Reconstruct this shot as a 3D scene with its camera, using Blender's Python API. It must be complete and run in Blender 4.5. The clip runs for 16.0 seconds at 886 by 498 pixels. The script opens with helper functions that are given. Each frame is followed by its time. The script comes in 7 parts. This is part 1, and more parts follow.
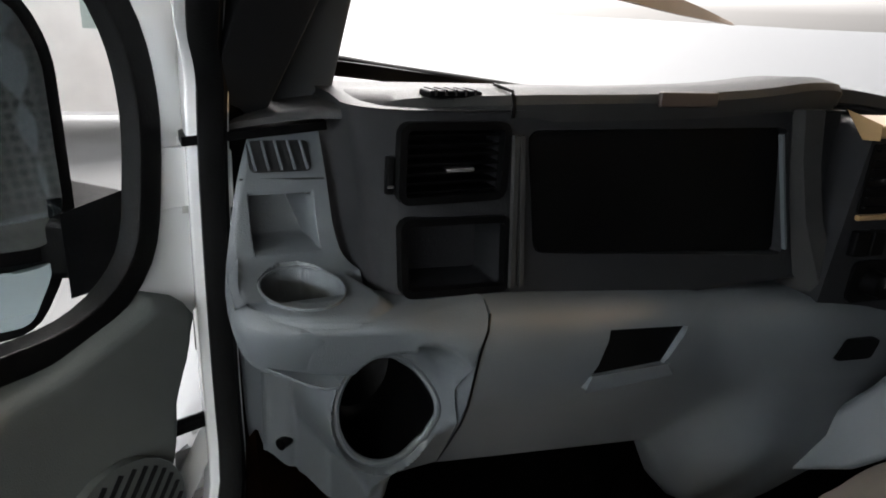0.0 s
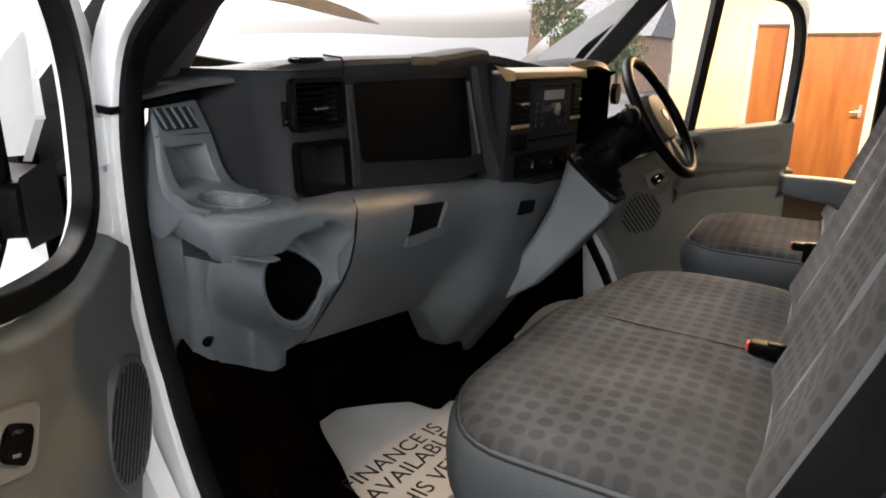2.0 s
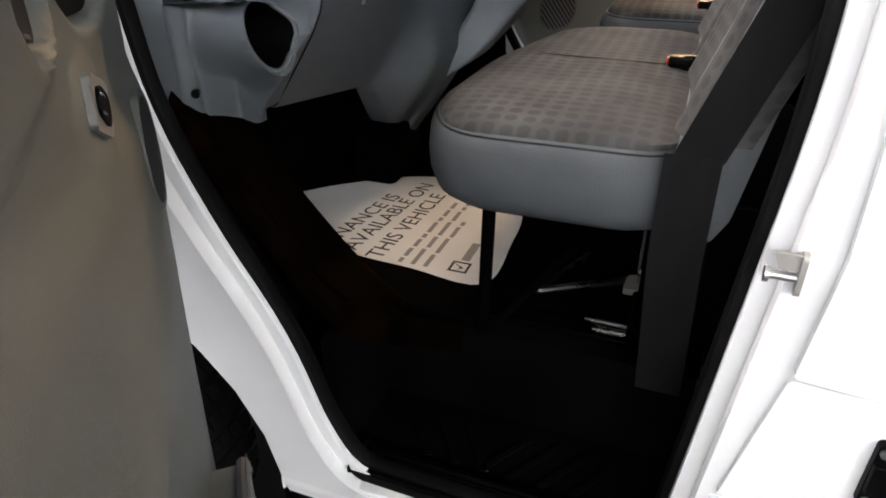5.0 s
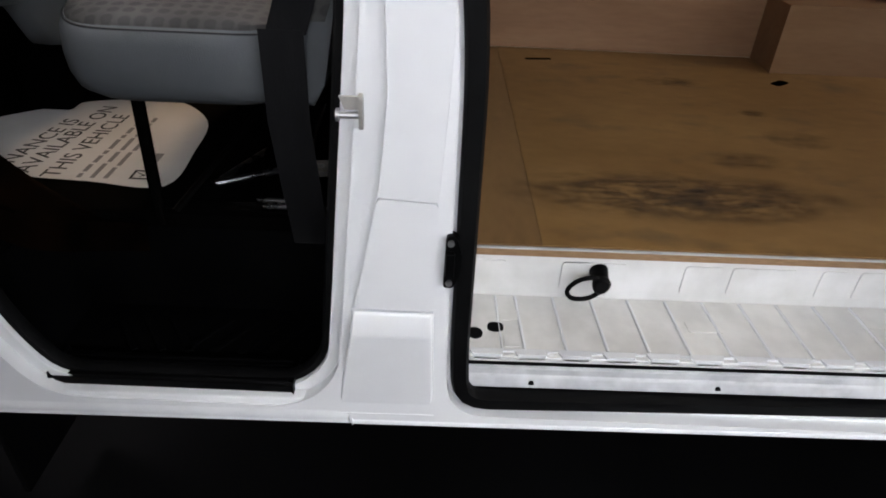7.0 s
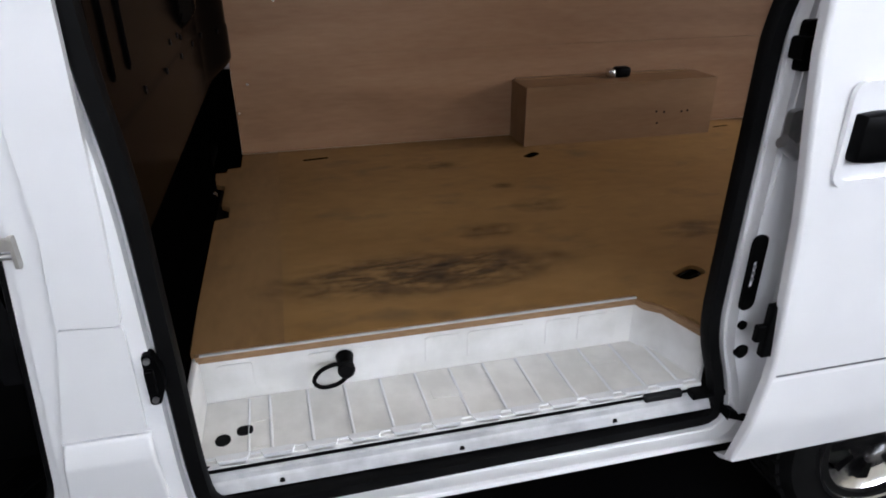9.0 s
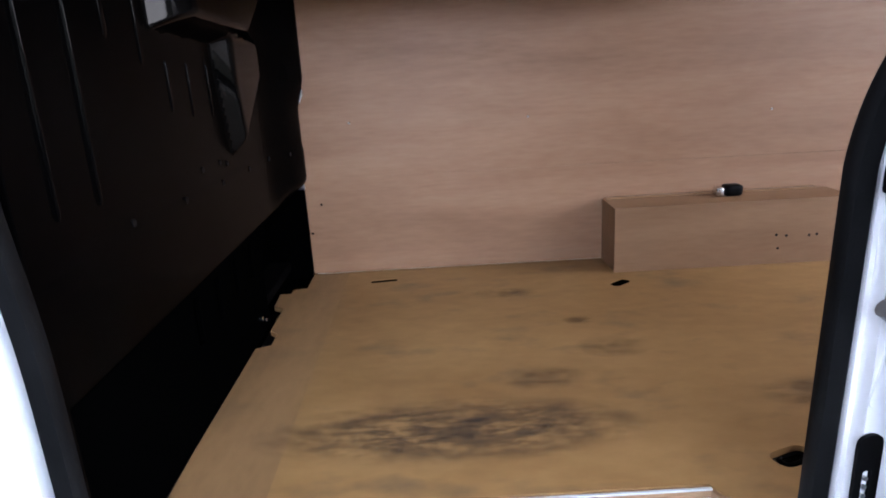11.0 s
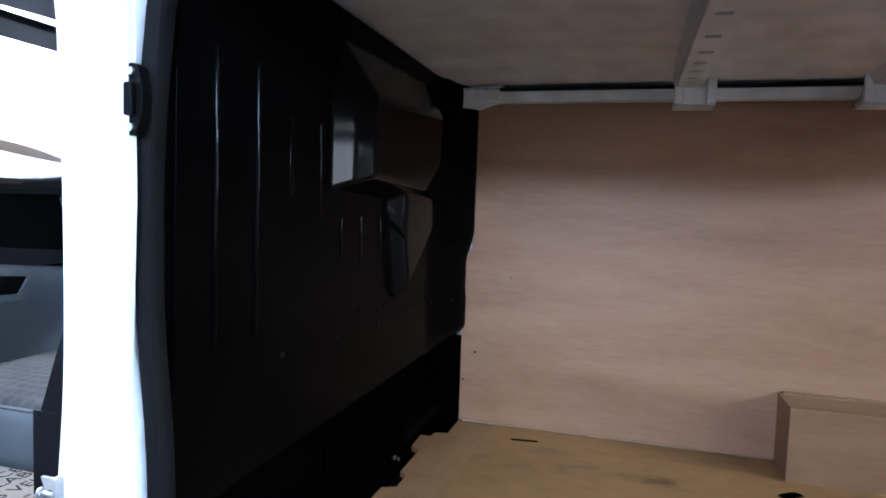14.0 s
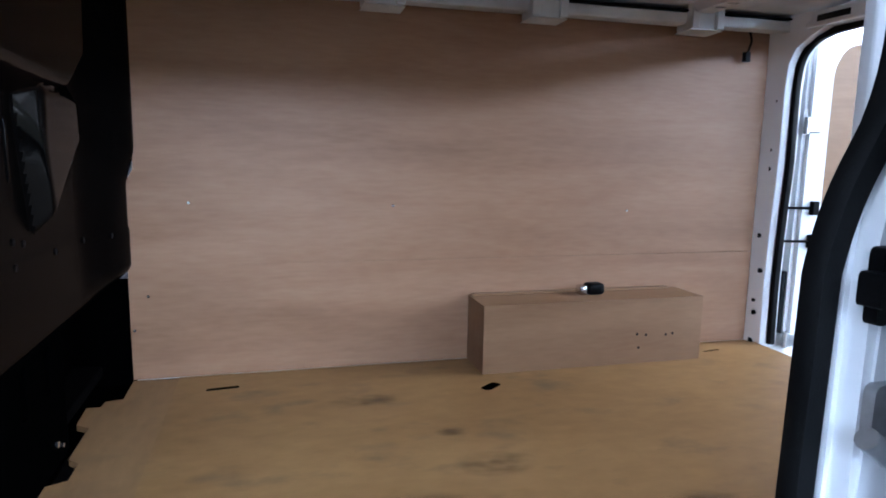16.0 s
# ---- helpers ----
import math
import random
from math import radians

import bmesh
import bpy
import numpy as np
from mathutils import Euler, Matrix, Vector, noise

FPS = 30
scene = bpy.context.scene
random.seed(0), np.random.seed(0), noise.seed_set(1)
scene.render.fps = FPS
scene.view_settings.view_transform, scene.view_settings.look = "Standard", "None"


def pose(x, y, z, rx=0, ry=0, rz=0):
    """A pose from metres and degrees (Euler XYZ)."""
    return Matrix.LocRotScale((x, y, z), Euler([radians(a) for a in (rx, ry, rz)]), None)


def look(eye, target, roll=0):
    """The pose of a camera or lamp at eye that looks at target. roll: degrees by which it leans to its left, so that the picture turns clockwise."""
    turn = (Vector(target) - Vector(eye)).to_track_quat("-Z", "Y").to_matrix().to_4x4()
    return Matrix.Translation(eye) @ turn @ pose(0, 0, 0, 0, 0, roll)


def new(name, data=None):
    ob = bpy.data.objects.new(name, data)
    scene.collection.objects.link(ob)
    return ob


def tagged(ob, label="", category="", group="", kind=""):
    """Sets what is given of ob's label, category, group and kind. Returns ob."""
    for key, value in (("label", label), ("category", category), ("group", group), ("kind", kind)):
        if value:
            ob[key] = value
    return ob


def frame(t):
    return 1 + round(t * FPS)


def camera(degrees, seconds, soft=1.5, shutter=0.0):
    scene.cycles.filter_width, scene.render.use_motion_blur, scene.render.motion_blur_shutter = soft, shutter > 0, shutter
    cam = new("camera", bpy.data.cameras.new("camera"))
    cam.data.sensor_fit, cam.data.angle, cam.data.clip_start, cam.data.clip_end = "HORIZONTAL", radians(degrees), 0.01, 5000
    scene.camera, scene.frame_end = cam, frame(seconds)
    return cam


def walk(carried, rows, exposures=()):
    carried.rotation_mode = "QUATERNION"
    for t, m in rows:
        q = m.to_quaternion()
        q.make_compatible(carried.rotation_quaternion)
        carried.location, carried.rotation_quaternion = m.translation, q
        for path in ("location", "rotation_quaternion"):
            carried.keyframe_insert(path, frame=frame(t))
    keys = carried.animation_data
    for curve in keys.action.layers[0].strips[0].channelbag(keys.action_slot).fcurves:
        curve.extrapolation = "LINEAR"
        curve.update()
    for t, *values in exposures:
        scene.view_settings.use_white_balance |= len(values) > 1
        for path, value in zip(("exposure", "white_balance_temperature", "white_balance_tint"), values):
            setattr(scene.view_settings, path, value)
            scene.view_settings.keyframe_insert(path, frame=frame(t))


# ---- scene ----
cam = camera(69.0, 16.0, soft=1.8)
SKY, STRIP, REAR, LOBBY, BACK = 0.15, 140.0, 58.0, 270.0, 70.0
EXPOSURES = [(0.0, 1.34, 6500, 12), (1.5, 1.50, 6650, 15), (2.0, 1.56, 6650, 15), (3.0, 1.72, 6650, 16), (3.6, 1.76, 6650, 18), (6.0, 1.10, 6600, 16), (6.5, 0.88, 6550, 17), (7.0, 0.72, 6350, 18), (8.0, 0.50, 6250, 18), (8.5, 0.50, 6200, 18),
             (11.0, 2.06, 5350, 20), (11.5, 2.02, 4950, 15), (12.0, 2.30, 4850, 14), (13.0, 2.48, 4850, 13), (13.5, 2.28, 4850, 13), (14.0, 2.12, 4800, 13), (14.5, 2.52, 4800, 12), (15.0, 2.62, 4700, 11), (15.5, 2.12, 4750, 11), (16.0, 2.08, 4800, 12)]
PATH = [
    (0, (0.037, 0.498, 1.602), (0.914, 2.173, 0.948), 3.6),
    (0.5, (-0.014, 0.479, 1.593), (1.092, 2.023, 0.968), 4.2),
    (0.8, (-0.105, 0.48, 1.593), (1.19, 1.872, 0.974), 3.8),
    (1, (-0.146, 0.431, 1.59), (1.219, 1.765, 0.993), 1.9),
    (1.5, (-0.294, 0.399, 1.579), (1.305, 1.449, 0.996), 1.2),
    (2, (-0.456, 0.367, 1.547), (1.198, 1.334, 0.974), 0.6),
    (2.5, (-0.581, 0.327, 1.518), (1.097, 1.227, 0.907), 0.7),
    (2.8, (-0.616, 0.344, 1.495), (1.059, 1.19, 0.802), 1.0),
    (3, (-0.64, 0.34, 1.48), (1.027, 1.146, 0.722), 0.2),
    (3.5, (-0.674, 0.36, 1.459), (0.983, 1.1, 0.618), -0.7),
    (3.7, (-0.683, 0.363, 1.453), (0.972, 1.086, 0.594), -1.0),
    (5.8, (-0.731, 0.366, 1.387), (0.854, 0.872, 0.276), -0.8),
    (6, (-0.744, 0.343, 1.383), (0.868, 0.741, 0.268), -0.2),
    (6.5, (-0.814, 0.265, 1.381), (0.842, 0.355, 0.262), 3.1),
    (7, (-0.899, 0.108, 1.391), (0.763, 0.063, 0.279), 3.0),
    (7.5, (-0.975, -0.067, 1.39), (0.678, -0.311, 0.291), 3.1),
    (8, (-1.012, -0.157, 1.415), (0.644, -0.527, 0.355), 1.5),
    (8.5, (-1.014, -0.174, 1.44), (0.69, -0.595, 0.48), -0.2),
    (8.7, (-1.016, -0.189, 1.457), (0.711, -0.62, 0.546), -0.3),
    (10.8, (-0.788, -0.5, 1.441), (1.111, -0.641, 0.83), -2.8),
    (11, (-0.787, -0.533, 1.446), (1.133, -0.546, 0.884), -3.1),
    (11.5, (-0.805, -0.631, 1.461), (1.102, -0.311, 0.95), -1.1),
    (12, (-0.816, -0.676, 1.479), (1.09, -0.185, 1.122), -0.9),
    (12.5, (-0.811, -0.682, 1.487), (1.093, -0.127, 1.229), -2.1),
    (13, (-0.813, -0.676, 1.503), (1.089, -0.079, 1.332), -1.9),
    (13.5, (-0.817, -0.675, 1.509), (1.08, -0.048, 1.412), -0.8),
    (14, (-0.795, -0.662, 1.511), (1.122, -0.108, 1.377), 2.0),
    (14.5, (-0.747, -0.626, 1.489), (1.221, -0.346, 1.269), 2.2),
    (15, (-0.705, -0.575, 1.455), (1.269, -0.676, 1.221), 0.0),
    (15.5, (-0.655, -0.535, 1.46), (1.293, -0.883, 1.17), 1.5),
    (16, (-0.545, -0.469, 1.413), (1.364, -0.989, 1.117), 1.1),
]
walk(cam, [(t, look(eye, target, roll)) for t, eye, target, roll in PATH], EXPOSURES)

# ---- world, daylight and lamps ----
world = bpy.data.worlds.new("overcast_sky")
scene.world = world
world.use_nodes = True
wn, wl = world.node_tree.nodes, world.node_tree.links
sky = wn.new("ShaderNodeTexSky")
sky.sky_type = "NISHITA"
sky.sun_disc = False
sky.sun_elevation, sky.sun_rotation = radians(38), radians(20)
sky.air_density, sky.dust_density, sky.ozone_density = 1.0, 4.0, 1.0
grey = wn.new("ShaderNodeHueSaturation")
grey.inputs["Saturation"].default_value = 0.15
wl.new(sky.outputs[0], grey.inputs["Color"])
wl.new(grey.outputs[0], wn["Background"].inputs["Color"])
wn["Background"].inputs["Strength"].default_value = SKY

sun = new("sun", bpy.data.lights.new("sun", "SUN"))
sun.data.energy, sun.data.angle, sun.data.color = 1.2, radians(14), (1.0, 0.97, 0.92)
sun.matrix_world = look((3, 8, 9), (0.4, 0.5, 0))


def area(name, eye, target, sx, sy, watts, colour):
    ob = new(name, bpy.data.lights.new(name, "AREA"))
    ob.data.shape, ob.data.size, ob.data.size_y, ob.data.energy, ob.data.color = "RECTANGLE", sx, sy, watts, colour
    ob.matrix_world = look(eye, target)
    return ob


# ---- materials ----
def principled(name, colour, rough=0.5, metal=0.0, coat=0.0, spec=0.5):
    m = bpy.data.materials.new(name)
    m.use_nodes = True
    b = m.node_tree.nodes["Principled BSDF"]
    b.inputs["Base Color"].default_value = (*colour, 1)
    b.inputs["Roughness"].default_value, b.inputs["Metallic"].default_value = rough, metal
    b.inputs["Coat Weight"].default_value, b.inputs["Specular IOR Level"].default_value = coat, spec
    return m, m.node_tree.nodes, m.node_tree.links, b


def surface(name, dark, light, scale=8.0, grain=400.0, bump=0.15, rough=(0.4, 0.6), metal=0.0, coat=0.0, stretch=(1, 1, 1), depth=0.002, spec=0.5):
    """Two-scale varied surface: broad stains between dark and light, fine grain in the bump and gloss."""
    m, n, l, b = principled(name, light, rough[1], metal, coat, spec)
    co = n.new("ShaderNodeTexCoord")
    mp = n.new("ShaderNodeMapping")
    mp.inputs["Scale"].default_value = stretch
    l.new(co.outputs["Object"], mp.inputs["Vector"])
    broad, fine = n.new("ShaderNodeTexNoise"), n.new("ShaderNodeTexNoise")
    broad.inputs["Scale"].default_value, broad.inputs["Detail"].default_value = scale, 5
    fine.inputs["Scale"].default_value, fine.inputs["Detail"].default_value = grain, 3
    for t in (broad, fine):
        l.new(mp.outputs[0], t.inputs["Vector"])
    ramp = n.new("ShaderNodeValToRGB")
    ramp.color_ramp.elements[0].position, ramp.color_ramp.elements[1].position = 0.35, 0.65
    ramp.color_ramp.elements[0].color, ramp.color_ramp.elements[1].color = (*dark, 1), (*light, 1)
    l.new(broad.outputs["Fac"], ramp.inputs[0])
    l.new(ramp.outputs[0], b.inputs["Base Color"])
    rr = n.new("ShaderNodeMapRange")
    rr.inputs["To Min"].default_value, rr.inputs["To Max"].default_value = rough
    l.new(broad.outputs["Fac"], rr.inputs["Value"])
    l.new(rr.outputs[0], b.inputs["Roughness"])
    bp = n.new("ShaderNodeBump")
    bp.inputs["Strength"].default_value, bp.inputs["Distance"].default_value = bump, depth
    l.new(fine.outputs["Fac"], bp.inputs["Height"])
    l.new(bp.outputs[0], b.inputs["Normal"])
    return m


def ply(name, dark, light, along, stains=0.0, rough=0.55, across=6.0):
    """Rotary-cut veneer: long wavy grain along one axis, knots, and worn dark marks where stains > 0."""
    m, n, l, b = principled(name, light, rough, 0, 0, 0.3)
    co = n.new("ShaderNodeTexCoord")
    mp = n.new("ShaderNodeMapping")
    mp.inputs["Scale"].default_value = [0.9 if a == along else across for a in range(3)]
    l.new(co.outputs["Object"], mp.inputs["Vector"])
    g1, g2, g3 = (n.new("ShaderNodeTexNoise") for _ in range(3))
    g1.inputs["Scale"].default_value, g1.inputs["Detail"].default_value, g1.inputs["Distortion"].default_value = 1.0, 6, 0.6
    g2.inputs["Scale"].default_value, g2.inputs["Detail"].default_value = 14.0, 4
    g3.inputs["Scale"].default_value, g3.inputs["Detail"].default_value = 0.55, 3
    for t in (g1, g2):
        l.new(mp.outputs[0], t.inputs["Vector"])
    l.new(mp.outputs[0], g3.inputs["Vector"])
    mix = n.new("ShaderNodeMix")
    mix.data_type = "FLOAT"
    mix.inputs[0].default_value = 0.3
    l.new(g1.outputs["Fac"], mix.inputs[2]), l.new(g2.outputs["Fac"], mix.inputs[3])
    ramp = n.new("ShaderNodeValToRGB")
    ramp.color_ramp.elements[0].position, ramp.color_ramp.elements[1].position = 0.26, 0.66
    ramp.color_ramp.elements[0].color, ramp.color_ramp.elements[1].color = (*dark, 1), (*light, 1)
    l.new(mix.outputs[0], ramp.inputs[0])
    tint = n.new("ShaderNodeMix")
    tint.data_type, tint.blend_type = "RGBA", "MULTIPLY"
    tr = n.new("ShaderNodeValToRGB")
    tr.color_ramp.elements[0].position, tr.color_ramp.elements[1].position = 0.35, 0.6
    tr.color_ramp.elements[0].color, tr.color_ramp.elements[1].color = (0.87, 0.855, 0.84, 1), (1, 1, 1, 1)
    l.new(g3.outputs["Fac"], tr.inputs[0])
    tint.inputs[0].default_value = 1
    l.new(ramp.outputs[0], tint.inputs[6]), l.new(tr.outputs[0], tint.inputs[7])
    last = tint.outputs[2]
    if stains:
        s1 = n.new("ShaderNodeTexNoise")
        s1.inputs["Scale"].default_value, s1.inputs["Detail"].default_value = 1.0, 8
        sm = n.new("ShaderNodeMapping")
        sm.inputs["Scale"].default_value = (8.0, 4.2, 1.0)
        sm.inputs["Location"].default_value = (0.3, 1.7, 0)
        l.new(co.outputs["Object"], sm.inputs["Vector"]), l.new(sm.outputs[0], s1.inputs["Vector"])
        sr = n.new("ShaderNodeValToRGB")
        sr.color_ramp.elements[0].position, sr.color_ramp.elements[1].position = 0.56, 0.76
        sr.color_ramp.elements[0].color, sr.color_ramp.elements[1].color = (0, 0, 0, 1), (1, 1, 1, 1)
        l.new(s1.outputs["Fac"], sr.inputs[0])
        sx = n.new("ShaderNodeMix")
        sx.data_type = "RGBA"
        sx.inputs[7].default_value = (0.07, 0.05, 0.035, 1)
        k = n.new("ShaderNodeMath")
        k.operation = "MULTIPLY"
        k.inputs[1].default_value = stains
        l.new(sr.outputs[0], k.inputs[0]), l.new(k.outputs[0], sx.inputs[0]), l.new(last, sx.inputs[6])
        last = sx.outputs[2]
    l.new(last, b.inputs["Base Color"])
    bp = n.new("ShaderNodeBump")
    bp.inputs["Strength"].default_value, bp.inputs["Distance"].default_value = 0.2, 0.001
    l.new(g2.outputs["Fac"], bp.inputs["Height"]), l.new(bp.outputs[0], b.inputs["Normal"])
    return m


def scuff(name, strength=0.62):
    """A worn dark smear: streaks along y that fade to the bare veneer with noise."""
    m, n, l, b = principled(name, (0.06, 0.045, 0.035), 0.7)
    co, mp, t, r = n.new("ShaderNodeTexCoord"), n.new("ShaderNodeMapping"), n.new("ShaderNodeTexNoise"), n.new("ShaderNodeValToRGB")
    mp.inputs["Scale"].default_value = (14, 5, 1)
    t.inputs["Scale"].default_value, t.inputs["Detail"].default_value = 1.6, 9
    t.inputs["Roughness"].default_value = 0.7
    r.color_ramp.elements[0].position, r.color_ramp.elements[1].position = 0.40, 0.74
    r.color_ramp.elements[1].color = (strength, strength, strength, 1)
    grad, mul = n.new("ShaderNodeTexGradient"), n.new("ShaderNodeMath")
    grad.gradient_type = "SPHERICAL"
    gm = n.new("ShaderNodeMapping")
    gm.inputs["Location"].default_value, gm.inputs["Scale"].default_value = (-1, -1, 0), (2, 2, 0)
    mul.operation = "MULTIPLY"
    mul2 = n.new("ShaderNodeMath")
    mul2.operation, mul2.inputs[1].default_value = "MULTIPLY", 1.6
    mul2.use_clamp = True
    l.new(co.outputs["Object"], mp.inputs[0]), l.new(mp.outputs[0], t.inputs["Vector"]), l.new(t.outputs["Fac"], r.inputs[0])
    l.new(co.outputs["Generated"], gm.inputs[0]), l.new(gm.outputs[0], grad.inputs[0])
    l.new(grad.outputs["Fac"], mul2.inputs[0])
    l.new(r.outputs[0], mul.inputs[0]), l.new(mul2.outputs[0], mul.inputs[1])
    l.new(mul.outputs[0], b.inputs["Alpha"])
    return m


def fabric(name, base, spot):
    """Woven seat cloth with rows of rounded dots that fade in and out."""
    m, n, l, b = principled(name, base, 0.95, 0, 0, 0.1)
    co = n.new("ShaderNodeTexCoord")
    mp = n.new("ShaderNodeMapping")
    mp.inputs["Scale"].default_value = (36, 36, 36)
    l.new(co.outputs["UV"], mp.inputs[0])
    v = n.new("ShaderNodeTexVoronoi")
    v.inputs["Scale"].default_value, v.inputs["Randomness"].default_value = 1.0, 0.12
    v.voronoi_dimensions = "2D"
    l.new(mp.outputs[0], v.inputs["Vector"])
    r = n.new("ShaderNodeValToRGB")
    r.color_ramp.elements[0].position, r.color_ramp.elements[1].position = 0.30, 0.42
    r.color_ramp.elements[0].color, r.color_ramp.elements[1].color = (1, 1, 1, 1), (0, 0, 0, 1)
    l.new(v.outputs["Distance"], r.inputs[0])
    fade = n.new("ShaderNodeTexNoise")
    fade.inputs["Scale"].default_value, fade.inputs["Detail"].default_value = 5, 2
    l.new(co.outputs["Object"], fade.inputs["Vector"])
    k = n.new("ShaderNodeMath")
    k.operation = "MULTIPLY"
    l.new(r.outputs[0], k.inputs[0]), l.new(fade.outputs["Fac"], k.inputs[1])
    mx = n.new("ShaderNodeMix")
    mx.data_type = "RGBA"
    mx.inputs[6].default_value, mx.inputs[7].default_value = (*base, 1), (*spot, 1)
    l.new(k.outputs[0], mx.inputs[0])
    wear = n.new("ShaderNodeTexNoise")
    wear.inputs["Scale"].default_value, wear.inputs["Detail"].default_value = 11, 5
    l.new(co.outputs["Object"], wear.inputs["Vector"])
    wm = n.new("ShaderNodeMix")
    wm.data_type, wm.blend_type = "RGBA", "MULTIPLY"
    wm.inputs[0].default_value = 1
    wr = n.new("ShaderNodeValToRGB")
    wr.color_ramp.elements[0].position, wr.color_ramp.elements[1].position = 0.3, 0.7
    wr.color_ramp.elements[0].color = (0.62, 0.61, 0.6, 1)
    l.new(wear.outputs["Fac"], wr.inputs[0]), l.new(mx.outputs[2], wm.inputs[6]), l.new(wr.outputs[0], wm.inputs[7])
    l.new(wm.outputs[2], b.inputs["Base Color"])
    weave = n.new("ShaderNodeTexNoise")
    weave.inputs["Scale"].default_value = 900
    l.new(co.outputs["Object"], weave.inputs["Vector"])
    bp = n.new("ShaderNodeBump")
    bp.inputs["Strength"].default_value, bp.inputs["Distance"].default_value = 0.5, 0.001
    l.new(weave.outputs["Fac"], bp.inputs["Height"]), l.new(bp.outputs[0], b.inputs["Normal"])
    return m


def clear(name, tint=(1, 1, 1), rough=0.0):
    m, n, l, b = principled(name, tint, rough)
    b.inputs["Transmission Weight"].default_value, b.inputs["IOR"].default_value = 1.0, 1.02
    return m


def glow(name, colour, strength):
    m, n, l, b = principled(name, colour, 0.4)
    b.inputs["Emission Color"].default_value, b.inputs["Emission Strength"].default_value = (*colour, 1), strength
    return m


WHITE = surface("white_paint", (0.76, 0.77, 0.78), (0.82, 0.83, 0.84), 3, 60, 0.03, (0.18, 0.3), 0, 0.5)
WELL = surface("scuffed_white_paint", (0.62, 0.62, 0.6), (0.76, 0.76, 0.75), 9, 60, 0.05, (0.3, 0.5), 0, 0.2)
WELLFLOOR = surface("scuffed_tray_floor", (0.64, 0.63, 0.60), (0.76, 0.75, 0.72), 14, 70, 0.08, (0.35, 0.55), 0, 0.1)
LEDGE = surface("dull_grey_white_paint", (0.40, 0.41, 0.42), (0.56, 0.57, 0.58), 16, 90, 0.08, (0.3, 0.5))
PRIMER = surface("primer_grey_white", (0.5, 0.5, 0.5), (0.66, 0.67, 0.68), 6, 80, 0.05, (0.4, 0.55))
GREY = surface("grey_grained_plastic", (0.064, 0.072, 0.078), (0.084, 0.092, 0.099), 5, 650, 0.35, (0.42, 0.55), spec=0.4)
MIDGREY = surface("mid_grey_plastic", (0.065, 0.069, 0.073), (0.087, 0.091, 0.095), 5, 650, 0.3, (0.45, 0.6), spec=0.4)
DOORGREY = surface("warm_grey_door_plastic", (0.078, 0.087, 0.085), (0.098, 0.107, 0.105), 4, 600, 0.3, (0.42, 0.58), spec=0.4)
PODGREY = surface("pale_grey_plastic", (0.15, 0.15, 0.145), (0.18, 0.18, 0.175), 4, 600, 0.3, (0.42, 0.58), spec=0.4)
DARK = surface("dark_grained_plastic", (0.009, 0.0093, 0.0105), (0.013, 0.0134, 0.0145), 6, 650, 0.3, (0.5, 0.65), spec=0.18)
LIP = surface("charcoal_dash_top", (0.018, 0.018, 0.018), (0.028, 0.0275, 0.0265), 5, 700, 0.4, (0.5, 0.6), spec=0.12)
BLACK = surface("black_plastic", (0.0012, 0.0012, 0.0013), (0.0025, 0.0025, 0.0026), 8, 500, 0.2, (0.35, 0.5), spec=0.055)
# stands in for deep shade: almost zero colour and no reflection
VOID = principled("shade_black", (0.0005, 0.0005, 0.0005), 0.9, 0, 0, 0.0)[0]
MATT = surface("matt_black_plastic", (0.0012, 0.0011, 0.0011), (0.0024, 0.0022, 0.0021), 8, 400, 0.2, (0.55, 0.7), spec=0.025)
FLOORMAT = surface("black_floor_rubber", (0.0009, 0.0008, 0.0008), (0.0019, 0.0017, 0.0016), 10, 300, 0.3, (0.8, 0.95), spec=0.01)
RUBBER = surface("black_rubber", (0.0025, 0.0025, 0.0026), (0.0045, 0.0045, 0.0046), 10, 300, 0.2, (0.45, 0.65), spec=0.08)
TYRE = surface("tyre_rubber", (0.003, 0.003, 0.003), (0.006, 0.006, 0.006), 14, 250, 0.3, (0.6, 0.8), spec=0.1)
# brown in the base colour imitates the warm sheen reflected on black trim
SHEENBLACK = surface("brown_sheen_black_plastic", (0.0006, 0.0004, 0.0003), (0.0030, 0.0014, 0.0007), 14, 260, 0.25, (0.75, 0.92), spec=0.004)
STEEL = surface("black_painted_steel", (0.0008, 0.0007, 0.0007), (0.0014, 0.0013, 0.0012), 4, 220, 0.02, (0.16, 0.24), spec=0.012)
# same paint as STEEL, copied with more gloss so bulges and ribs show highlights
PRESSED = surface("black_steel_highlight_copy", (0.0008, 0.0007, 0.0007), (0.0014, 0.0013, 0.0012), 4, 220, 0.02, (0.06, 0.10), spec=0.07)
TOOLSTEEL = surface("dark_polished_steel", (0.10, 0.10, 0.10), (0.18, 0.18, 0.18), 20, 200, 0.1, (0.2, 0.35), 1.0)
CHROME = surface("bright_metal", (0.6, 0.6, 0.6), (0.75, 0.75, 0.75), 20, 300, 0.05, (0.15, 0.3), 1.0)
ZINC = surface("dull_zinc", (0.4, 0.4, 0.4), (0.55, 0.55, 0.56), 20, 200, 0.1, (0.35, 0.5), 1.0)
SATIN = surface("satin_silver_metal", (0.30, 0.29, 0.265), (0.4, 0.385, 0.355), 20, 200, 0.1, (0.35, 0.5), 0.4)
VINYL = surface("grey_seat_vinyl", (0.053, 0.058, 0.062), (0.072, 0.078, 0.083), 6, 420, 0.35, (0.5, 0.65), spec=0.25)
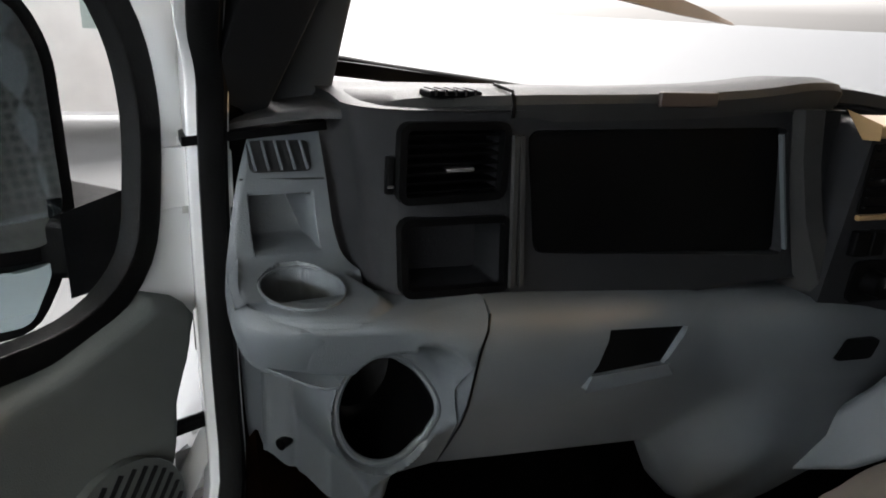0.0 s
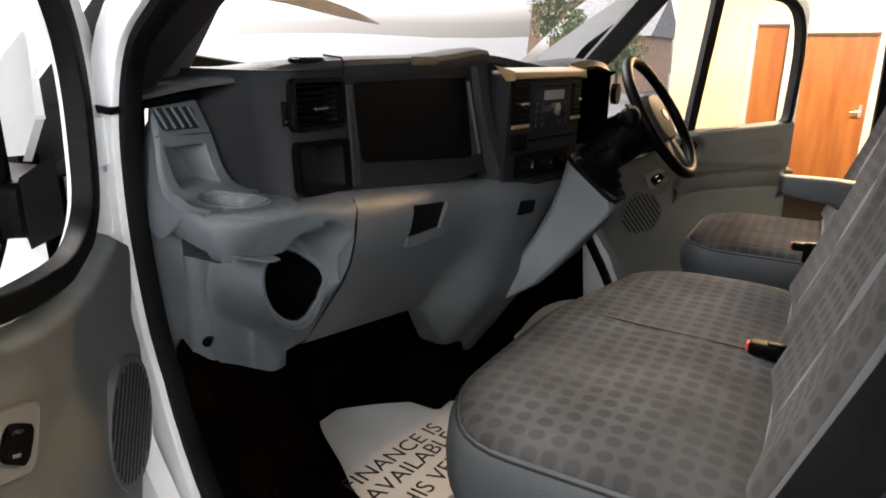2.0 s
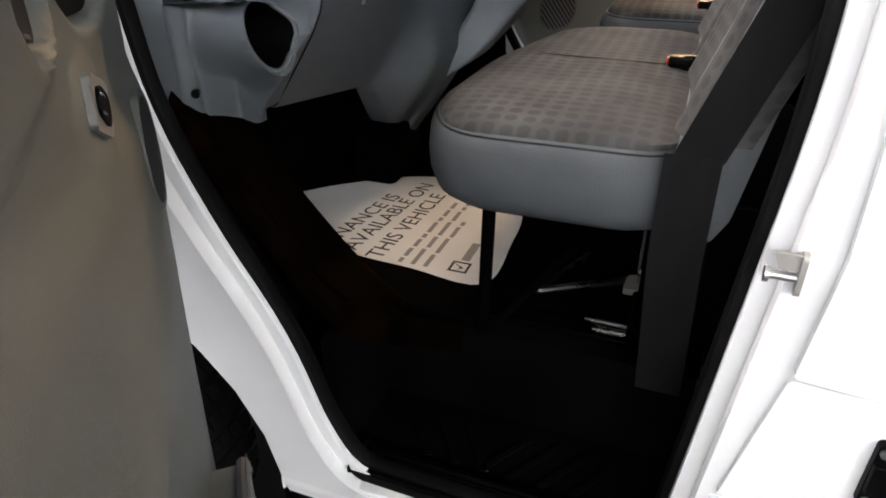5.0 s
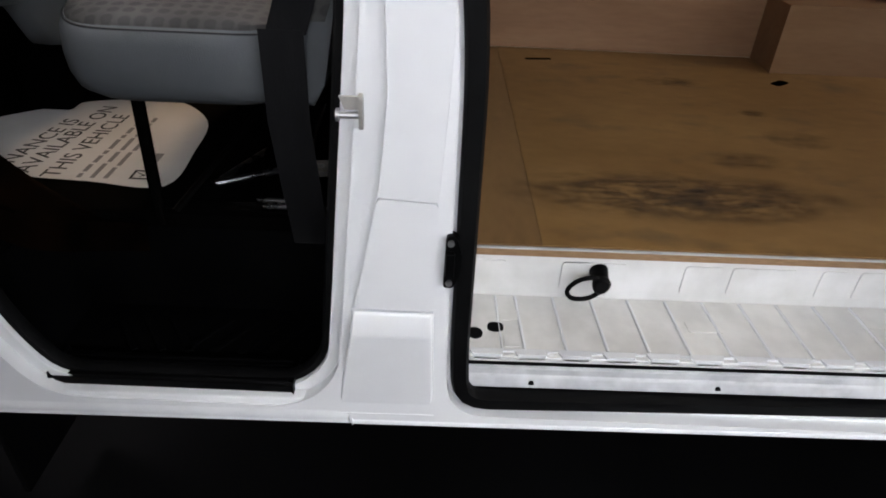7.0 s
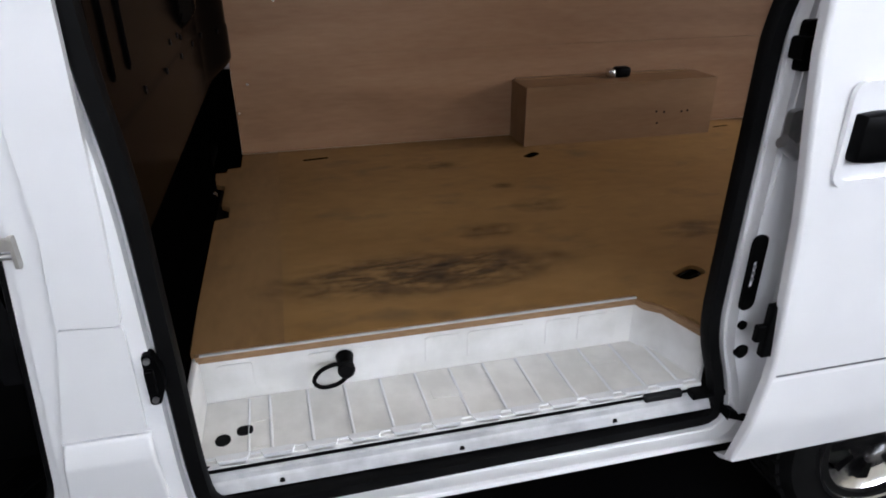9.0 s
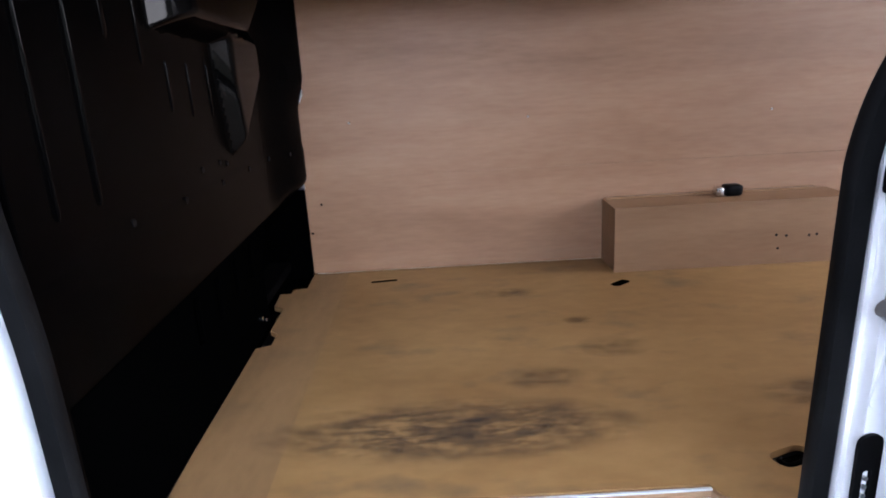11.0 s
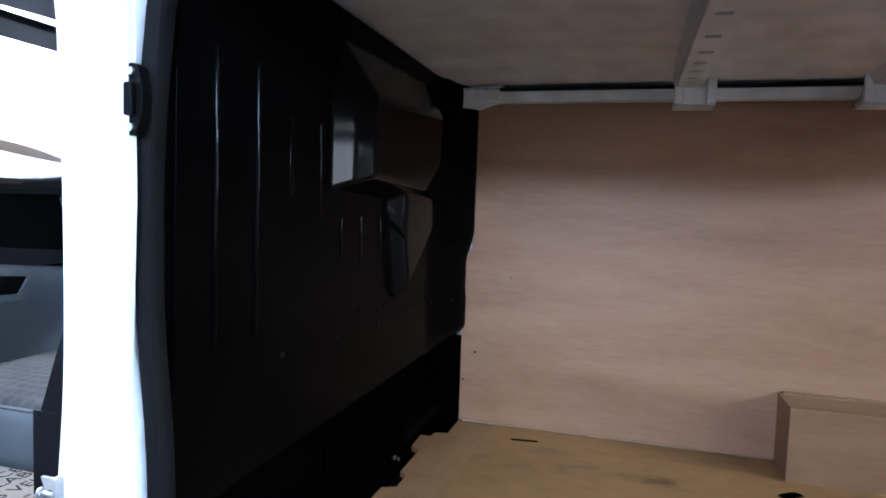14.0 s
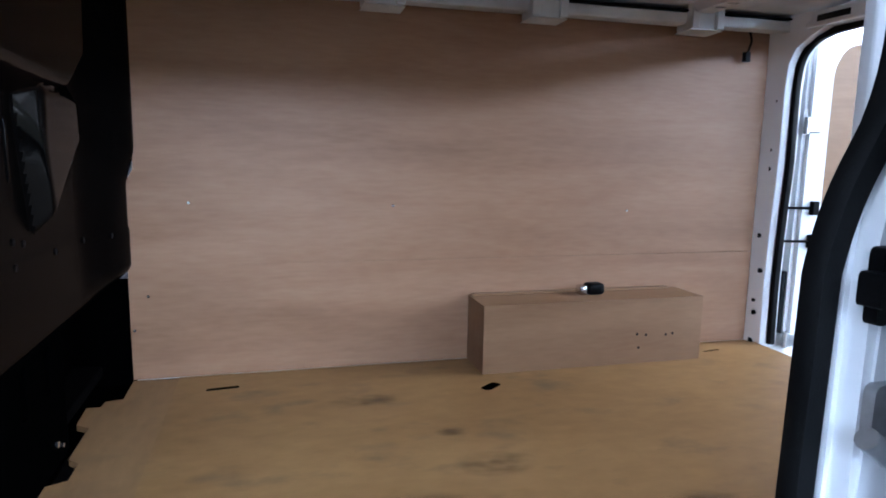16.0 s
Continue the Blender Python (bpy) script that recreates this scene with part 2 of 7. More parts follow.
CLOTH = fabric("spotted_seat_cloth", (0.064, 0.063, 0.061), (0.023, 0.024, 0.025))
WEBBING = surface("seat_belt_webbing", (0.004, 0.004, 0.0045), (0.007, 0.007, 0.0075), 30, 900, 0.5, (0.6, 0.8), stretch=(1, 1, 0.2), spec=0.1)
PLYFLOOR = ply("worn_plywood_floor", (0.170, 0.086, 0.027), (0.318, 0.184, 0.068), 1, 0.62, 0.5, 1.7)
PLYSTRIP = ply("orange_plywood_strip", (0.165, 0.090, 0.036), (0.285, 0.166, 0.070), 0, 0.30, 0.55, 2.4)
PLYWALL = ply("pink_veneer_plywood", (0.205, 0.105, 0.050), (0.307, 0.175, 0.096), 1)
PLYBOX = ply("plain_veneer_plywood", (0.178, 0.093, 0.041), (0.256, 0.149, 0.075), 1)
PLYEDGE = surface("raw_plywood_edge", (0.2, 0.11, 0.05), (0.33, 0.2, 0.1), 30, 200, 0.2, (0.6, 0.8), stretch=(1, 1, 20))
SCUFF, FAINT = scuff("worn_scuff", 0.7), scuff("faint_scuff", 0.34)
# the shadow beside the van is put into this near-black floor colour
HALLFLOOR = surface("shade_dark_floor", (0.0014, 0.0014, 0.0015), (0.0028, 0.0028, 0.003), 1.6, 120, 0.2, (0.65, 0.85), spec=0.02)
CONCRETE = surface("concrete_floor", (0.085, 0.089, 0.092), (0.125, 0.129, 0.132), 1.6, 120, 0.3, (0.45, 0.7))
CREAM = surface("cream_wall_paint", (0.7, 0.66, 0.52), (0.78, 0.74, 0.6), 2, 150, 0.1, (0.6, 0.8))
OAK = surface("varnished_wood_door", (0.24, 0.085, 0.018), (0.36, 0.145, 0.04), 2.5, 60, 0.1, (0.3, 0.45), stretch=(3, 3, 0.35))
TRIMWHITE = surface("white_gloss_trim", (0.72, 0.7, 0.62), (0.8, 0.78, 0.7), 3, 90, 0.05, (0.3, 0.45))
PAPER = surface("white_paper_mat", (0.74, 0.72, 0.69), (0.84, 0.82, 0.8), 4, 200, 0.15, (0.6, 0.75))
INK = principled("black_ink", (0.012, 0.012, 0.012), 0.6)[0]
PALEINK = principled("grey_ink", (0.25, 0.24, 0.24), 0.6)[0]
BRONZE = surface("bronze_trim_plastic", (0.30, 0.19, 0.09), (0.42, 0.28, 0.14), 6, 300, 0.1, (0.25, 0.35), 0.3)
RED = principled("red_button", (0.55, 0.03, 0.015), 0.4)[0]
GLASS = clear("window_glass")
TINTED = clear("tinted_glass", (0.75, 0.82, 0.8))
MIRROR = principled("tinted_mirror_glass", (0.36, 0.42, 0.44), 0.02, 1.0)[0]
LCD = principled("grey_display", (0.2, 0.2, 0.18), 0.2)[0]
BROWNEDGE = surface("grey_brown_underside", (0.17, 0.14, 0.125), (0.26, 0.215, 0.19), 5, 90, 0.2, (0.5, 0.7))
BADGE = surface("dark_bronze_plastic", (0.03, 0.021, 0.017), (0.045, 0.032, 0.026), 6, 300, 0.2, (0.4, 0.55))
LEAF = surface("leaf_green", (0.12, 0.16, 0.07), (0.2, 0.24, 0.13), 3, 20, 0.2, (0.6, 0.8))
BARK = surface("bark", (0.09, 0.07, 0.05), (0.16, 0.12, 0.09), 6, 30, 0.6, (0.8, 0.9), stretch=(1, 1, 0.3))
BRICK = surface("orange_brick", (0.40, 0.26, 0.18), (0.5, 0.35, 0.26), 6, 30, 0.3, (0.7, 0.9))
SLATE = surface("roof_slate", (0.2, 0.2, 0.21), (0.3, 0.3, 0.31), 5, 40, 0.3, (0.6, 0.8))
TUBE = glow("fluorescent_tube", (0.86, 0.94, 1.0), 9.0)


# ---- mesh tools ----
def vec(*a):
    return Vector(a)


def thing(name, label, category, at=(0, 0, 0), group="", kind=""):
    ob = new(name)
    ob.location = at
    ob.empty_display_size = 0.05
    return tagged(ob, label, category, group, kind)


def weighted(me, limit):
    """Keeps broad faces flat: corner normals averaged by face area over the faces that meet smoothly."""
    nf, nl = len(me.polygons), len(me.loops)
    fn, fa, lv, ls, lt = np.empty(nf * 3), np.empty(nf), np.empty(nl, np.int32), np.empty(nf, np.int32), np.empty(nf, np.int32)
    me.polygons.foreach_get("normal", fn), me.polygons.foreach_get("area", fa), me.loops.foreach_get("vertex_index", lv)
    me.polygons.foreach_get("loop_start", ls), me.polygons.foreach_get("loop_total", lt)
    fn = fn.reshape(-1, 3)
    lf = np.repeat(np.arange(nf), lt)
    at = {}
    for k in range(nl):
        at.setdefault(lv[k], []).append(lf[k])
    out = np.empty((nl, 3))
    for k in range(nl):
        fs = np.array(at[lv[k]])
        ok = fs[fn[fs] @ fn[lf[k]] > limit]
        v = (fn[ok] * fa[ok][:, None]).sum(0) if len(ok) else fn[lf[k]]
        q = np.linalg.norm(v)
        out[k] = v / q if q > 1e-12 else fn[lf[k]]
    me.normals_split_custom_set(out.tolist())


def finish(bm, name, mat, smooth=40.0, bevel=0.0, segs=2):
    bmesh.ops.remove_doubles(bm, verts=bm.verts, dist=1e-5)
    if bevel:
        edges = [e for e in bm.edges if len(e.link_faces) == 2 and e.calc_face_angle(0) > radians(35)]
        bmesh.ops.bevel(bm, geom=edges, offset=bevel, segments=segs, profile=0.5, affect="EDGES", clamp_overlap=True)
    bmesh.ops.recalc_face_normals(bm, faces=bm.faces)
    me = bpy.data.meshes.new(name)
    bm.to_mesh(me)
    bm.free()
    me.materials.append(mat)
    if smooth:
        me.polygons.foreach_set("use_smooth", [True] * len(me.polygons))
        me.set_sharp_from_angle(angle=radians(smooth))
        if bevel:
            weighted(me, math.cos(radians(smooth + 5)))
    return me


def part(name, bm, mat, parent, label="", smooth=40.0, bevel=0.0, segs=2):
    """Links a bmesh, given in world metres, as one mesh object under a thing or a part."""
    me = finish(bm, name, mat, smooth, bevel, segs)
    ob = new(name, me)
    if parent is not None:
        ob.parent = parent
        up, at = parent, Vector((0, 0, 0))
        while up is not None:
            at += up.location
            up = up.parent
        ob.location = -at if parent.parent is None else -at
    return tagged(ob, label)


def solo(name, bm, mat, label, category="", group="", kind="", smooth=40.0, bevel=0.0):
    return tagged(new(name, finish(bm, name, mat, smooth, bevel)), label, category, group, kind)


def box(bm, lo, hi, m=None):
    v = [bm.verts.new((x, y, z)) for x in (lo[0], hi[0]) for y in (lo[1], hi[1]) for z in (lo[2], hi[2])]
    for f in ((0, 1, 3, 2), (4, 6, 7, 5), (0, 4, 5, 1), (2, 3, 7, 6), (0, 2, 6, 4), (1, 5, 7, 3)):
        bm.faces.new([v[i] for i in f])
    if m is not None:
        bmesh.ops.transform(bm, matrix=m, verts=v)
    return bm


def B(lo, hi, m=None):
    return box(bmesh.new(), lo, hi, m)


def plate(bm, outer, holes, m, thick):
    """A flat sheet with holes: 2D loops, laid by the matrix m (x, y of the loops; the sheet goes thick along its z)."""
    from mathutils.geometry import tessellate_polygon
    loops = [[Vector((x, y, 0)) for x, y in lp] for lp in (outer, *holes)]
    flat = [p for lp in loops for p in lp]
    tris = tessellate_polygon(loops)
    a = [bm.verts.new(m @ p) for p in flat]
    b = [bm.verts.new(m @ (p + Vector((0, 0, thick)))) for p in flat]
    for t in tris:
        for vs in ([a[i] for i in t], [b[i] for i in reversed(t)]):
            try:
                bm.faces.new(vs)
            except ValueError:
                pass
    k = 0
    for lp in loops:
        for i in range(len(lp)):
            j = (i + 1) % len(lp)
            bm.faces.new((a[k + i], a[k + j], b[k + j], b[k + i]))
        k += len(lp)
    return bm


YZ = Matrix(((0, 0, 1, 0), (1, 0, 0, 0), (0, 1, 0, 0), (0, 0, 0, 1)))  # loops in (y, z), thickness along +x
XZ = Matrix(((1, 0, 0, 0), (0, 0, 1, 0), (0, 1, 0, 0), (0, 0, 0, 1)))  # loops in (x, z), thickness along +y


def ring_plate(bm, outer, inner, m, thick):
    """A flat band between two loops of equal count."""
    q = lambda lp, h: [m @ Vector((x, y, h)) for x, y in lp]
    rings = [q(outer, 0), q(outer, thick), q(inner, thick), q(inner, 0)]
    vs = [[bm.verts.new(p) for p in r] for r in rings]
    n = len(outer)
    for k in range(4):
        a, b = vs[k], vs[(k + 1) % 4]
        for j in range(n):
            bm.faces.new((a[j], a[(j + 1) % n], b[(j + 1) % n], b[j]))
    return bm


def at_x(x):
    return Matrix.Translation((x, 0, 0)) @ YZ


def at_y(y):
    return Matrix.Translation((0, y, 0)) @ XZ


def at_z(z):
    return Matrix.Translation((0, 0, z))


def rounded(pts, r, n=4):
    """A closed loop with its corners rounded by r (one number, or one for each corner)."""
    out, k = [], len(pts)
    for i in range(k):
        p, a, b = (Vector((*pts[j % k], 0)).to_2d() for j in (i, i - 1, i + 1))
        rr = r[i] if isinstance(r, (list, tuple)) else r
        da, db = (a - p), (b - p)
        d = min(rr, da.length * 0.48, db.length * 0.48)
        s, e = p + da.normalized() * d, p + db.normalized() * d
        if d < 1e-5:
            out.append(tuple(p))
            continue
        for q in range(n + 1):
            t = q / n
            out.append(tuple((1 - t) ** 2 * s + 2 * t * (1 - t) * p + t * t * e))
    return out


def rect(x0, y0, x1, y1, r=0.0, n=4):
    pts = [(x0, y0), (x1, y0), (x1, y1), (x0, y1)]
    return rounded(pts, r, n) if r else pts


def ellipse(cx, cy, rx, ry, n=28, turn=0.0):
    c, s = math.cos(turn), math.sin(turn)
    return [(cx + rx * math.cos(a) * c - ry * math.sin(a) * s, cy + rx * math.cos(a) * s + ry * math.sin(a) * c)
            for a in (2 * math.pi * i / n for i in range(n))]


def spline(pts, n=6, closed=False):
    """Catmull-Rom through points of any dimension."""
    p = [Vector(q) for q in pts]
    k, out = len(p), []
    for i in range(k if closed else k - 1):
        a, b, c, d = (p[(i + j) % k] if closed else p[max(0, min(k - 1, i + j))] for j in (-1, 0, 1, 2))
        for q in range(n):
            t = q / n
            out.append(0.5 * ((2 * b) + (c - a) * t + (2 * a - 5 * b + 4 * c - d) * t * t + (3 * b - a - 3 * c + d) * t ** 3))
    if not closed:
        out.append(p[-1])
    return out


def sweep(bm, path, profile, closed=False, up=(0, 0, 1), caps=True):
    """Sweeps a closed 2D profile along a path of 3D points; profile x lies across, y along up."""
    pts, rings = [Vector(q) for q in path], []
    k, up = len(pts), Vector(up)
    for i, q in enumerate(pts):
        a = pts[(i - 1) % k] if closed or i else q
        b = pts[(i + 1) % k] if closed or i < k - 1 else q
        d = (b - a).normalized()
        s = d.cross(up)
        s = s.normalized() if s.length > 1e-4 else Vector((1, 0, 0))
        u = s.cross(d).normalized()
        rings.append([bm.verts.new(q + s * x + u * y) for x, y in profile])
    n = len(profile)
    for i in range(k if closed else k - 1):
        r0, r1 = rings[i], rings[(i + 1) % k]
        for j in range(n):
            bm.faces.new((r0[j], r0[(j + 1) % n], r1[(j + 1) % n], r1[j]))
    if caps and not closed:
        bm.faces.new(rings[0]), bm.faces.new(list(reversed(rings[-1])))
    return bm


def tube(bm, path, r, closed=False, n=10, up=(0, 0, 1)):
    return sweep(bm, path, ellipse(0, 0, r, r, n), closed, up)


def loft(bm, rings, close_ring=True, caps=True):
    vs = [[bm.verts.new(p) for p in r] for r in rings]
    n = len(vs[0])
    for a, b in zip(vs, vs[1:]):
        for j in range(n if close_ring else n - 1):
            bm.faces.new((a[j], a[(j + 1) % n], b[(j + 1) % n], b[j]))
    if caps and close_ring:
        bm.faces.new(vs[0]), bm.faces.new(list(reversed(vs[-1])))
    return bm


def cyl(bm, a, b, r, n=20, r2=None):
    a, b = Vector(a), Vector(b)
    d = (b - a).normalized()
    s = d.orthogonal().normalized()
    u = d.cross(s)
    ring = lambda c, q: [c + (s * math.cos(t) + u * math.sin(t)) * q for t in (2 * math.pi * i / n for i in range(n))]
    return loft(bm, [ring(a, r), ring(b, r if r2 is None else r2)])


def sheet(bm, grid, thick=None):
    """A surface from rows of points; with thick, a solid shell offset by that vector."""
    loft(bm, grid, close_ring=False)
    if thick is not None:
        bmesh.ops.recalc_face_normals(bm, faces=bm.faces)
        geo = bmesh.ops.extrude_face_region(bm, geom=bm.faces[:])
        bmesh.ops.translate(bm, vec=thick, verts=[g for g in geo["geom"] if isinstance(g, bmesh.types.BMVert)])
    return bm


def cushion(bm, lo, hi, r, bulge, m=None, n=10, squircle=4.0):
    """A stuffed block: a superellipsoid-rounded box whose top swells."""
    c, h = (Vector(lo) + Vector(hi)) / 2, (Vector(hi) - Vector(lo)) / 2
    start = len(bm.verts)
    ret = bmesh.ops.create_cube(bm, size=2)
    vs = ret["verts"]
    es = list({e for v in vs for e in v.link_edges})
    bmesh.ops.subdivide_edges(bm, edges=es, cuts=n, use_grid_fill=True)
    bm.verts.ensure_lookup_table()
    vs = bm.verts[start:]
    for v in vs:
        p = v.co.copy()
        q = Vector([max(-1 + 0, min(1, t)) for t in p])
        ax = Vector((h.x - r, h.y - r, h.z - r))
        core = Vector((max(-ax.x, min(ax.x, q.x * h.x)), max(-ax.y, min(ax.y, q.y * h.y)), max(-ax.z, min(ax.z, q.z * h.z))))
        d = Vector((q.x * h.x, q.y * h.y, q.z * h.z)) - core
        if d.length > 1e-6:
            d = d.normalized() * r
        s = core + d
        s.z += bulge * max(0, 1 - (q.x) ** 4) * max(0, 1 - q.y ** 4) * (1 if q.z > 0.9 else 0)
        v.co = c + s
    if m is not None:
        bmesh.ops.transform(bm, matrix=m, verts=vs)
    return bm


def uv_planar(ob, axis=(0, 1), scale=1.0):
    me = ob.data
    uv = me.uv_layers.new(name="cloth")
    for poly in me.polygons:
        for li in poly.loop_indices:
            co = me.vertices[me.loops[li].vertex_index].co
            uv.data[li].uv = (co[axis[0]] * scale, co[axis[1]] * scale)
    return ob


def words(text, size, mat, m, name, parent=None):
    cu = bpy.data.curves.new(name, "FONT")
    cu.body, cu.size, cu.extrude = text, size, 0.0002
    tmp = bpy.data.objects.new(name, cu)
    scene.collection.objects.link(tmp)
    dg = bpy.context.evaluated_depsgraph_get()
    me = bpy.data.meshes.new_from_object(tmp.evaluated_get(dg))
    bpy.data.objects.remove(tmp)
    me.transform(m)
    me.materials.clear()
    me.materials.append(mat)
    ob = new(name, me)
    if parent is not None:
        ob.parent = parent
        ob.location = -parent.location
    return ob


step = lambda a, b, v: (lambda k: k * k * (3 - 2 * k))(max(0.0, min(1.0, (v - a) / (b - a))))


def soft_min(a, b, k):
    h = max(0.0, min(1.0, 0.5 + 0.5 * (b - a) / k))
    return b + (a - b) * h - k * h * (1 - h)


# ---- the hall: floor, office wall, ceiling, forecourt ----
GZ = -0.10
solo("ground", sheet(bmesh.new(), [[(-80, -80, GZ), (-80, 120, GZ)], [(80, -80, GZ), (80, 120, GZ)]], vec(0, 0, -0.2)), CONCRETE,
     "grey concrete forecourt", "ground", kind="structure")
# dark sheet over the ground: shade of the hall painted as floor colour
solo("floor", B((-9.5, -9.2, GZ + 0.002), (9.2, 2.2, GZ + 0.01)), HALLFLOOR, "hall floor coloured near-black for shade", "floor", kind="structure")

WALL_X = 9.0
DOORS = ((-0.025, 0.81, 1.87), (-1.66, -0.46, 1.87), (0.94, 1.31, 1.98))
wall = solo("wall_office", plate(bmesh.new(), [(-9, GZ), (2.2, GZ), (2.2, 3.4), (-9, 3.4)], [rect(a, GZ + 0.001, b, c) for a, b, c in DOORS], at_x(WALL_X), 0.18), CREAM,
            "cream painted office wall with varnished doors", "wall", kind="structure")
solo("wall_return", B((WALL_X - 0.8, 1.77, GZ), (WALL_X, 2.15, 3.4)), CREAM, "cream painted wall return beside the doors", "wall", kind="structure")


def office_door(y0, y1, top, label, handle=True):
    d = thing("door_1", label, "door", (WALL_X, (y0 + y1) / 2, GZ), kind="structure")
    part("leaf", B((WALL_X + 0.05, y0 + 0.012, GZ + 0.01), (WALL_X + 0.09, y1 - 0.012, top - 0.012)), OAK, d, bevel=0.003)
    for a, b in ((y0 - 0.07, y0), (y1, y1 + 0.07)):
        part("door_frame", B((WALL_X - 0.02, a, GZ), (WALL_X - 0.002, b, top + 0.07)), TRIMWHITE, d, bevel=0.004)
    part("head_frame", B((WALL_X - 0.02, y0, top), (WALL_X - 0.002, y1, top + 0.07)), TRIMWHITE, d, bevel=0.004)
    if handle:
        pl = part("handle_plate", B((WALL_X + 0.044, y0 + 0.05, 0.87), (WALL_X + 0.05, y0 + 0.09, 1.03)), CHROME, d, "polished metal plate", bevel=0.002)
        part("lever", tube(bmesh.new(), [(WALL_X + 0.046, y0 + 0.07, 0.95), (WALL_X + 0.0, y0 + 0.07, 0.95), (WALL_X, y0 + 0.18, 0.94)], 0.01), CHROME, d, "polished metal lever")
    return d


office_door(*DOORS[0], "varnished orange-brown wooden door in a white frame")
office_door(*DOORS[1], "varnished orange-brown wooden door beside another")
office_door(*DOORS[2], "narrow varnished wooden door in a white frame", False)

ceiling = solo("ceiling", B((-9.5, -9, 3.4), (WALL_X + 0.2, 2.2, 3.55)), CREAM, "pale painted hall ceiling", "ceiling", kind="structure")
# unseen walls, added to keep bright sky off the van's black surfaces
solo("wall_left", B((-9.7, -9.2, GZ), (-9.5, 2.2, 3.4)), CREAM, "unseen pale side wall added to shut out the sky", "wall", kind="structure")
solo("wall_back", B((-9.5, -9.2, GZ), (WALL_X + 0.2, -9.0, 3.4)), CREAM, "unseen pale back wall added to close the hall", "wall", kind="structure")


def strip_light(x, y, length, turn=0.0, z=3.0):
    d = thing("strip_light", "long white fluorescent strip light hung out of view under the ceiling", "ceiling light", (x, y, z), "hall strip lights")
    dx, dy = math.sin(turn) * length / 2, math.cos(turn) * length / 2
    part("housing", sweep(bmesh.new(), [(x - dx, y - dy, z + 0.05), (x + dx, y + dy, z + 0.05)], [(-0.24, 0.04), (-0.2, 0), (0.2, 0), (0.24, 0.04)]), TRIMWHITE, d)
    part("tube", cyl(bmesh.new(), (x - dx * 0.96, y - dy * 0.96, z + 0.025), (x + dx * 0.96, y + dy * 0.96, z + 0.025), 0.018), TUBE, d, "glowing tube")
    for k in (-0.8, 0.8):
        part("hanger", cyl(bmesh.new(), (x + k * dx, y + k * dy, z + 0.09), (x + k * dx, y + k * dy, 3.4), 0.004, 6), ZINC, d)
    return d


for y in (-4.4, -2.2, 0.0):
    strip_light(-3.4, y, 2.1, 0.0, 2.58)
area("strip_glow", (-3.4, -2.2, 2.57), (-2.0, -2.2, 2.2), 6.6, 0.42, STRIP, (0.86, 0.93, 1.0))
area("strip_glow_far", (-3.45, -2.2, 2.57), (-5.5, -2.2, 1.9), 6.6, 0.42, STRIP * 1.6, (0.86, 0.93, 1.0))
# unseen back strips and their glow, added to fill the body side and doors
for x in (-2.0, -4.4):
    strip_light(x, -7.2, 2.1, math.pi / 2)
area("back_fill_glow", (-3.2, -7.2, 2.99), (-2.2, -5.4, 2.2), 4.5, 0.12, BACK, (0.9, 0.95, 1.0))
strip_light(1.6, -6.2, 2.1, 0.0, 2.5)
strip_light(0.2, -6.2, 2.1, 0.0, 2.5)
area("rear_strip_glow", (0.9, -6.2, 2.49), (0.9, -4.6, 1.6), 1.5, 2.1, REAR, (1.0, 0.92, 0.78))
lp_ = thing("lobby_lamp", "warm round ceiling lamp by the office doors", "ceiling light", (7.2, 0.1, 3.3))
part("shade", cyl(bmesh.new(), (7.2, 0.1, 3.3), (7.2, 0.1, 3.4), 0.26, 28, 0.22), TRIMWHITE, lp_)
area("lobby_glow", (7.2, 0.1, 3.28), (6.7, 0.25, 1.4), 0.5, 0.5, LOBBY, (1.0, 0.68, 0.36))

# ---- far outside: a house, shrubs, a parked vehicle ----
house = thing("house", "orange brick house with a dark roof across the road", "house", (34, 11.2, GZ))
part("wall", B((33, 8.6, GZ), (39, 13.6, 2.6)), BRICK, house)
part("roof", loft(bmesh.new(), [[(32.7, 8.3, 2.6), (39.3, 8.3, 2.6), (39.3, 13.9, 2.6), (32.7, 13.9, 2.6)], [(36, 8.3, 4.6), (36.1, 8.3, 4.6), (36.1, 13.9, 4.6), (36, 13.9, 4.6)]]), SLATE, house)
for wy in (9.2, 10.6, 12.0):
    w = part("window", B((32.94, wy, 0.9), (33.0, wy + 0.9, 2.1)), TRIMWHITE, house)
    part("pane", B((32.92, wy + 0.08, 0.98), (32.94, wy + 0.82, 2.02)), TINTED, w)
rng = random.Random(4)
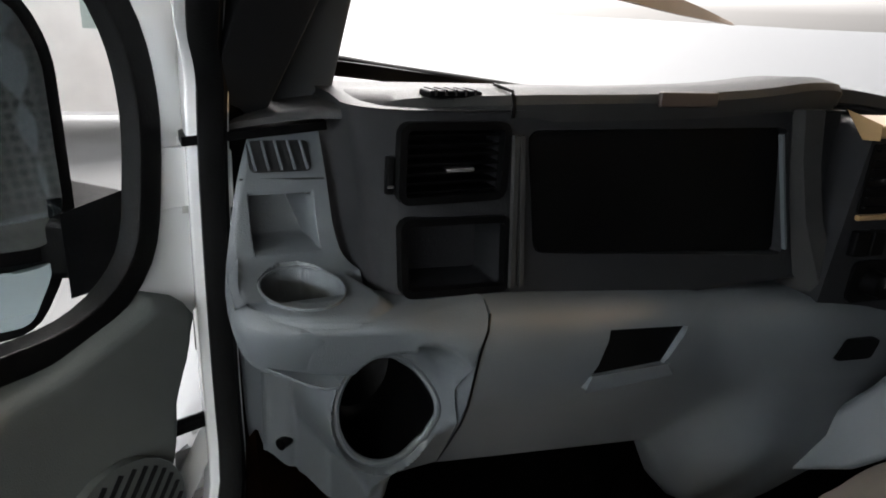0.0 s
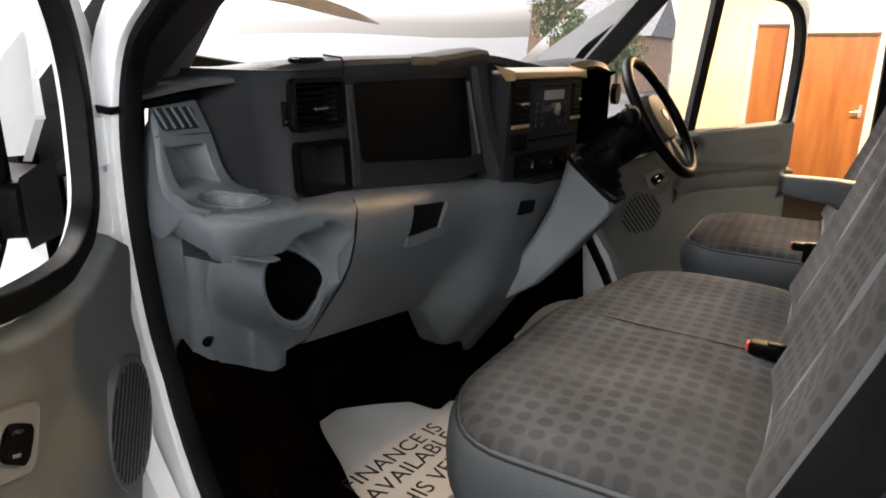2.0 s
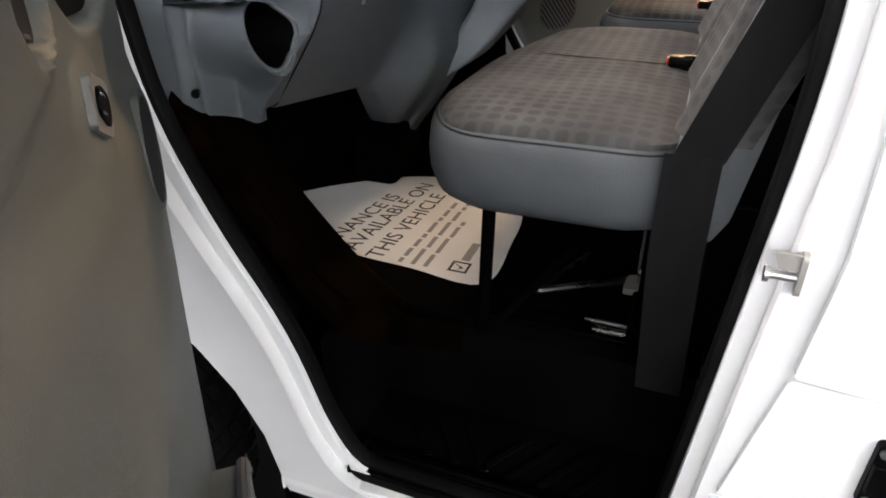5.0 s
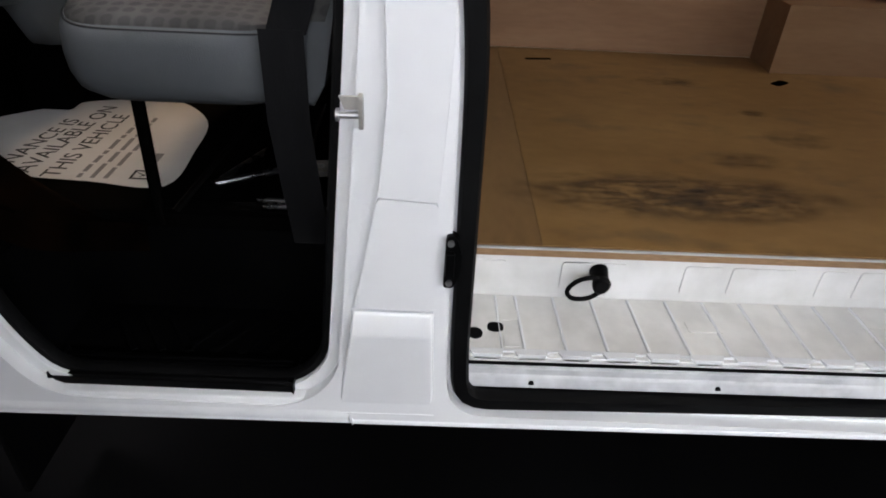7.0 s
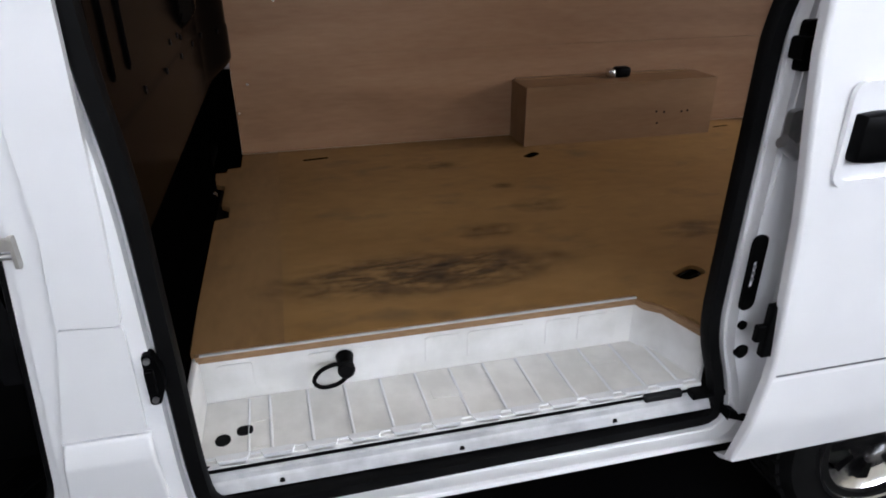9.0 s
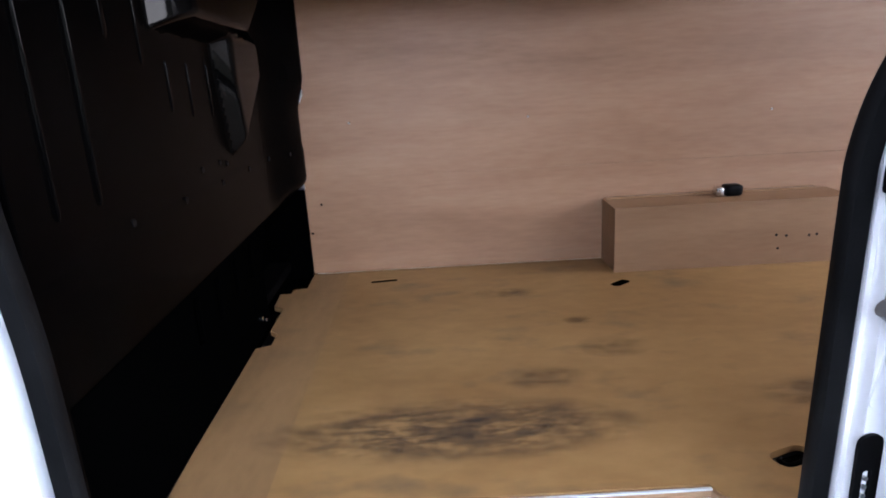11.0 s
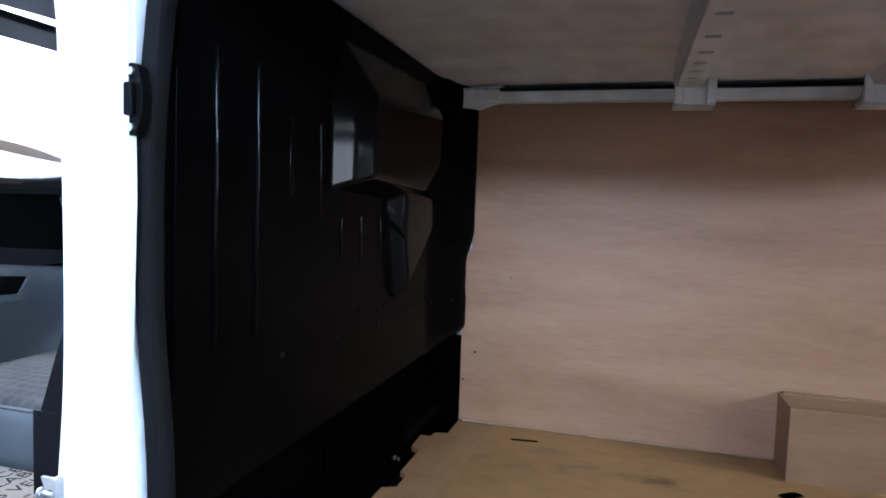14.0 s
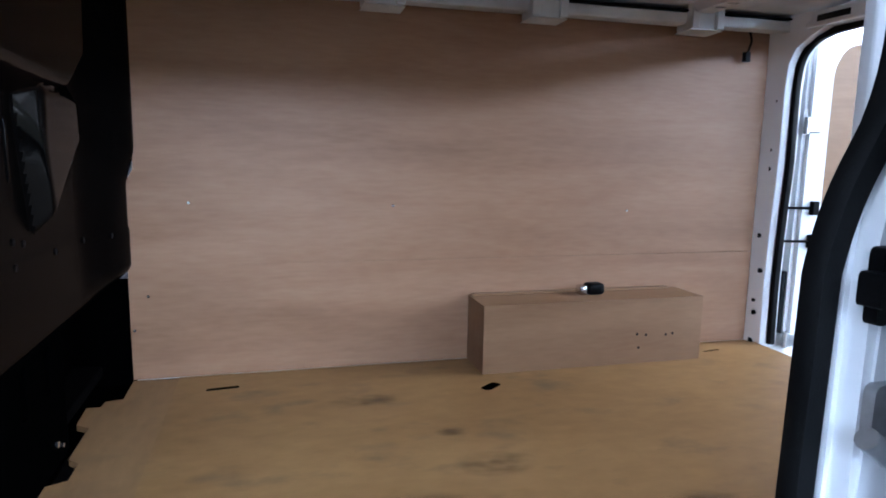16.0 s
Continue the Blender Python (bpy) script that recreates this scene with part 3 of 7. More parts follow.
for tx, ty, th in ((26, 9.9, 3.4), (27, 8.2, 3.0)):
    tr = thing("tree", "small leafy green tree at the roadside", "tree", (tx, ty, GZ), "roadside trees")
    tk = bmesh.new()
    cyl(tk, (tx, ty, GZ), (tx + 0.05, ty, th * 0.5), 0.1, 10, 0.06)
    for k in range(6):
        a = k * 1.05
        cyl(tk, (tx + 0.04, ty, th * (0.34 + 0.03 * k)), (tx + 0.7 * math.cos(a), ty + 0.7 * math.sin(a), th * (0.6 + 0.05 * k)), 0.04, 7, 0.01)
    part("trunk", tk, BARK, tr)
    lv = bmesh.new()
    for _ in range(1500):
        a, r, h = rng.uniform(0, 6.28), rng.uniform(0, 1) ** 0.6 * 0.95, rng.uniform(0.3, 1.0)
        r *= 1.1 - abs(h - 0.65) * 1.7 + 0.25 * math.sin(3 * a + 9 * h)
        c = Vector((tx + r * math.cos(a), ty + r * math.sin(a), th * h))
        e = Euler((rng.uniform(0, 6), rng.uniform(0, 6), rng.uniform(0, 6))).to_matrix()
        s = rng.uniform(0.05, 0.10)
        lv.faces.new([lv.verts.new(c + e @ Vector(q) * s) for q in ((-1, 0, 0), (0, -0.6, 0.1), (1, 0, 0), (0, 0.6, 0.1))])
    part("crown", lv, LEAF, tr, smooth=0)


def road_wheel(parent, x, y, r, side, w=0.2, cz=0.235):
    """A wheel at (x, y) facing side (-1 left, 1 right)."""
    prof = [(0.62 * r, 0.5), (0.72 * r, 0.5), (0.93 * r, 0.46), (r, 0.3), (r, -0.3), (0.93 * r, -0.46), (0.72 * r, -0.5), (0.62 * r, -0.5)]
    n = 40
    ring = lambda a: [(x + side * w * q, y + p * math.cos(a), cz + p * math.sin(a)) for p, q in prof]
    bm = loft(bmesh.new(), [ring(2 * math.pi * i / n) for i in range(n)] + [ring(0)], True, False)
    for i in range(n):
        a = 2 * math.pi * (i + 0.5) / n
        for q in (-0.26, -0.09, 0.09, 0.26):
            m = Matrix.Translation((x + side * w * q, y + r * math.cos(a), cz + r * math.sin(a))) @ Matrix.Rotation(a, 4, "X")
            box(bm, (-w * 0.075, -0.005, -0.018), (w * 0.075, 0.006, 0.018), m)
    wh = part("wheel", cyl(bmesh.new(), (x - side * 0.05, y, cz), (x + side * w * 0.1, y, cz), 0.1, 24), DARK, parent, "road wheel")
    part("tyre", bm, TYRE, wh, "black rubber tyre")
    rim = bmesh.new()
    rp = [(0.73 * r, 0.48), (0.72 * r, 0.54), (0.69 * r, 0.53), (0.665 * r, 0.44), (0.64 * r, 0.46), (0.61 * r, 0.40), (0.57 * r, 0.35), (0.5 * r, 0.28), (0.34 * r, 0.34), (0.22 * r, 0.42), (0.12 * r, 0.46), (0.1 * r, 0.5), (0.01, 0.5)]
    loft(rim, [[(x + side * w * q, y + p * math.cos(a), cz + p * math.sin(a)) for a in (2 * math.pi * i / n for i in range(n))] for p, q in rp], True, False)
    part("rim", rim, CHROME, wh, "shiny silver wheel trim")
    for k in range(9):
        a = 2 * math.pi * k / 9
        u, v = Vector((0, math.cos(a), math.sin(a))), Vector((0, -math.sin(a), math.cos(a)))
        c = Vector((x + side * w * 0.32, y, cz))
        part("trim_slot", loft(bmesh.new(), [[tuple(c + u * p * r + v * q * r + Vector((side * h, 0, 0))) for p, q in ((0.36, -0.03), (0.53, -0.06), (0.53, 0.06), (0.36, 0.03))] for h in (-0.01, 0.012)]), BLACK, wh)
    return wh


car = thing("parked_van", "white van parked on the forecourt", "van", (-0.6, 11.2, GZ))
CY = 10.35
cs = [(2.2, 0.25), (2.3, 0.75), (1.9, 1.05), (1.3, 1.3), (0.7, 2.0), (0.0, 2.3), (-3.4, 2.3), (-3.5, 0.25)]
part("body", plate(bmesh.new(), cs + [], [], at_y(CY), 1.8), WHITE, car, bevel=0.08)
part("side_window", plate(bmesh.new(), [(1.05, 1.3), (0.6, 1.88), (-0.2, 1.95), (-0.2, 1.3)], [], at_y(CY - 0.012), 0.01), TINTED, car)
for wx in (1.45, -2.4):
    part("arch", plate(bmesh.new(), ellipse(wx, 0.40, 0.62, 0.58, 28), [], at_y(CY - 0.006), 0.005), BLACK, car)
    wh = part("wheel", cyl(bmesh.new(), (wx, CY - 0.05, 0.38), (wx, CY + 0.2, 0.38), 0.48, 28), TYRE, car)
    part("rim", cyl(bmesh.new(), (wx, CY - 0.07, 0.38), (wx, CY - 0.05, 0.38), 0.31, 24, 0.33), CHROME, wh)
    for k in range(6):
        a = k * math.pi / 3
        part("rim_hole", cyl(bmesh.new(), (wx + 0.2 * math.cos(a), CY - 0.072, 0.38 + 0.2 * math.sin(a)), (wx + 0.2 * math.cos(a), CY - 0.069, 0.38 + 0.2 * math.sin(a)), 0.05, 12), BLACK, wh)
board = thing("sign_board", "black board with white lettering standing on the forecourt", "sign board", (0.8, 4.9, GZ))
part("panel", B((0.56, 4.9, GZ), (1.3, 4.93, 0.34)), BLACK, board, bevel=0.004)
part("side_panel", B((0.2, 4.92, GZ), (0.555, 4.95, 0.36)), PRIMER, board, "pale side panel", bevel=0.004)
for line, z in ((("FINANCE", "IS"), 0.19), (("AVAILABLE", "ON"), 0.03)):
    x = 0.60
    for w in line:
        ob = words(w, 0.13, TRIMWHITE, Matrix.Translation((x, 4.898, z)) @ Matrix.Rotation(radians(90), 4, "X"), "word", board)
        x = max(v.co.x for v in ob.data.vertices) + 0.04


# ---- van body ----
van = thing("van_body", "white panel van body with its side doors standing open", "van", (0.98, -0.4, 0))


def arc(cx, cz, r, a0, a1, n=12):
    return [(cx + r * math.cos(radians(a0 + (a1 - a0) * i / n)), cz + r * math.sin(radians(a0 + (a1 - a0) * i / n))) for i in range(n + 1)]


CAB = [(1.17, 1.56), (1.205, 1.45), (1.214, 1.29), (1.19, 1.08), (1.11, 0.915), (0.985, 0.70), (0.925, 0.50), (0.865, 0.395),
       (0.37, 0.385), (0.30, 0.46), (0.278, 0.70), (0.25, 1.02), (0.235, 1.2), (0.235, 1.5), (0.25, 1.84), (0.33, 1.93), (0.58, 1.93), (0.72, 1.88)]
CABR = [0.05, 0.1, 0.2, 0.2, 0.15, 0.2, 0.12, 0.07, 0.07, 0.1, 0.2, 0.3, 0.3, 0.3, 0.08, 0.08, 0.1, 0.1]
LOAD = [(0.05, 1.85), (0.075, 1.6), (0.075, 1.32), (0.05, 1.1), (0.045, 0.5), (0.035, 0.370), (-1.19, 0.353), (-1.172, 0.47), (-1.118, 0.62),
        (-1.122, 1.31), (-1.133, 1.38), (-1.184, 1.51), (-1.182, 1.7), (-1.155, 1.93), (-0.03, 1.93)]
LOADR = [0.1, 0.1, 0.1, 0.1, 0.1, 0.1, 0.12, 0.06, 0.08, 0.08, 0.08, 0.08, 0.08, 0.1, 0.1]
SIDE = [(-2.72, 0.4), (-2.72, 2.0), (0.35, 2.0), (0.62, 1.98), (0.82, 1.90), (1.30, 1.58), (1.50, 1.42), (2.05, 1.15), (2.3, 0.9), (2.32, 0.45), (2.02, 0.40)]
SIDE += arc(1.5, 0.30, 0.48, 12, 174) + [(1.012, 0.318), (-1.3, 0.318)] + arc(-1.72, 0.36, 0.40, -4, 184)


def inset(loop, d):
    c = [Vector(p) for p in loop]
    out = []
    for i, p in enumerate(c):
        a, b = c[i - 1], c[(i + 1) % len(c)]
        t = (b - a).normalized()
        out.append(tuple(p + Vector((-t.y, t.x)) * d))
    return out


cab_loop, load_loop = rounded(CAB, CABR), rounded(LOAD, LOADR)
area2 = lambda lp: sum(lp[i - 1][0] * lp[i][1] - lp[i][0] * lp[i - 1][1] for i in range(len(lp)))
if area2(cab_loop) > 0:
    cab_loop.reverse()
if area2(load_loop) > 0:
    load_loop.reverse()
# the outer skin is cut further forward beside the hinges, where the door stands
skin_hole = [(y + 0.13 * max(0.0, min(1.0, (z - 1.04) / 0.1)) * max(0.0, min(1.0, (y - 1.0) / 0.1)) * max(0.0, min(1.0, (1.72 - z) / 0.14)), z) for y, z in inset(cab_loop, 0.022)]


def inboard(x, y, z):
    """The hinge end of the door opening lies further in and forward."""
    k = max(0.0, min(1.0, (y - 1.0) / 0.17)) * max(0.0, min(1.0, (z - 0.85) / 0.2))
    return (x + 0.045 * k, y + 0.045 * k, z)


# clockwise loops: the left of travel is outside, so a negative inset shrinks the opening
bm = plate(bmesh.new(), SIDE, [skin_hole, inset(load_loop, 0.02)], at_x(0.03), 0.03)
for v in bm.verts:
    v.co.x += 0.13 * max(0.0, min(1.0, (v.co.y - 1.12) / 0.15)) * max(0.0, min(1.0, (v.co.z - 1.0) / 0.15))
part("body_side", bm, WHITE, van, "white painted left body side", bevel=0.004)
ring = ring_plate(bmesh.new(), inset(cab_loop, 0.05), inset(cab_loop, -0.004), at_x(0.06), 0.045)
for v in ring.verts:
    v.co = inboard(*v.co)
part("cab_door_frame", ring, WHITE, van, bevel=0.004)
lo_out = [(max(-1.6, min(0.16, p[0])), max(0.325, min(1.985, p[1]))) for p in inset(load_loop, 0.08)]
part("load_door_frame", plate(bmesh.new(), lo_out, [inset(load_loop, 0.012)], at_x(0.06), 0.035), WHITE, van, bevel=0.004)
# right body side with the driver's door opening
part("body_side", plate(bmesh.new(), SIDE, [cab_loop], at_x(1.90), 0.03), WHITE, van, "white painted right body side", bevel=0.004)

SEAL = [(-0.012, -0.014), (0.012, -0.014), (0.017, -0.004), (0.014, 0.012), (0.0, 0.018), (-0.014, 0.012), (-0.017, -0.004)]
sl = sweep(bmesh.new(), [inboard(0.085, y, z) for y, z in inset(cab_loop, -0.004)], SEAL, True, (1, 0, 0))
part("cab_door_seal", sl, RUBBER, van, "black rubber door seal")
def lean(y, z):
    k = max(0.0, min(1.0, (z - 1.22) / 0.22))
    return 0.056 if y > -0.2 else 0.056 + 0.03 * (1 - k) * min(1.0, (-0.2 - y) / 0.6)


sl = sweep(bmesh.new(), [(lean(y, z), y, z) for y, z in inset(load_loop, -0.006)], [(p[0] * 1.1, p[1] * 1.2) for p in SEAL], True, (1, 0, 0))
part("load_door_seal", sl, RUBBER, van, "black rubber door seal")
sl = sweep(bmesh.new(), [(1.885, y, z) for y, z in cab_loop], SEAL, True, (1, 0, 0))
part("driver_door_seal", sl, RUBBER, van, "black rubber door seal")

# pillar between the cab door and the sliding door: raised covers with a step between them
part("pillar_cover", plate(bmesh.new(), rounded([(0.193, 0.874), (0.094, 0.868), (0.084, 1.05), (0.072, 1.5), (0.08, 1.96), (0.2, 1.96), (0.185, 1.5), (0.176, 1.05)], 0.01), [], at_x(0.016), 0.016), WHITE, van, bevel=0.006)
part("pillar_cover", plate(bmesh.new(), rounded([(0.24, 0.640), (0.098, 0.635), (0.094, 0.863), (0.195, 0.869)], 0.01), [], at_x(0.02), 0.012), WHITE, van, bevel=0.005)
part("pillar_foot", loft(bmesh.new(), [[(x, a, z), (x, b, z), (x + 0.012, b - 0.004, z), (x + 0.012, a + 0.004, z)] for z, x, a, b in ((0.630, 0.026, 0.241, 0.098), (0.622, 0.017, 0.243, 0.097), (0.588, 0.008, 0.247, 0.096), (0.575, 0.0085, 0.249, 0.0955), (0.48, 0.019, 0.263, 0.093), (0.40, 0.028, 0.276, 0.090), (0.35, 0.033, 0.284, 0.088))]), WHITE, van, bevel=0.004)
st = part("door_striker", plate(bmesh.new(), rounded([(0.013, 0.990), (0.030, 0.990), (0.030, 1.046), (0.013, 1.046)], 0.008), [], at_y(0.214), 0.006), SATIN, van, "bright metal latch striker", bevel=0.002)
part("striker_pin", cyl(cyl(bmesh.new(), (0.021, 0.218, 1.012), (0.021, 0.250, 1.012), 0.0055, 12), (0.021, 0.250, 1.012), (0.021, 0.255, 1.012), 0.010, 14), ZINC, st)
part("striker_wing", loft(bmesh.new(), [[(0.018, 0.219, z), (0.024, 0.219, z), (0.024, y, z), (0.018, y, z)] for z, y in ((1.022, 0.242), (1.034, 0.246), (1.042, 0.250))]), SATIN, st)
for z in (0.748, 1.655):
    s = part("door_stop", plate(bmesh.new(), rounded([(0.080, z - 0.054), (0.062, z - 0.054), (0.050, z - 0.018), (0.050, z + 0.018), (0.060, z + 0.054), (0.078, z + 0.054)], 0.008), [], at_x(0.018), 0.02), BLACK, van, "black plastic door stop", bevel=0.003)
    part("catch", B((0.008, 0.062, z - 0.025), (0.019, 0.078, z + 0.025)), BLACK, s, bevel=0.003)
    for k in (-0.042, 0.042):
        part("screw", cyl(bmesh.new(), (0.013, 0.07, z + k), (0.019, 0.07, z + k), 0.006, 10), ZINC, s)

# sill under both doors
part("sill", loft(bmesh.new(), [[(0.028, y, 0.345), (0.036, y, 0.37 + k), (0.12, y, 0.375 + k), (0.12, y, 0.325), (0.045, y, 0.315), (0.029, y, 0.325)] for y, k in ((1.022, 0.01), (0.34, 0.01), (0.26, -0.03))]), WHITE, van, bevel=0.005)
part("sill", loft(bmesh.new(), [[(0.026, y, 0.325), (0.034, y, 0.333), (0.12, y, 0.342), (0.12, y, 0.318), (0.045, y, 0.312), (0.028, y, 0.316)] for y in (0.255, -1.28)]), WHITE, van, bevel=0.003)
pl = bmesh.new()
sweep(pl, [(0.10, 0.88, 0.392), (0.094, 0.376, 0.388)], [(-0.05, -0.03), (-0.042, 0.008), (0.04, 0.014), (0.045, -0.03)])
tread = part("step_plate", pl, BLACK, van, "black plastic step tread", bevel=0.006)
for k in range(5):
    part("rib", B((0.062 + k * 0.014, 0.39, 0.398), (0.068 + k * 0.014, 0.86, 0.405)), BLACK, tread, bevel=0.001)

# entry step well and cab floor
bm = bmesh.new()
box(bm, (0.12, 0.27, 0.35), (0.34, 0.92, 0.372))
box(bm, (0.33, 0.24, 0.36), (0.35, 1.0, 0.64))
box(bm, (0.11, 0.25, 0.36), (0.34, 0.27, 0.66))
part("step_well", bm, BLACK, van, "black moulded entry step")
for k in range(7):
    a = 0.42 + k * 0.062
    m = Matrix.Translation((0.225, a, 0.374)) @ Matrix.Rotation(radians(-34 if k < 4 else 34), 4, "Z")
    part("tread_rib", B((-0.07, -0.008, 0), (0.07, 0.008, 0.006), m), BLACK, van, bevel=0.002)
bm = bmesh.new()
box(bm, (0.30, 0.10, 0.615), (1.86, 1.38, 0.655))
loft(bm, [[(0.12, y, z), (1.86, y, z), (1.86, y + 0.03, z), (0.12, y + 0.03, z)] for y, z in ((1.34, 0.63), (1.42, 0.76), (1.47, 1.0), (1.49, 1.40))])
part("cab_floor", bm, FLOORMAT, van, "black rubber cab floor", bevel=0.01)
SLOPE = [(1.22, 0.155, 1.10, 1.03), (1.117, 0.150, 0.972, 0.905), (1.05, 0.150, 0.888, 0.825), (0.98, 0.152, 0.788, 0.748), (0.92, 0.17, 0.715, 0.695), (0.86, 0.22, 0.668, 0.655), (0.80, 0.27, 0.640, 0.640), (0.72, 0.29, 0.628, 0.628)]
rows = []
for y, x0, z0, z1 in spline(SLOPE, 5):
    rows.append([(x0 - 0.012, y, z0 - 0.06), (x0 - 0.004, y, z0 - 0.01), (x0 + 0.006, y, z0 + 0.002), (x0 + 0.022, y, z0 - 0.006), (x0 + 0.06, y, z0 - 0.01 + (z1 - z0) * 0.1), (0.29, y, z1 + 0.012), (0.325, y, z1 - 0.01), (0.34, y, min(z1 - 0.03, 0.655))])
part("sill_trim", loft(bmesh.new(), rows, close_ring=False), SHEENBLACK, van, "black foot well side trim with painted brown sheen", smooth=50)
part("trim_bead", tube(bmesh.new(), [(x0 + 0.02, y, z0 - 0.002) for y, x0, z0, z1 in spline(SLOPE[1:5], 6)], 0.0035, n=6), SHEENBLACK, van)
EDGE_IN = [(0.70, 0.985), (0.80, 1.042), (0.915, 1.11), (1.0, 1.155), (1.08, 1.19), (1.18, 1.207), (1.29, 1.214), (1.45, 1.205), (1.52, 1.185)]
rows = []
for z, y in spline(EDGE_IN, 4):
    k = max(0.0, min(1.0, (z - 0.85) / 0.2)) * max(0.0, min(1.0, (y - 1.0) / 0.17))
    rows.append([(0.108 + 0.045 * k, y + 0.03 + 0.045 * k, z), (0.104 + 0.045 * k, y + 0.004 + 0.045 * k, z), (0.135 + 0.03 * k, y + 0.012 + 0.045 * k, z), (0.175 + 0.01 * k, y + 0.055 + 0.02 * k, z), (0.19, y + 0.09, z)])
part("pillar_trim", loft(bmesh.new(), rows, close_ring=False), MATT, van, "black inner door pillar trim", smooth=50)
part("front_riser", B((0.12, 0.92, 0.36), (0.34, 0.95, 0.66)), BLACK, van)
# inner side of the foot well, windscreen pillars, headlining, roof
AP = [(0.13, 1.46, 1.40), (0.15, 1.33, 1.50), (0.17, 1.22, 1.60), (0.2, 0.95, 1.80), (0.24, 0.72, 1.93)]
APROF = [(-0.06, -0.035), (0.05, -0.045), (0.075, -0.01), (0.06, 0.035), (-0.05, 0.04)]
part("windscreen_pillar", sweep(bmesh.new(), spline(AP, 5), APROF, up=(1, 0, 0)), DARK, van, "dark grey trimmed windscreen pillar", bevel=0.004)
part("windscreen_pillar", sweep(bmesh.new(), spline([(1.80, 1.23, 1.37), (1.835, 1.118, 1.50), (1.83, 0.904, 1.744), (1.79, 0.74, 1.93)], 5), [(p[0] * 0.62, p[1] * 0.8) for p in APROF], up=(1, 0, 0)), DARK, van, "grey trimmed windscreen pillar", bevel=0.004)
part("pillar_skin", plate(bmesh.new(), [(1.365, 1.455), (1.365, 1.575), (1.43, 1.54), (1.52, 1.45), (1.62, 1.36), (1.62, 1.24), (1.50, 1.29)], [], at_x(0.070), 0.008), WHITE, van, bevel=0.003)
part("pillar_base", loft(bmesh.new(), [[(0.205, 1.30, 1.50), (0.285, 1.30, 1.505), (0.285, 1.36, 1.50), (0.2, 1.36, 1.5)], [(0.235, 1.14, 1.66), (0.268, 1.14, 1.66), (0.268, 1.2, 1.66), (0.23, 1.2, 1.66)]]), MIDGREY, van, bevel=0.008)
bm = bmesh.new()
sheet(bm, [[(x, y, 1.93 + 0.03 * math.sin(math.pi * (x - 0.1) / 1.75)) for x in (0.1, 0.5, 0.98, 1.45, 1.86)] for y in (0.78, 0.66, 0.4, 0.12)], vec(0, 0, 0.03))
part("headlining", bm, MIDGREY, van, "grey cab headlining")
bm = bmesh.new()
sheet(bm, [[(x, y, 1.985 + 0.06 * math.sin(math.pi * (x - 0.045) / 1.885)) for x in (0.045, 0.2, 0.5, 0.98, 1.45, 1.75, 1.93)] for y in (0.8, 0.4, -1.0, -2.72)], vec(0, 0, 0.015))
part("roof_skin", bm, WHITE, van)
# windscreen
W0, W1 = [(0.16, 1.50, 1.41), (0.98, 1.62, 1.41), (1.8, 1.50, 1.41)], [(0.24, 0.80, 1.93), (0.98, 0.84, 1.95), (1.72, 0.80, 1.93)]
ws = part("windscreen", sheet(bmesh.new(), [spline(W0, 4), spline([tuple((Vector(a) + Vector(b)) / 2 + Vector((0, 0.03, 0.02))) for a, b in zip(W0, W1)], 4), spline(W1, 4)]), GLASS, van, "clear windscreen glass")
ws.visible_shadow = False
part("sun_visor", B((0.3, 0.72, 1.9), (0.85, 0.9, 1.92), None), MIDGREY, van, bevel=0.008)
cowl = bmesh.new()
sheet(cowl, [spline([(0.06, y, z), (0.98, y + 0.12, z), (1.9, y, z)], 5) for y, z in ((1.42, 1.395), (1.58, 1.375), (1.7, 1.36))], vec(0, 0, -0.03))
part("scuttle", cowl, BLACK, van, "black scuttle panel below the windscreen")
# passenger-side wiper lying on the glass
wp = part("wiper", tube(bmesh.new(), spline([(0.92, 1.50, 1.475), (0.6, 1.44, 1.512), (0.42, 1.42, 1.53), (0.30, 1.40, 1.545)], 5), 0.012), BLACK, van, "black windscreen wiper")
part("blade", sweep(bmesh.new(), spline([(0.62, 1.43, 1.497), (0.45, 1.415, 1.522), (0.29, 1.395, 1.538)], 5), rect(-0.018, -0.008, 0.018, 0.012)), BLACK, wp)
part("front_panel_edge", sheet(bmesh.new(), [spline([(0.62, y, z - 0.028), (0.9, y + 0.02, z), (1.2, y + 0.02, z), (1.5, y, z - 0.035), (1.68, y - 0.05, z - 0.085 + k)], 5) for y, z, k in ((1.92, 1.672, 0.03), (1.935, 1.715, -0.005))], vec(0, 0.02, 0)), BROWNEDGE, van, "grey-brown curved front panel edge")
# nose and bumper, closing the front
part("nose", loft(bmesh.new(), [[(0.06, y, 0.4), (1.9, y, 0.4), (1.9, y, z), (0.06, y, z)] for y, z in ((2.2, 1.05), (2.36, 0.9))]), WHITE, van, bevel=0.03)
for ax, side in ((0.12, -1), (1.82, 1)):
    road_wheel(van, ax, 1.56, 0.335, side)
    road_wheel(van, ax, -1.72, 0.335, side)
liner = bmesh.new()
loft(liner, [[(0.08, 1.5 + r * math.cos(a), 0.30 + r * math.sin(a)), (0.42, 1.5 + r * math.cos(a), 0.30 + r * math.sin(a)), (0.42, 1.5 + (r + 0.01) * math.cos(a), 0.30 + (r + 0.01) * math.sin(a)), (0.08, 1.5 + (r + 0.01) * math.cos(a), 0.30 + (r + 0.01) * math.sin(a))] for r, a in ((0.478, radians(q)) for q in range(8, 181, 12))])
part("arch_liner", liner, BLACK, van, "black wheel arch liner")
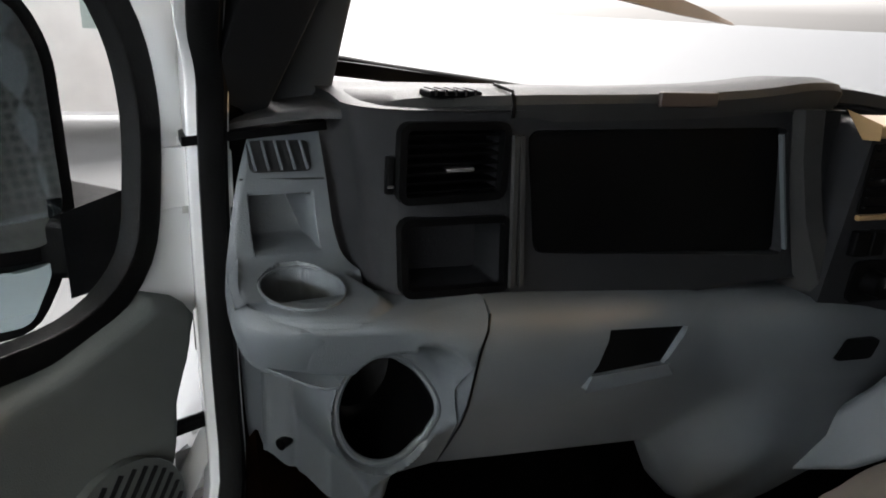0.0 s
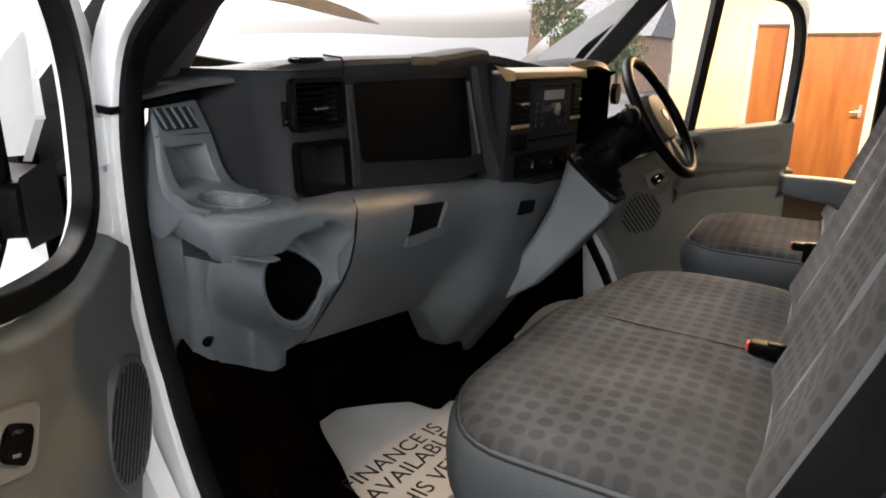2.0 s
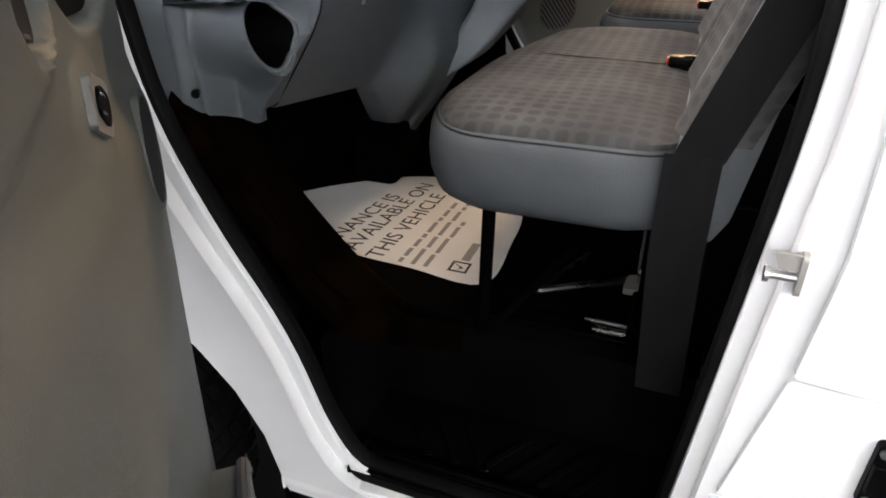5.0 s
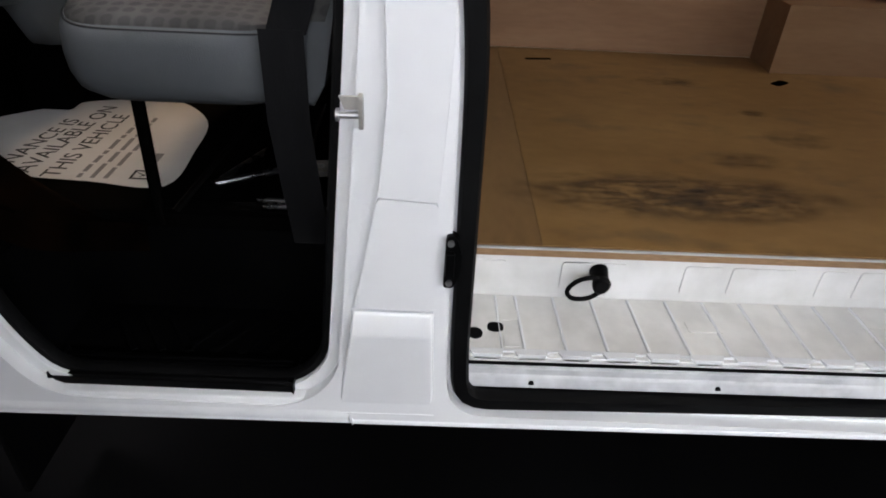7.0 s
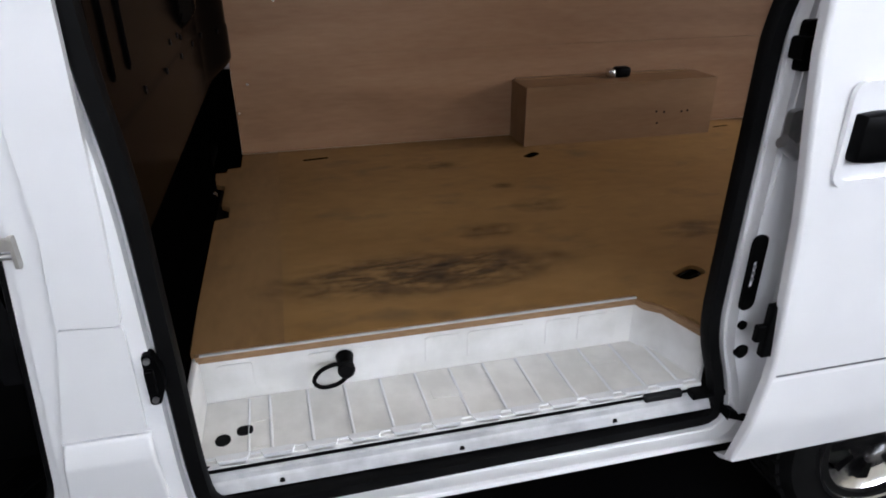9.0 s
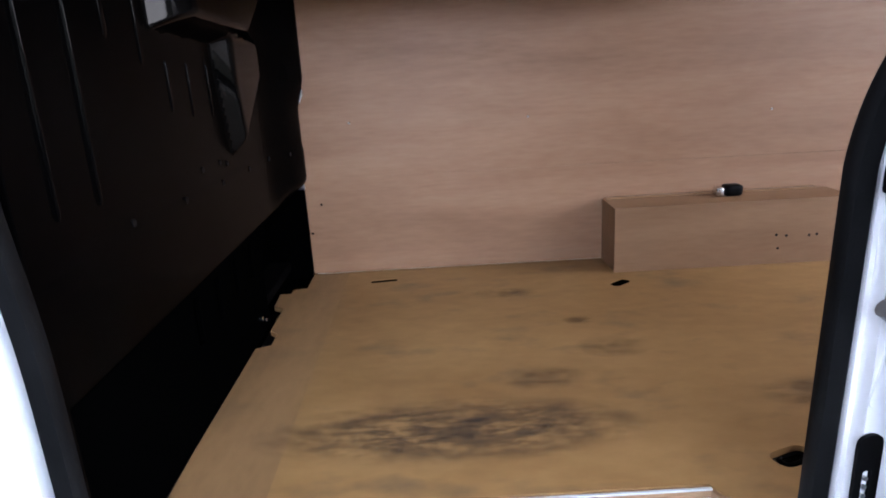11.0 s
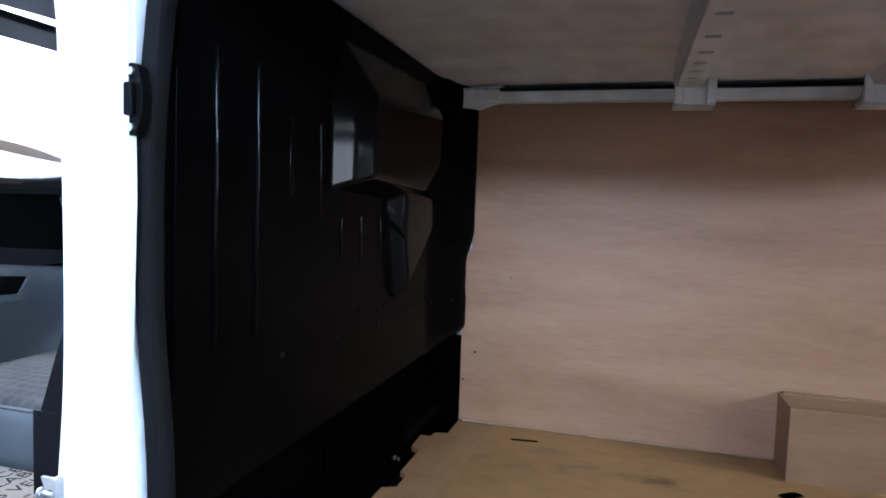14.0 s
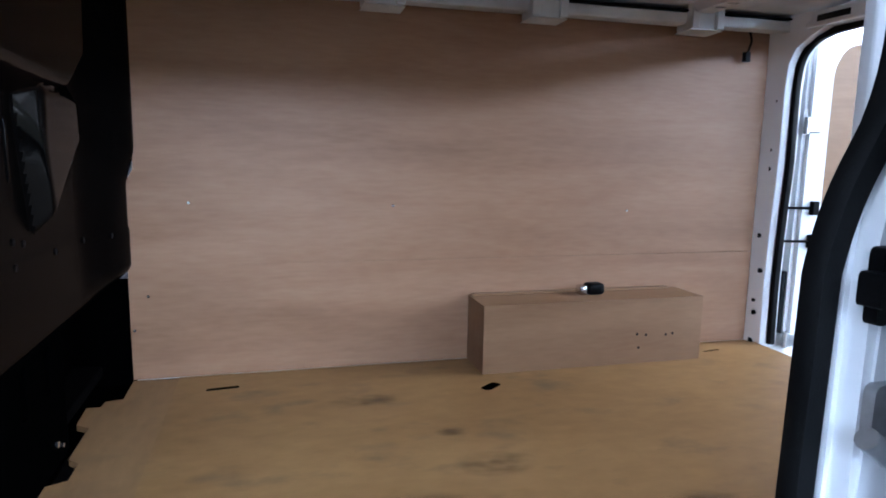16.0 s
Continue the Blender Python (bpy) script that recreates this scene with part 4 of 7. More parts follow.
part("mud_flap", B((0.06, 1.04, 0.0), (0.30, 1.055, 0.36)), BLACK, van, "black rubber mud flap", bevel=0.004)
part("driver_well_trim", plate(bmesh.new(), [(1.085, 0.60), (1.12, 0.99), (1.55, 0.99), (1.55, 0.60)], [], at_x(1.855), 0.012), SHEENBLACK, van, "black foot well side trim with painted brown sheen", bevel=0.004)
# ---- load area ----
floor = thing("load_floor", "worn yellow-brown plywood load floor with dark scuff marks", "floor", (1.0, -1.2, 0.58), kind="structure")
SLOT1, SLOT2, OVAL, ANCHOR = (1.69, -0.305), (1.72, -2.28), (1.515, -1.215), (0.39, -1.262)


def spun(loop, c, deg):
    a = radians(deg)
    return [(c[0] + (x * math.cos(a) - y * math.sin(a)), c[1] + (x * math.sin(a) + y * math.cos(a))) for x, y in loop]


pill = lambda w, h, n=5: rounded([(-w, -h), (w, -h), (w, h), (-w, h)], min(w, h) * 0.98, n)
holes = [spun(pill(0.014, 0.055), SLOT1, 7), spun(pill(0.009, 0.045), SLOT2, 7), spun(pill(0.022, 0.045), OVAL, 38), spun(pill(0.03, 0.05), ANCHOR, 20)]
main = [(0.315, -0.15), (1.83, -0.15), (1.83, -2.56), (0.12, -2.56), (0.12, -1.14), (0.17, -1.135), (0.255, -1.095), (0.285, -1.062), (0.315, -1.05)]
part("board", plate(bmesh.new(), main, holes, at_z(0.582), 0.018), PLYFLOOR, floor, bevel=0.002)
strip = [(0.315, -0.152), (1.83, -0.152), (1.83, 0.0), (1.655, 0.0), (1.645, 0.05), (1.60, 0.055), (1.60, 0.095), (1.47, 0.09), (1.44, 0.05), (1.24, 0.05), (1.21, 0.02), (1.12, 0.02), (1.1, 0.065), (0.72, 0.068), (0.315, 0.06)]
part("board", plate(bmesh.new(), list(reversed(strip)), [], at_z(0.581), 0.0178), PLYSTRIP, floor, bevel=0.002)
part("edge_strip", B((0.300, -1.05, 0.578), (0.3148, 0.05, 0.5965)), PLYEDGE, floor, "raw brown plywood edge")
part("metal_edge", B((0.2965, -1.05, 0.5975), (0.3035, 0.04, 0.602)), LEDGE, floor, "dull metal edging strip", bevel=0.001)
part("edge_strip", loft(bmesh.new(), [[(a, b, 0.578), (a - 0.012, b + 0.008, 0.578), (a - 0.012, b + 0.008, 0.597), (a, b, 0.597)] for a, b in ((0.314, -1.056), (0.284, -1.064), (0.255, -1.099), (0.12, -1.142))]), PLYEDGE, floor, "raw brown plywood edge")
for cx, cy, rx, ry, lab in ((0.57, -0.55, 0.15, 0.50, "dark worn scuff"), (1.47, -0.76, 0.06, 0.14, "dark oily stain"), (0.80, -0.80, 0.07, 0.13, "dark worn scuff"), (0.97, -1.04, 0.08, 0.12, "dark worn scuff"), (0.65, -1.46, 0.08, 0.16, "faint worn scuff"), (1.18, -0.98, 0.035, 0.06, "small dark stain")):
    part("scuff_mark", plate(bmesh.new(), ellipse(cx, cy, rx, ry), [], at_z(0.6004), 0.0003), SCUFF if rx > 0.1 else FAINT, floor, lab)
part("under_floor", B((0.33, -2.6, 0.5), (1.85, 0.2, 0.57)), BLACK, floor)
# black plates just below the board top paint the shade in the slots
for c, w, h, a in ((SLOT1, 0.0138, 0.0548, 7), (SLOT2, 0.0088, 0.0448, 7), (OVAL, 0.0218, 0.0448, 38)):
    part("slot_shade_plate", plate(bmesh.new(), spun(pill(w, h), c, a), [], at_z(0.583), 0.0150), VOID, floor, "slot filled with a black plate for shade")
anc = thing("tie_down_ring", "black steel load ring set in the plywood floor", "load ring", (*ANCHOR, 0.575))
part("cup", plate(bmesh.new(), spun(pill(0.029, 0.049), ANCHOR, 20), [], at_z(0.573), 0.008), BLACK, anc)
part("ring", tube(bmesh.new(), [(p[0], p[1], 0.592) for p in spun(pill(0.014, 0.032, 4), ANCHOR, 20)], 0.005, True), STEEL, anc)

# plywood side lining
lining = thing("wall_lining", "pinkish plywood side lining with faint grain", "wall lining", (1.84, -1.25, 0.6), kind="structure")
part("panel", plate(bmesh.new(), [(0.0, 0.602), (0.0, 1.005), (-2.538, 1.005), (-2.54, 0.602)], [], at_x(1.83), 0.01), PLYWALL, lining, bevel=0.001)
part("panel", plate(bmesh.new(), [(0.0, 1.007), (-0.008, 1.30), (-0.03, 1.34), (-0.03, 1.91), (-0.14, 1.945), (-2.55, 1.945), (-2.54, 1.5), (-2.538, 1.007)], [], at_x(1.8301), 0.01), PLYWALL, lining, bevel=0.001)
for y, z in ((-0.203, 1.225), (-0.918, 1.213), (-0.06, 0.9), (-0.2, 1.93), (-0.98, 1.935), (-1.9, 1.19), (-0.012, 0.78)):
    part("screw", cyl(bmesh.new(), (1.8255, y, z), (1.8305, y, z), 0.005, 10), CHROME, lining)
wire = part("wire", tube(bmesh.new(), spline([(1.825, -2.42, 1.95), (1.81, -2.425, 1.9), (1.80, -2.41, 1.87), (1.805, -2.40, 1.83)], 5), 0.005), BLACK, lining, "short black lamp wire")
part("connector", B((1.79, -2.412, 1.81), (1.815, -2.388, 1.85)), BLACK, wire, bevel=0.003)
bx = thing("wheel_arch_box", "plywood box boarded over the wheel arch", "wheel arch box", (1.73, -1.69, 0.6))
part("front_board", B((1.630, -2.152, 0.6005), (1.642, -1.222, 0.862)), PLYBOX, bx, bevel=0.0015)
part("top_board", B((1.642, -2.152, 0.850), (1.829, -1.222, 0.8605)), PLYBOX, bx, bevel=0.0015)
part("end_board", B((1.642, -1.234, 0.6005), (1.829, -1.223, 0.85)), PLYBOX, bx, bevel=0.0015)
part("end_board", B((1.642, -2.151, 0.6005), (1.829, -2.140, 0.85)), PLYBOX, bx, bevel=0.0015)
part("batten", B((1.80, -2.10, 0.861), (1.829, -1.235, 0.868)), PLYBOX, bx, bevel=0.001)
for y, z in ((-1.86, 0.72), (-1.90, 0.715), (-2.02, 0.715), (-1.87, 0.665), (-1.99, 0.712)):
    part("hole", cyl(bmesh.new(), (1.6292, y, z), (1.6312, y, z), 0.0055, 10), BLACK, bx)
tk = thing("tape_measure", "small black and silver hand tool lying on the plywood box", "tool", (1.75, -1.7, 0.861))
part("body", cushion(bmesh.new(), (1.725, -1.765, 0.861), (1.78, -1.69, 0.907), 0.014, 0.0, n=5), BLACK, tk)
part("cap", cushion(bmesh.new(), (1.728, -1.692, 0.861), (1.776, -1.655, 0.9), 0.012, 0.0, n=4), CHROME, tk, "silver end cap")

# bulkhead
bh = thing("bulkhead", "gloss black steel bulkhead with pressed ribs and bulges", "bulkhead", (0.95, 0.07, 0.6), kind="structure")
BY = 0.07


def pressed(x, z, pts, d, slopes):
    """Height of a pressing with flat flanks: a convex (x, z) outline, counter-clockwise, one flank slope for each edge."""
    h = d
    for (a, b), (c, e), q in zip(pts, pts[1:] + pts[:1], slopes):
        n_ = math.hypot(c - a, e - b)
        h = soft_min(h, q * ((c - a) * (z - b) - (e - b) * (x - a)) / n_, 0.008)
    return max(0.0, h)


BIG = [(0.690, 1.540), (1.34, 1.512), (1.52, 1.62), (1.56, 1.95), (0.745, 1.93), (0.690, 1.82)]
PENT = [(1.080, 1.49), (1.150, 1.205), (1.175, 1.205), (1.475, 1.42), (1.46, 1.60), (1.09, 1.62)]


def bulge(x, z):
    """Height of the two pressings; the big one's near flank breaks to a flatter band."""
    big = pressed(x, z, BIG, 0.072, (1.5, 0.9, 0.7, 0.55, 0.6, 0.66))
    if big > 0.0:
        big = soft_min(big, 0.040 + 0.46 * (x - 0.753), 0.004)
    return max(0.0, big, pressed(x, z, PENT, 0.046, (0.9, 1.6, 1.6, 1.2, 0.6, 0.6)))


def bulkhead_y(x, z):
    y = BY - 0.078 * step(1.50, 1.84, x) * step(0.94, 1.02, z) ** 0.5 - 0.03 * step(1.62, 1.84, x) * step(1.28, 1.42, z)
    y -= bulge(x, z)
    y -= 0.004 * step(1.165, 1.15, z + 0.03 * (x - 1.3) * (x > 1.3))
    return y


NBX, NBZ = 290, 190
grid = []
for j in range(NBZ + 1):
    z = 0.945 + j / NBZ * 1.06
    xl = 0.088 + 0.09 * step(1.75, 2.0, z)
    grid.append([(x, bulkhead_y(x, z), z) for x in (xl + (1.838 - xl) * i / NBX for i in range(NBX + 1))])
# bulge faces are split off to take the highlight copy of the paint
flat_bm, bulge_bm = bmesh.new(), bmesh.new()
for bm, want in ((flat_bm, False), (bulge_bm, True)):
    for j in range(NBZ):
        for i in range(NBX):
            x, y, z = grid[j][i]
            if (bulge(x, z) > 0.004) == want:
                bm.faces.new([bm.verts.new(grid[q][p]) for q, p in ((j, i), (j, i + 1), (j + 1, i + 1), (j + 1, i))])
part("panel", flat_bm, STEEL, bh, smooth=50)
part("bulge", bulge_bm, PRESSED, bh, "black pressed bulges, glossier copy for highlights", smooth=40)
part("panel_back", B((0.10, BY + 0.016, 0.945), (1.838, BY + 0.02, 2.0)), BLACK, bh)
# lower panel and slot sheet carry the shade near the floor in their colour
low = [(0.088, 0.60), (1.30, 0.60), (1.30, 0.944), (0.088, 0.944)]
part("lower_panel", plate(bmesh.new(), low, [rect(x - 0.018, 0.80, x + 0.022, 0.92, 0.012) for x in (0.70, 0.86, 1.02, 1.18)], at_y(BY - 0.004), 0.015), VOID, bh, "lower panel with slots, blackened for shade", bevel=0.002)
part("slot_shade_sheet", B((0.6, BY + 0.03, 0.76), (1.27, BY + 0.034, 0.94)), VOID, bh)
for x, z, r in ((1.42, 0.74, 0.009), (1.44, 0.71, 0.007), (1.41, 0.68, 0.006), (1.46, 0.755, 0.005), (1.20, 0.66, 0.008), (1.24, 0.64, 0.006)):
    part("fixing_bolt", cyl(bmesh.new(), (x, 0.150 if x > 1.3 else BY - 0.012, z), (x, 0.165 if x > 1.3 else BY - 0.004, z), r, 10), CHROME, bh, "bright bolt head")
part("seat_bracket", B((1.38, 0.152, 0.64), (1.50, 0.175, 0.77)), STEEL, bh, bevel=0.006)
# the cavity's darkness is painted: its sheets are all shade black
part("cavity_shade_back", plate(bmesh.new(), rect(1.28, 0.602, 1.85, 0.96), [], at_y(0.19), 0.01), VOID, bh)
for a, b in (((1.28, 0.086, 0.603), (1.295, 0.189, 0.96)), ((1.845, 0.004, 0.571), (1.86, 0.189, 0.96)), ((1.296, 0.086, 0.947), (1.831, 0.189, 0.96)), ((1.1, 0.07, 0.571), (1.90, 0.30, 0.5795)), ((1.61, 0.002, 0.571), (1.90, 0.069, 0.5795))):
    part("cavity_shade_wall", B(a, b), VOID, bh)


def bead(x, z0, z1, w=0.0042, h=0.005):
    ps = [(x, BY + 0.002, z0)] + [(x, BY - 0.001, z0 + 0.010), (x, BY - 0.001, z1 - 0.010)] + [(x, BY + 0.002, z1)]
    part("rib", sweep(bmesh.new(), ps, ellipse(0, 0, w, h, 14), up=(0, -1, 0)), PRESSED, bh, smooth=70)


bead(0.224, 1.232, 1.785, 0.005, 0.006), bead(0.361, 1.229, 1.785, 0.005, 0.006), bead(0.643, 1.47, 1.70, 0.008, 0.003), bead(0.50, 1.52, 1.70, 0.010, 0.002)
for x, z0, z1 in ((0.766, 1.36, 1.478), (0.897, 1.34, 1.474), (1.042, 1.33, 1.47)):
    bead(x, z0, z1, 0.007, 0.003)
for x, z in ((0.896, 1.204), (1.038, 1.202), (1.032, 1.146), (1.306, 1.141), (1.55, 1.137), (0.748, 1.155), (0.471, 1.167), (1.70, 1.13), (0.26, 1.9), (1.10, 1.19)):
    part("rivet", cyl(bmesh.new(), (x, bulkhead_y(x, z) - 0.003, z), (x, bulkhead_y(x, z) + 0.002, z), 0.008, 10), BLACK, bh)
part("flange", sweep(bmesh.new(), [(0.12, BY - 0.004, 0.62), (0.115, BY - 0.004, 1.2), (0.118, BY - 0.004, 1.72), (0.14, BY - 0.004, 1.9), (0.2, BY - 0.004, 1.975)], rect(-0.012, -0.004, 0.012, 0.006), up=(0, -1, 0)), STEEL, bh, bevel=0.002)

# roof lining side: bare ribbed roof, cross bows, rail and brackets
rp = bmesh.new()
rows = []
for i in range(61):
    x = 0.10 + i * 1.70 / 60
    k = (i % 6)
    z = 1.988 + (0.004 if k in (0, 1) else 0.0) + 0.03 * math.sin(math.pi * (x - 0.1) / 1.7)
    rows.append([(x, y, z) for y in (0.08, -1.0, -2.6)])
sheet(rp, rows, vec(0, 0, 0.008))
part("roof_inner", rp, PRIMER, van, "bare ribbed inner roof")
for y in (-0.84, -1.455, -2.1):
    hs = []
    for k, x in enumerate((1.60, 1.53, 1.42, 1.31, 1.17, 1.0, 0.8, 0.6, 0.4)):
        hs.append(rect(x - 0.013, y - 0.020, x + 0.013, y + 0.020, 0.004))
    part("roof_bow", plate(bmesh.new(), rect(0.12, y - 0.042, 1.72, y + 0.042), hs, at_z(1.964), 0.010), PRIMER, van, "primer-grey roof bow with slots", bevel=0.003)
    for s in (-1, 1):
        part("bow_side", loft(bmesh.new(), [[(x, y + s * 0.042, 1.964), (x, y + s * 0.066, 2.012), (x, y + s * 0.062, 2.012), (x, y + s * 0.038, 1.966)] for x in (0.12, 1.72)]), PRIMER, van)
    part("bow_void", B((0.13, y - 0.036, 1.98), (1.71, y + 0.036, 1.983)), BLACK, van)
part("roof_rail", sweep(bmesh.new(), [(1.78, 0.06, 1.943), (1.78, -2.56, 1.945)], [(-0.05, -0.004), (-0.046, -0.012), (0.0, -0.008), (0.004, -0.018), (0.05, -0.018), (0.05, 0.024), (-0.02, 0.026), (-0.03, 0.014), (-0.05, 0.010)]), PRIMER, van, "primer-grey roof rail", bevel=0.004)
part("rail_gap", B((1.72, -2.56, 1.972), (1.80, 0.06, 1.978)), BLACK, van)
part("rail_gap", B((1.812, -2.54, 1.946), (1.829, 0.05, 1.984)), BLACK, van)
for y in (-0.86, -1.46, -2.12):
    bkt = part("rail_bracket", loft(bmesh.new(), [[(1.70, y - w, z), (1.70, y + w, z), (1.79, y + w, z - 0.004), (1.79, y - w, z - 0.004)] for w, z in ((0.066, 1.900), (0.072, 1.915), (0.062, 1.985))]), PRIMER, van, "pressed roof bracket", bevel=0.006)
    for k in (-0.055, 0.055):
        part("ear", B((1.685, y + k - 0.016, 1.905), (1.702, y + k + 0.016, 2.0)), PRIMER, bkt, bevel=0.004)
part("corner_bracket", loft(bmesh.new(), [[(1.72, 0.05, z0), (1.72, -d, z0 + 0.015), (1.829, -d, z0 + 0.015), (1.829, 0.05, z0)] for z0, d in ((1.895, 0.05), (1.92, 0.13), (1.975, 0.15))]), PRIMER, van, "pressed roof corner bracket", bevel=0.005)

# step well under the sliding door
well = thing("door_step_well", "white painted ribbed step well inside the sliding door", "step", (0.2, -0.55, 0.44))
bm = bmesh.new()
box(bm, (0.10, -1.14, 0.44), (0.312, 0.06, 0.458))
box(bm, (0.31, -1.06, 0.44), (0.326, 0.06, 0.578))
loft(bm, [[(0.326, -1.045, z), (0.285, -1.062, z), (0.255, -1.097, z), (0.12, -1.14, z), (0.12, -1.155, z), (0.26, -1.112, z), (0.326, -1.065, z)] for z in (0.44, 0.578)])
box(bm, (0.11, 0.045, 0.44), (0.326, 0.06, 0.585))
part("tray", bm, WELL, well, bevel=0.004)
part("tray_floor", plate(bmesh.new(), [(0.114, 0.043), (0.308, 0.043), (0.308, -1.045), (0.255, -1.09), (0.126, -1.128), (0.114, -1.128)], [], at_z(0.4582), 0.0012), WELLFLOOR, well, "scuffed pale tray floor")
for k in range(12):
    y = -0.105 - k * 0.089
    x1 = 0.302 if y > -1.0 else 0.27
    part("rib", sweep(bmesh.new(), [(0.120, y, 0.4598), (x1, y + 0.006, 0.4598)], [(-0.0042, -0.001), (-0.0030, 0.0022), (0, 0.0034), (0.0030, 0.0022), (0.0042, -0.001)]), WHITE, well)
for x0, x1, y0, y1 in ((0.215, 0.252, -0.098, -0.062), (0.128, 0.168, -0.098, -0.062), (0.195, 0.232, -0.56, -0.48), (0.23, 0.262, -0.98, -0.90)):
    part("floor_pad", plate(bmesh.new(), rect(x0, y0, x1, y1, 0.004), [], at_z(0.4593), 0.0022), WELLFLOOR, well, bevel=0.001)
part("rib", sweep(bmesh.new(), [(0.120, -0.056, 0.4598), (0.302, -0.052, 0.4598)], [(-0.004, -0.001), (0, 0.003), (0.004, -0.001)]), WHITE, well)
for y, w in ((-0.03, 0.040), (-0.235, 0.035), (-0.275, 0.075), (-0.53, 0.045), (-0.67, 0.075), (-0.84, 0.035), (-0.95, 0.055)):
    part("pad", plate(bmesh.new(), rect(y - w, 0.482, y + w, 0.560, 0.010), [], at_x(0.3065 - 0.0006 * (w > 0.06)), 0.004), WELL, well, bevel=0.002)
for k in range(12):
    y = -0.02 - k * 0.094
    part("notch", plate(bmesh.new(), rounded([(0.100, y - 0.034), (0.118, y - 0.040), (0.118, y + 0.034), (0.100, y + 0.028)], 0.004), [], at_z(0.449), 0.0145), WHITE, well, bevel=0.003)
part("tray_lip", B((0.112, -1.13, 0.446), (0.1195, 0.045, 0.4615)), WHITE, well, bevel=0.002)
part("drain_plug", plate(bmesh.new(), ellipse(0.168, 0.0, 0.018, 0.017, 20), [], at_z(0.457), 0.005), BLACK, well, "black rubber plug")
part("drain_plug", plate(bmesh.new(), spun(pill(0.015, 0.018), (0.19, -0.046), 0), [], at_z(0.457), 0.005), BLACK, well, "black rubber plug")
part("track_end", plate(bmesh.new(), ellipse(0.118, 0.03, 0.02, 0.014, 18), [], at_z(0.452), 0.004), BLACK, well, "black rubber plug")
trk = part("door_track", B((0.0985, -1.2, 0.432), (0.1118, 0.03, 0.444)), BLACK, well, "dark sliding door track")
part("roller", B((0.085, -1.08, 0.434), (0.125, -0.98, 0.452)), DARK, trk, bevel=0.004)
part("roller_arm", B((0.07, -1.22, 0.43), (0.12, -1.1, 0.448)), BLACK, trk, bevel=0.004)
part("outer_ledge", loft(bmesh.new(), [[(0.075, y, 0.392), (0.082, y, 0.412), (0.089, y, 0.418), (0.091, y, 0.432), (0.097, y, 0.436), (0.1, y, 0.434), (0.1, y, 0.39)] for y in (0.03, -1.2)]), LEDGE, well, "grey-white lower track ledge", bevel=0.0015)
for y in (-0.12, -0.52, -0.9):
    part("ledge_hole", cyl(bmesh.new(), (0.0765, y, 0.402), (0.082, y, 0.4035), 0.006, 12), BLACK, well)
hk = thing("cable_loop", "black cable end looped on the step well", "cable", (0.3, -0.26, 0.52))
part("grommet", cyl(bmesh.new(), (0.306, -0.285, 0.54), (0.268, -0.285, 0.535), 0.022, 16, 0.016), BLACK, hk)
part("loop", tube(bmesh.new(), spline([(0.272, -0.300, 0.530), (0.262, -0.262, 0.552), (0.258, -0.225, 0.542), (0.258, -0.208, 0.515), (0.262, -0.225, 0.492), (0.266, -0.262, 0.492), (0.270, -0.292, 0.512)], 5), 0.0055), BLACK, hk)
part("cap", loft(bmesh.new(), [[(0.262 + d, -0.285 + r * math.cos(a), 0.532 + r * math.sin(a) * (1.0 if math.sin(a) > 0 else 1.25)) for a in (2 * math.pi * k / 18 for k in range(18))] for d, r in ((0.012, 0.020), (0.0, 0.021), (-0.008, 0.015))]), RUBBER, hk, "black rubber cap")

# rear pillar on the lining side, rear opening and door
rp = bmesh.new()
loft(rp, [[(1.845, -2.528, z), (1.765 + k, -2.565, z), (1.757 + k, -2.60, z), (1.765 + k, -2.655, z), (1.86, -2.655, z)] for z, k in ((0.58, 0.0), (0.88, 0.006), (1.13, 0.0), (1.39, -0.012), (1.7, -0.01), (1.80, -0.018), (1.86, -0.05), (1.90, -0.12), (1.93, -0.2), (1.99, -0.4))])
part("rear_pillar", rp, WHITE, van, "white rear door pillar with holes", bevel=0.004)
for x, z, r in ((1.805, 0.605, 0.013), (1.80, 0.735, 0.011), (1.805, 0.79, 0.008), (1.79, 0.925, 0.011), (1.805, 1.08, 0.010), (1.79, 1.37, 0.010), (1.79, 1.45, 0.008), (1.785, 1.655, 0.006), (1.795, 1.905, 0.013)):
    y = -2.528 - (1.845 - x) * 0.4625 - 0.003
    part("pillar_hole", cyl(bmesh.new(), (x, y + 0.006, z), (x, y - 0.004, z), r, 12), BLACK, van)
for z0, z1 in ((1.50, 1.595), (1.735, 1.855)):
    part("pillar_slot", loft(bmesh.new(), [[(1.81, -2.5425, z), (1.782, -2.5555, z), (1.782, -2.566, z), (1.81, -2.553, z)] for z in (z0, z1)]), DARK, van)
part("rear_header", B((0.12, -2.655, 1.925), (1.66, -2.545, 1.99)), WHITE, van, bevel=0.01)
part("header_slot", B((1.45, -2.549, 1.945), (1.60, -2.542, 1.968)), DARK, van)
part("rear_sill", B((0.1, -2.70, 0.40), (1.86, -2.565, 0.585)), WHITE, van, bevel=0.006)
RS = spline([(1.752, -2.61, 0.60), (1.758, -2.61, 0.88), (1.752, -2.61, 1.13), (1.74, -2.61, 1.39), (1.744, -2.61, 1.6), (1.738, -2.61, 1.78), (1.70, -2.61, 1.86), (1.61, -2.61, 1.905), (1.35, -2.61, 1.922), (0.3, -2.61, 1.922)], 5)
part("rear_door_seal", sweep(bmesh.new(), RS, [(p[0], p[1]) for p in SEAL], up=(0, 1, 0)), RUBBER, van, "black rubber door seal")
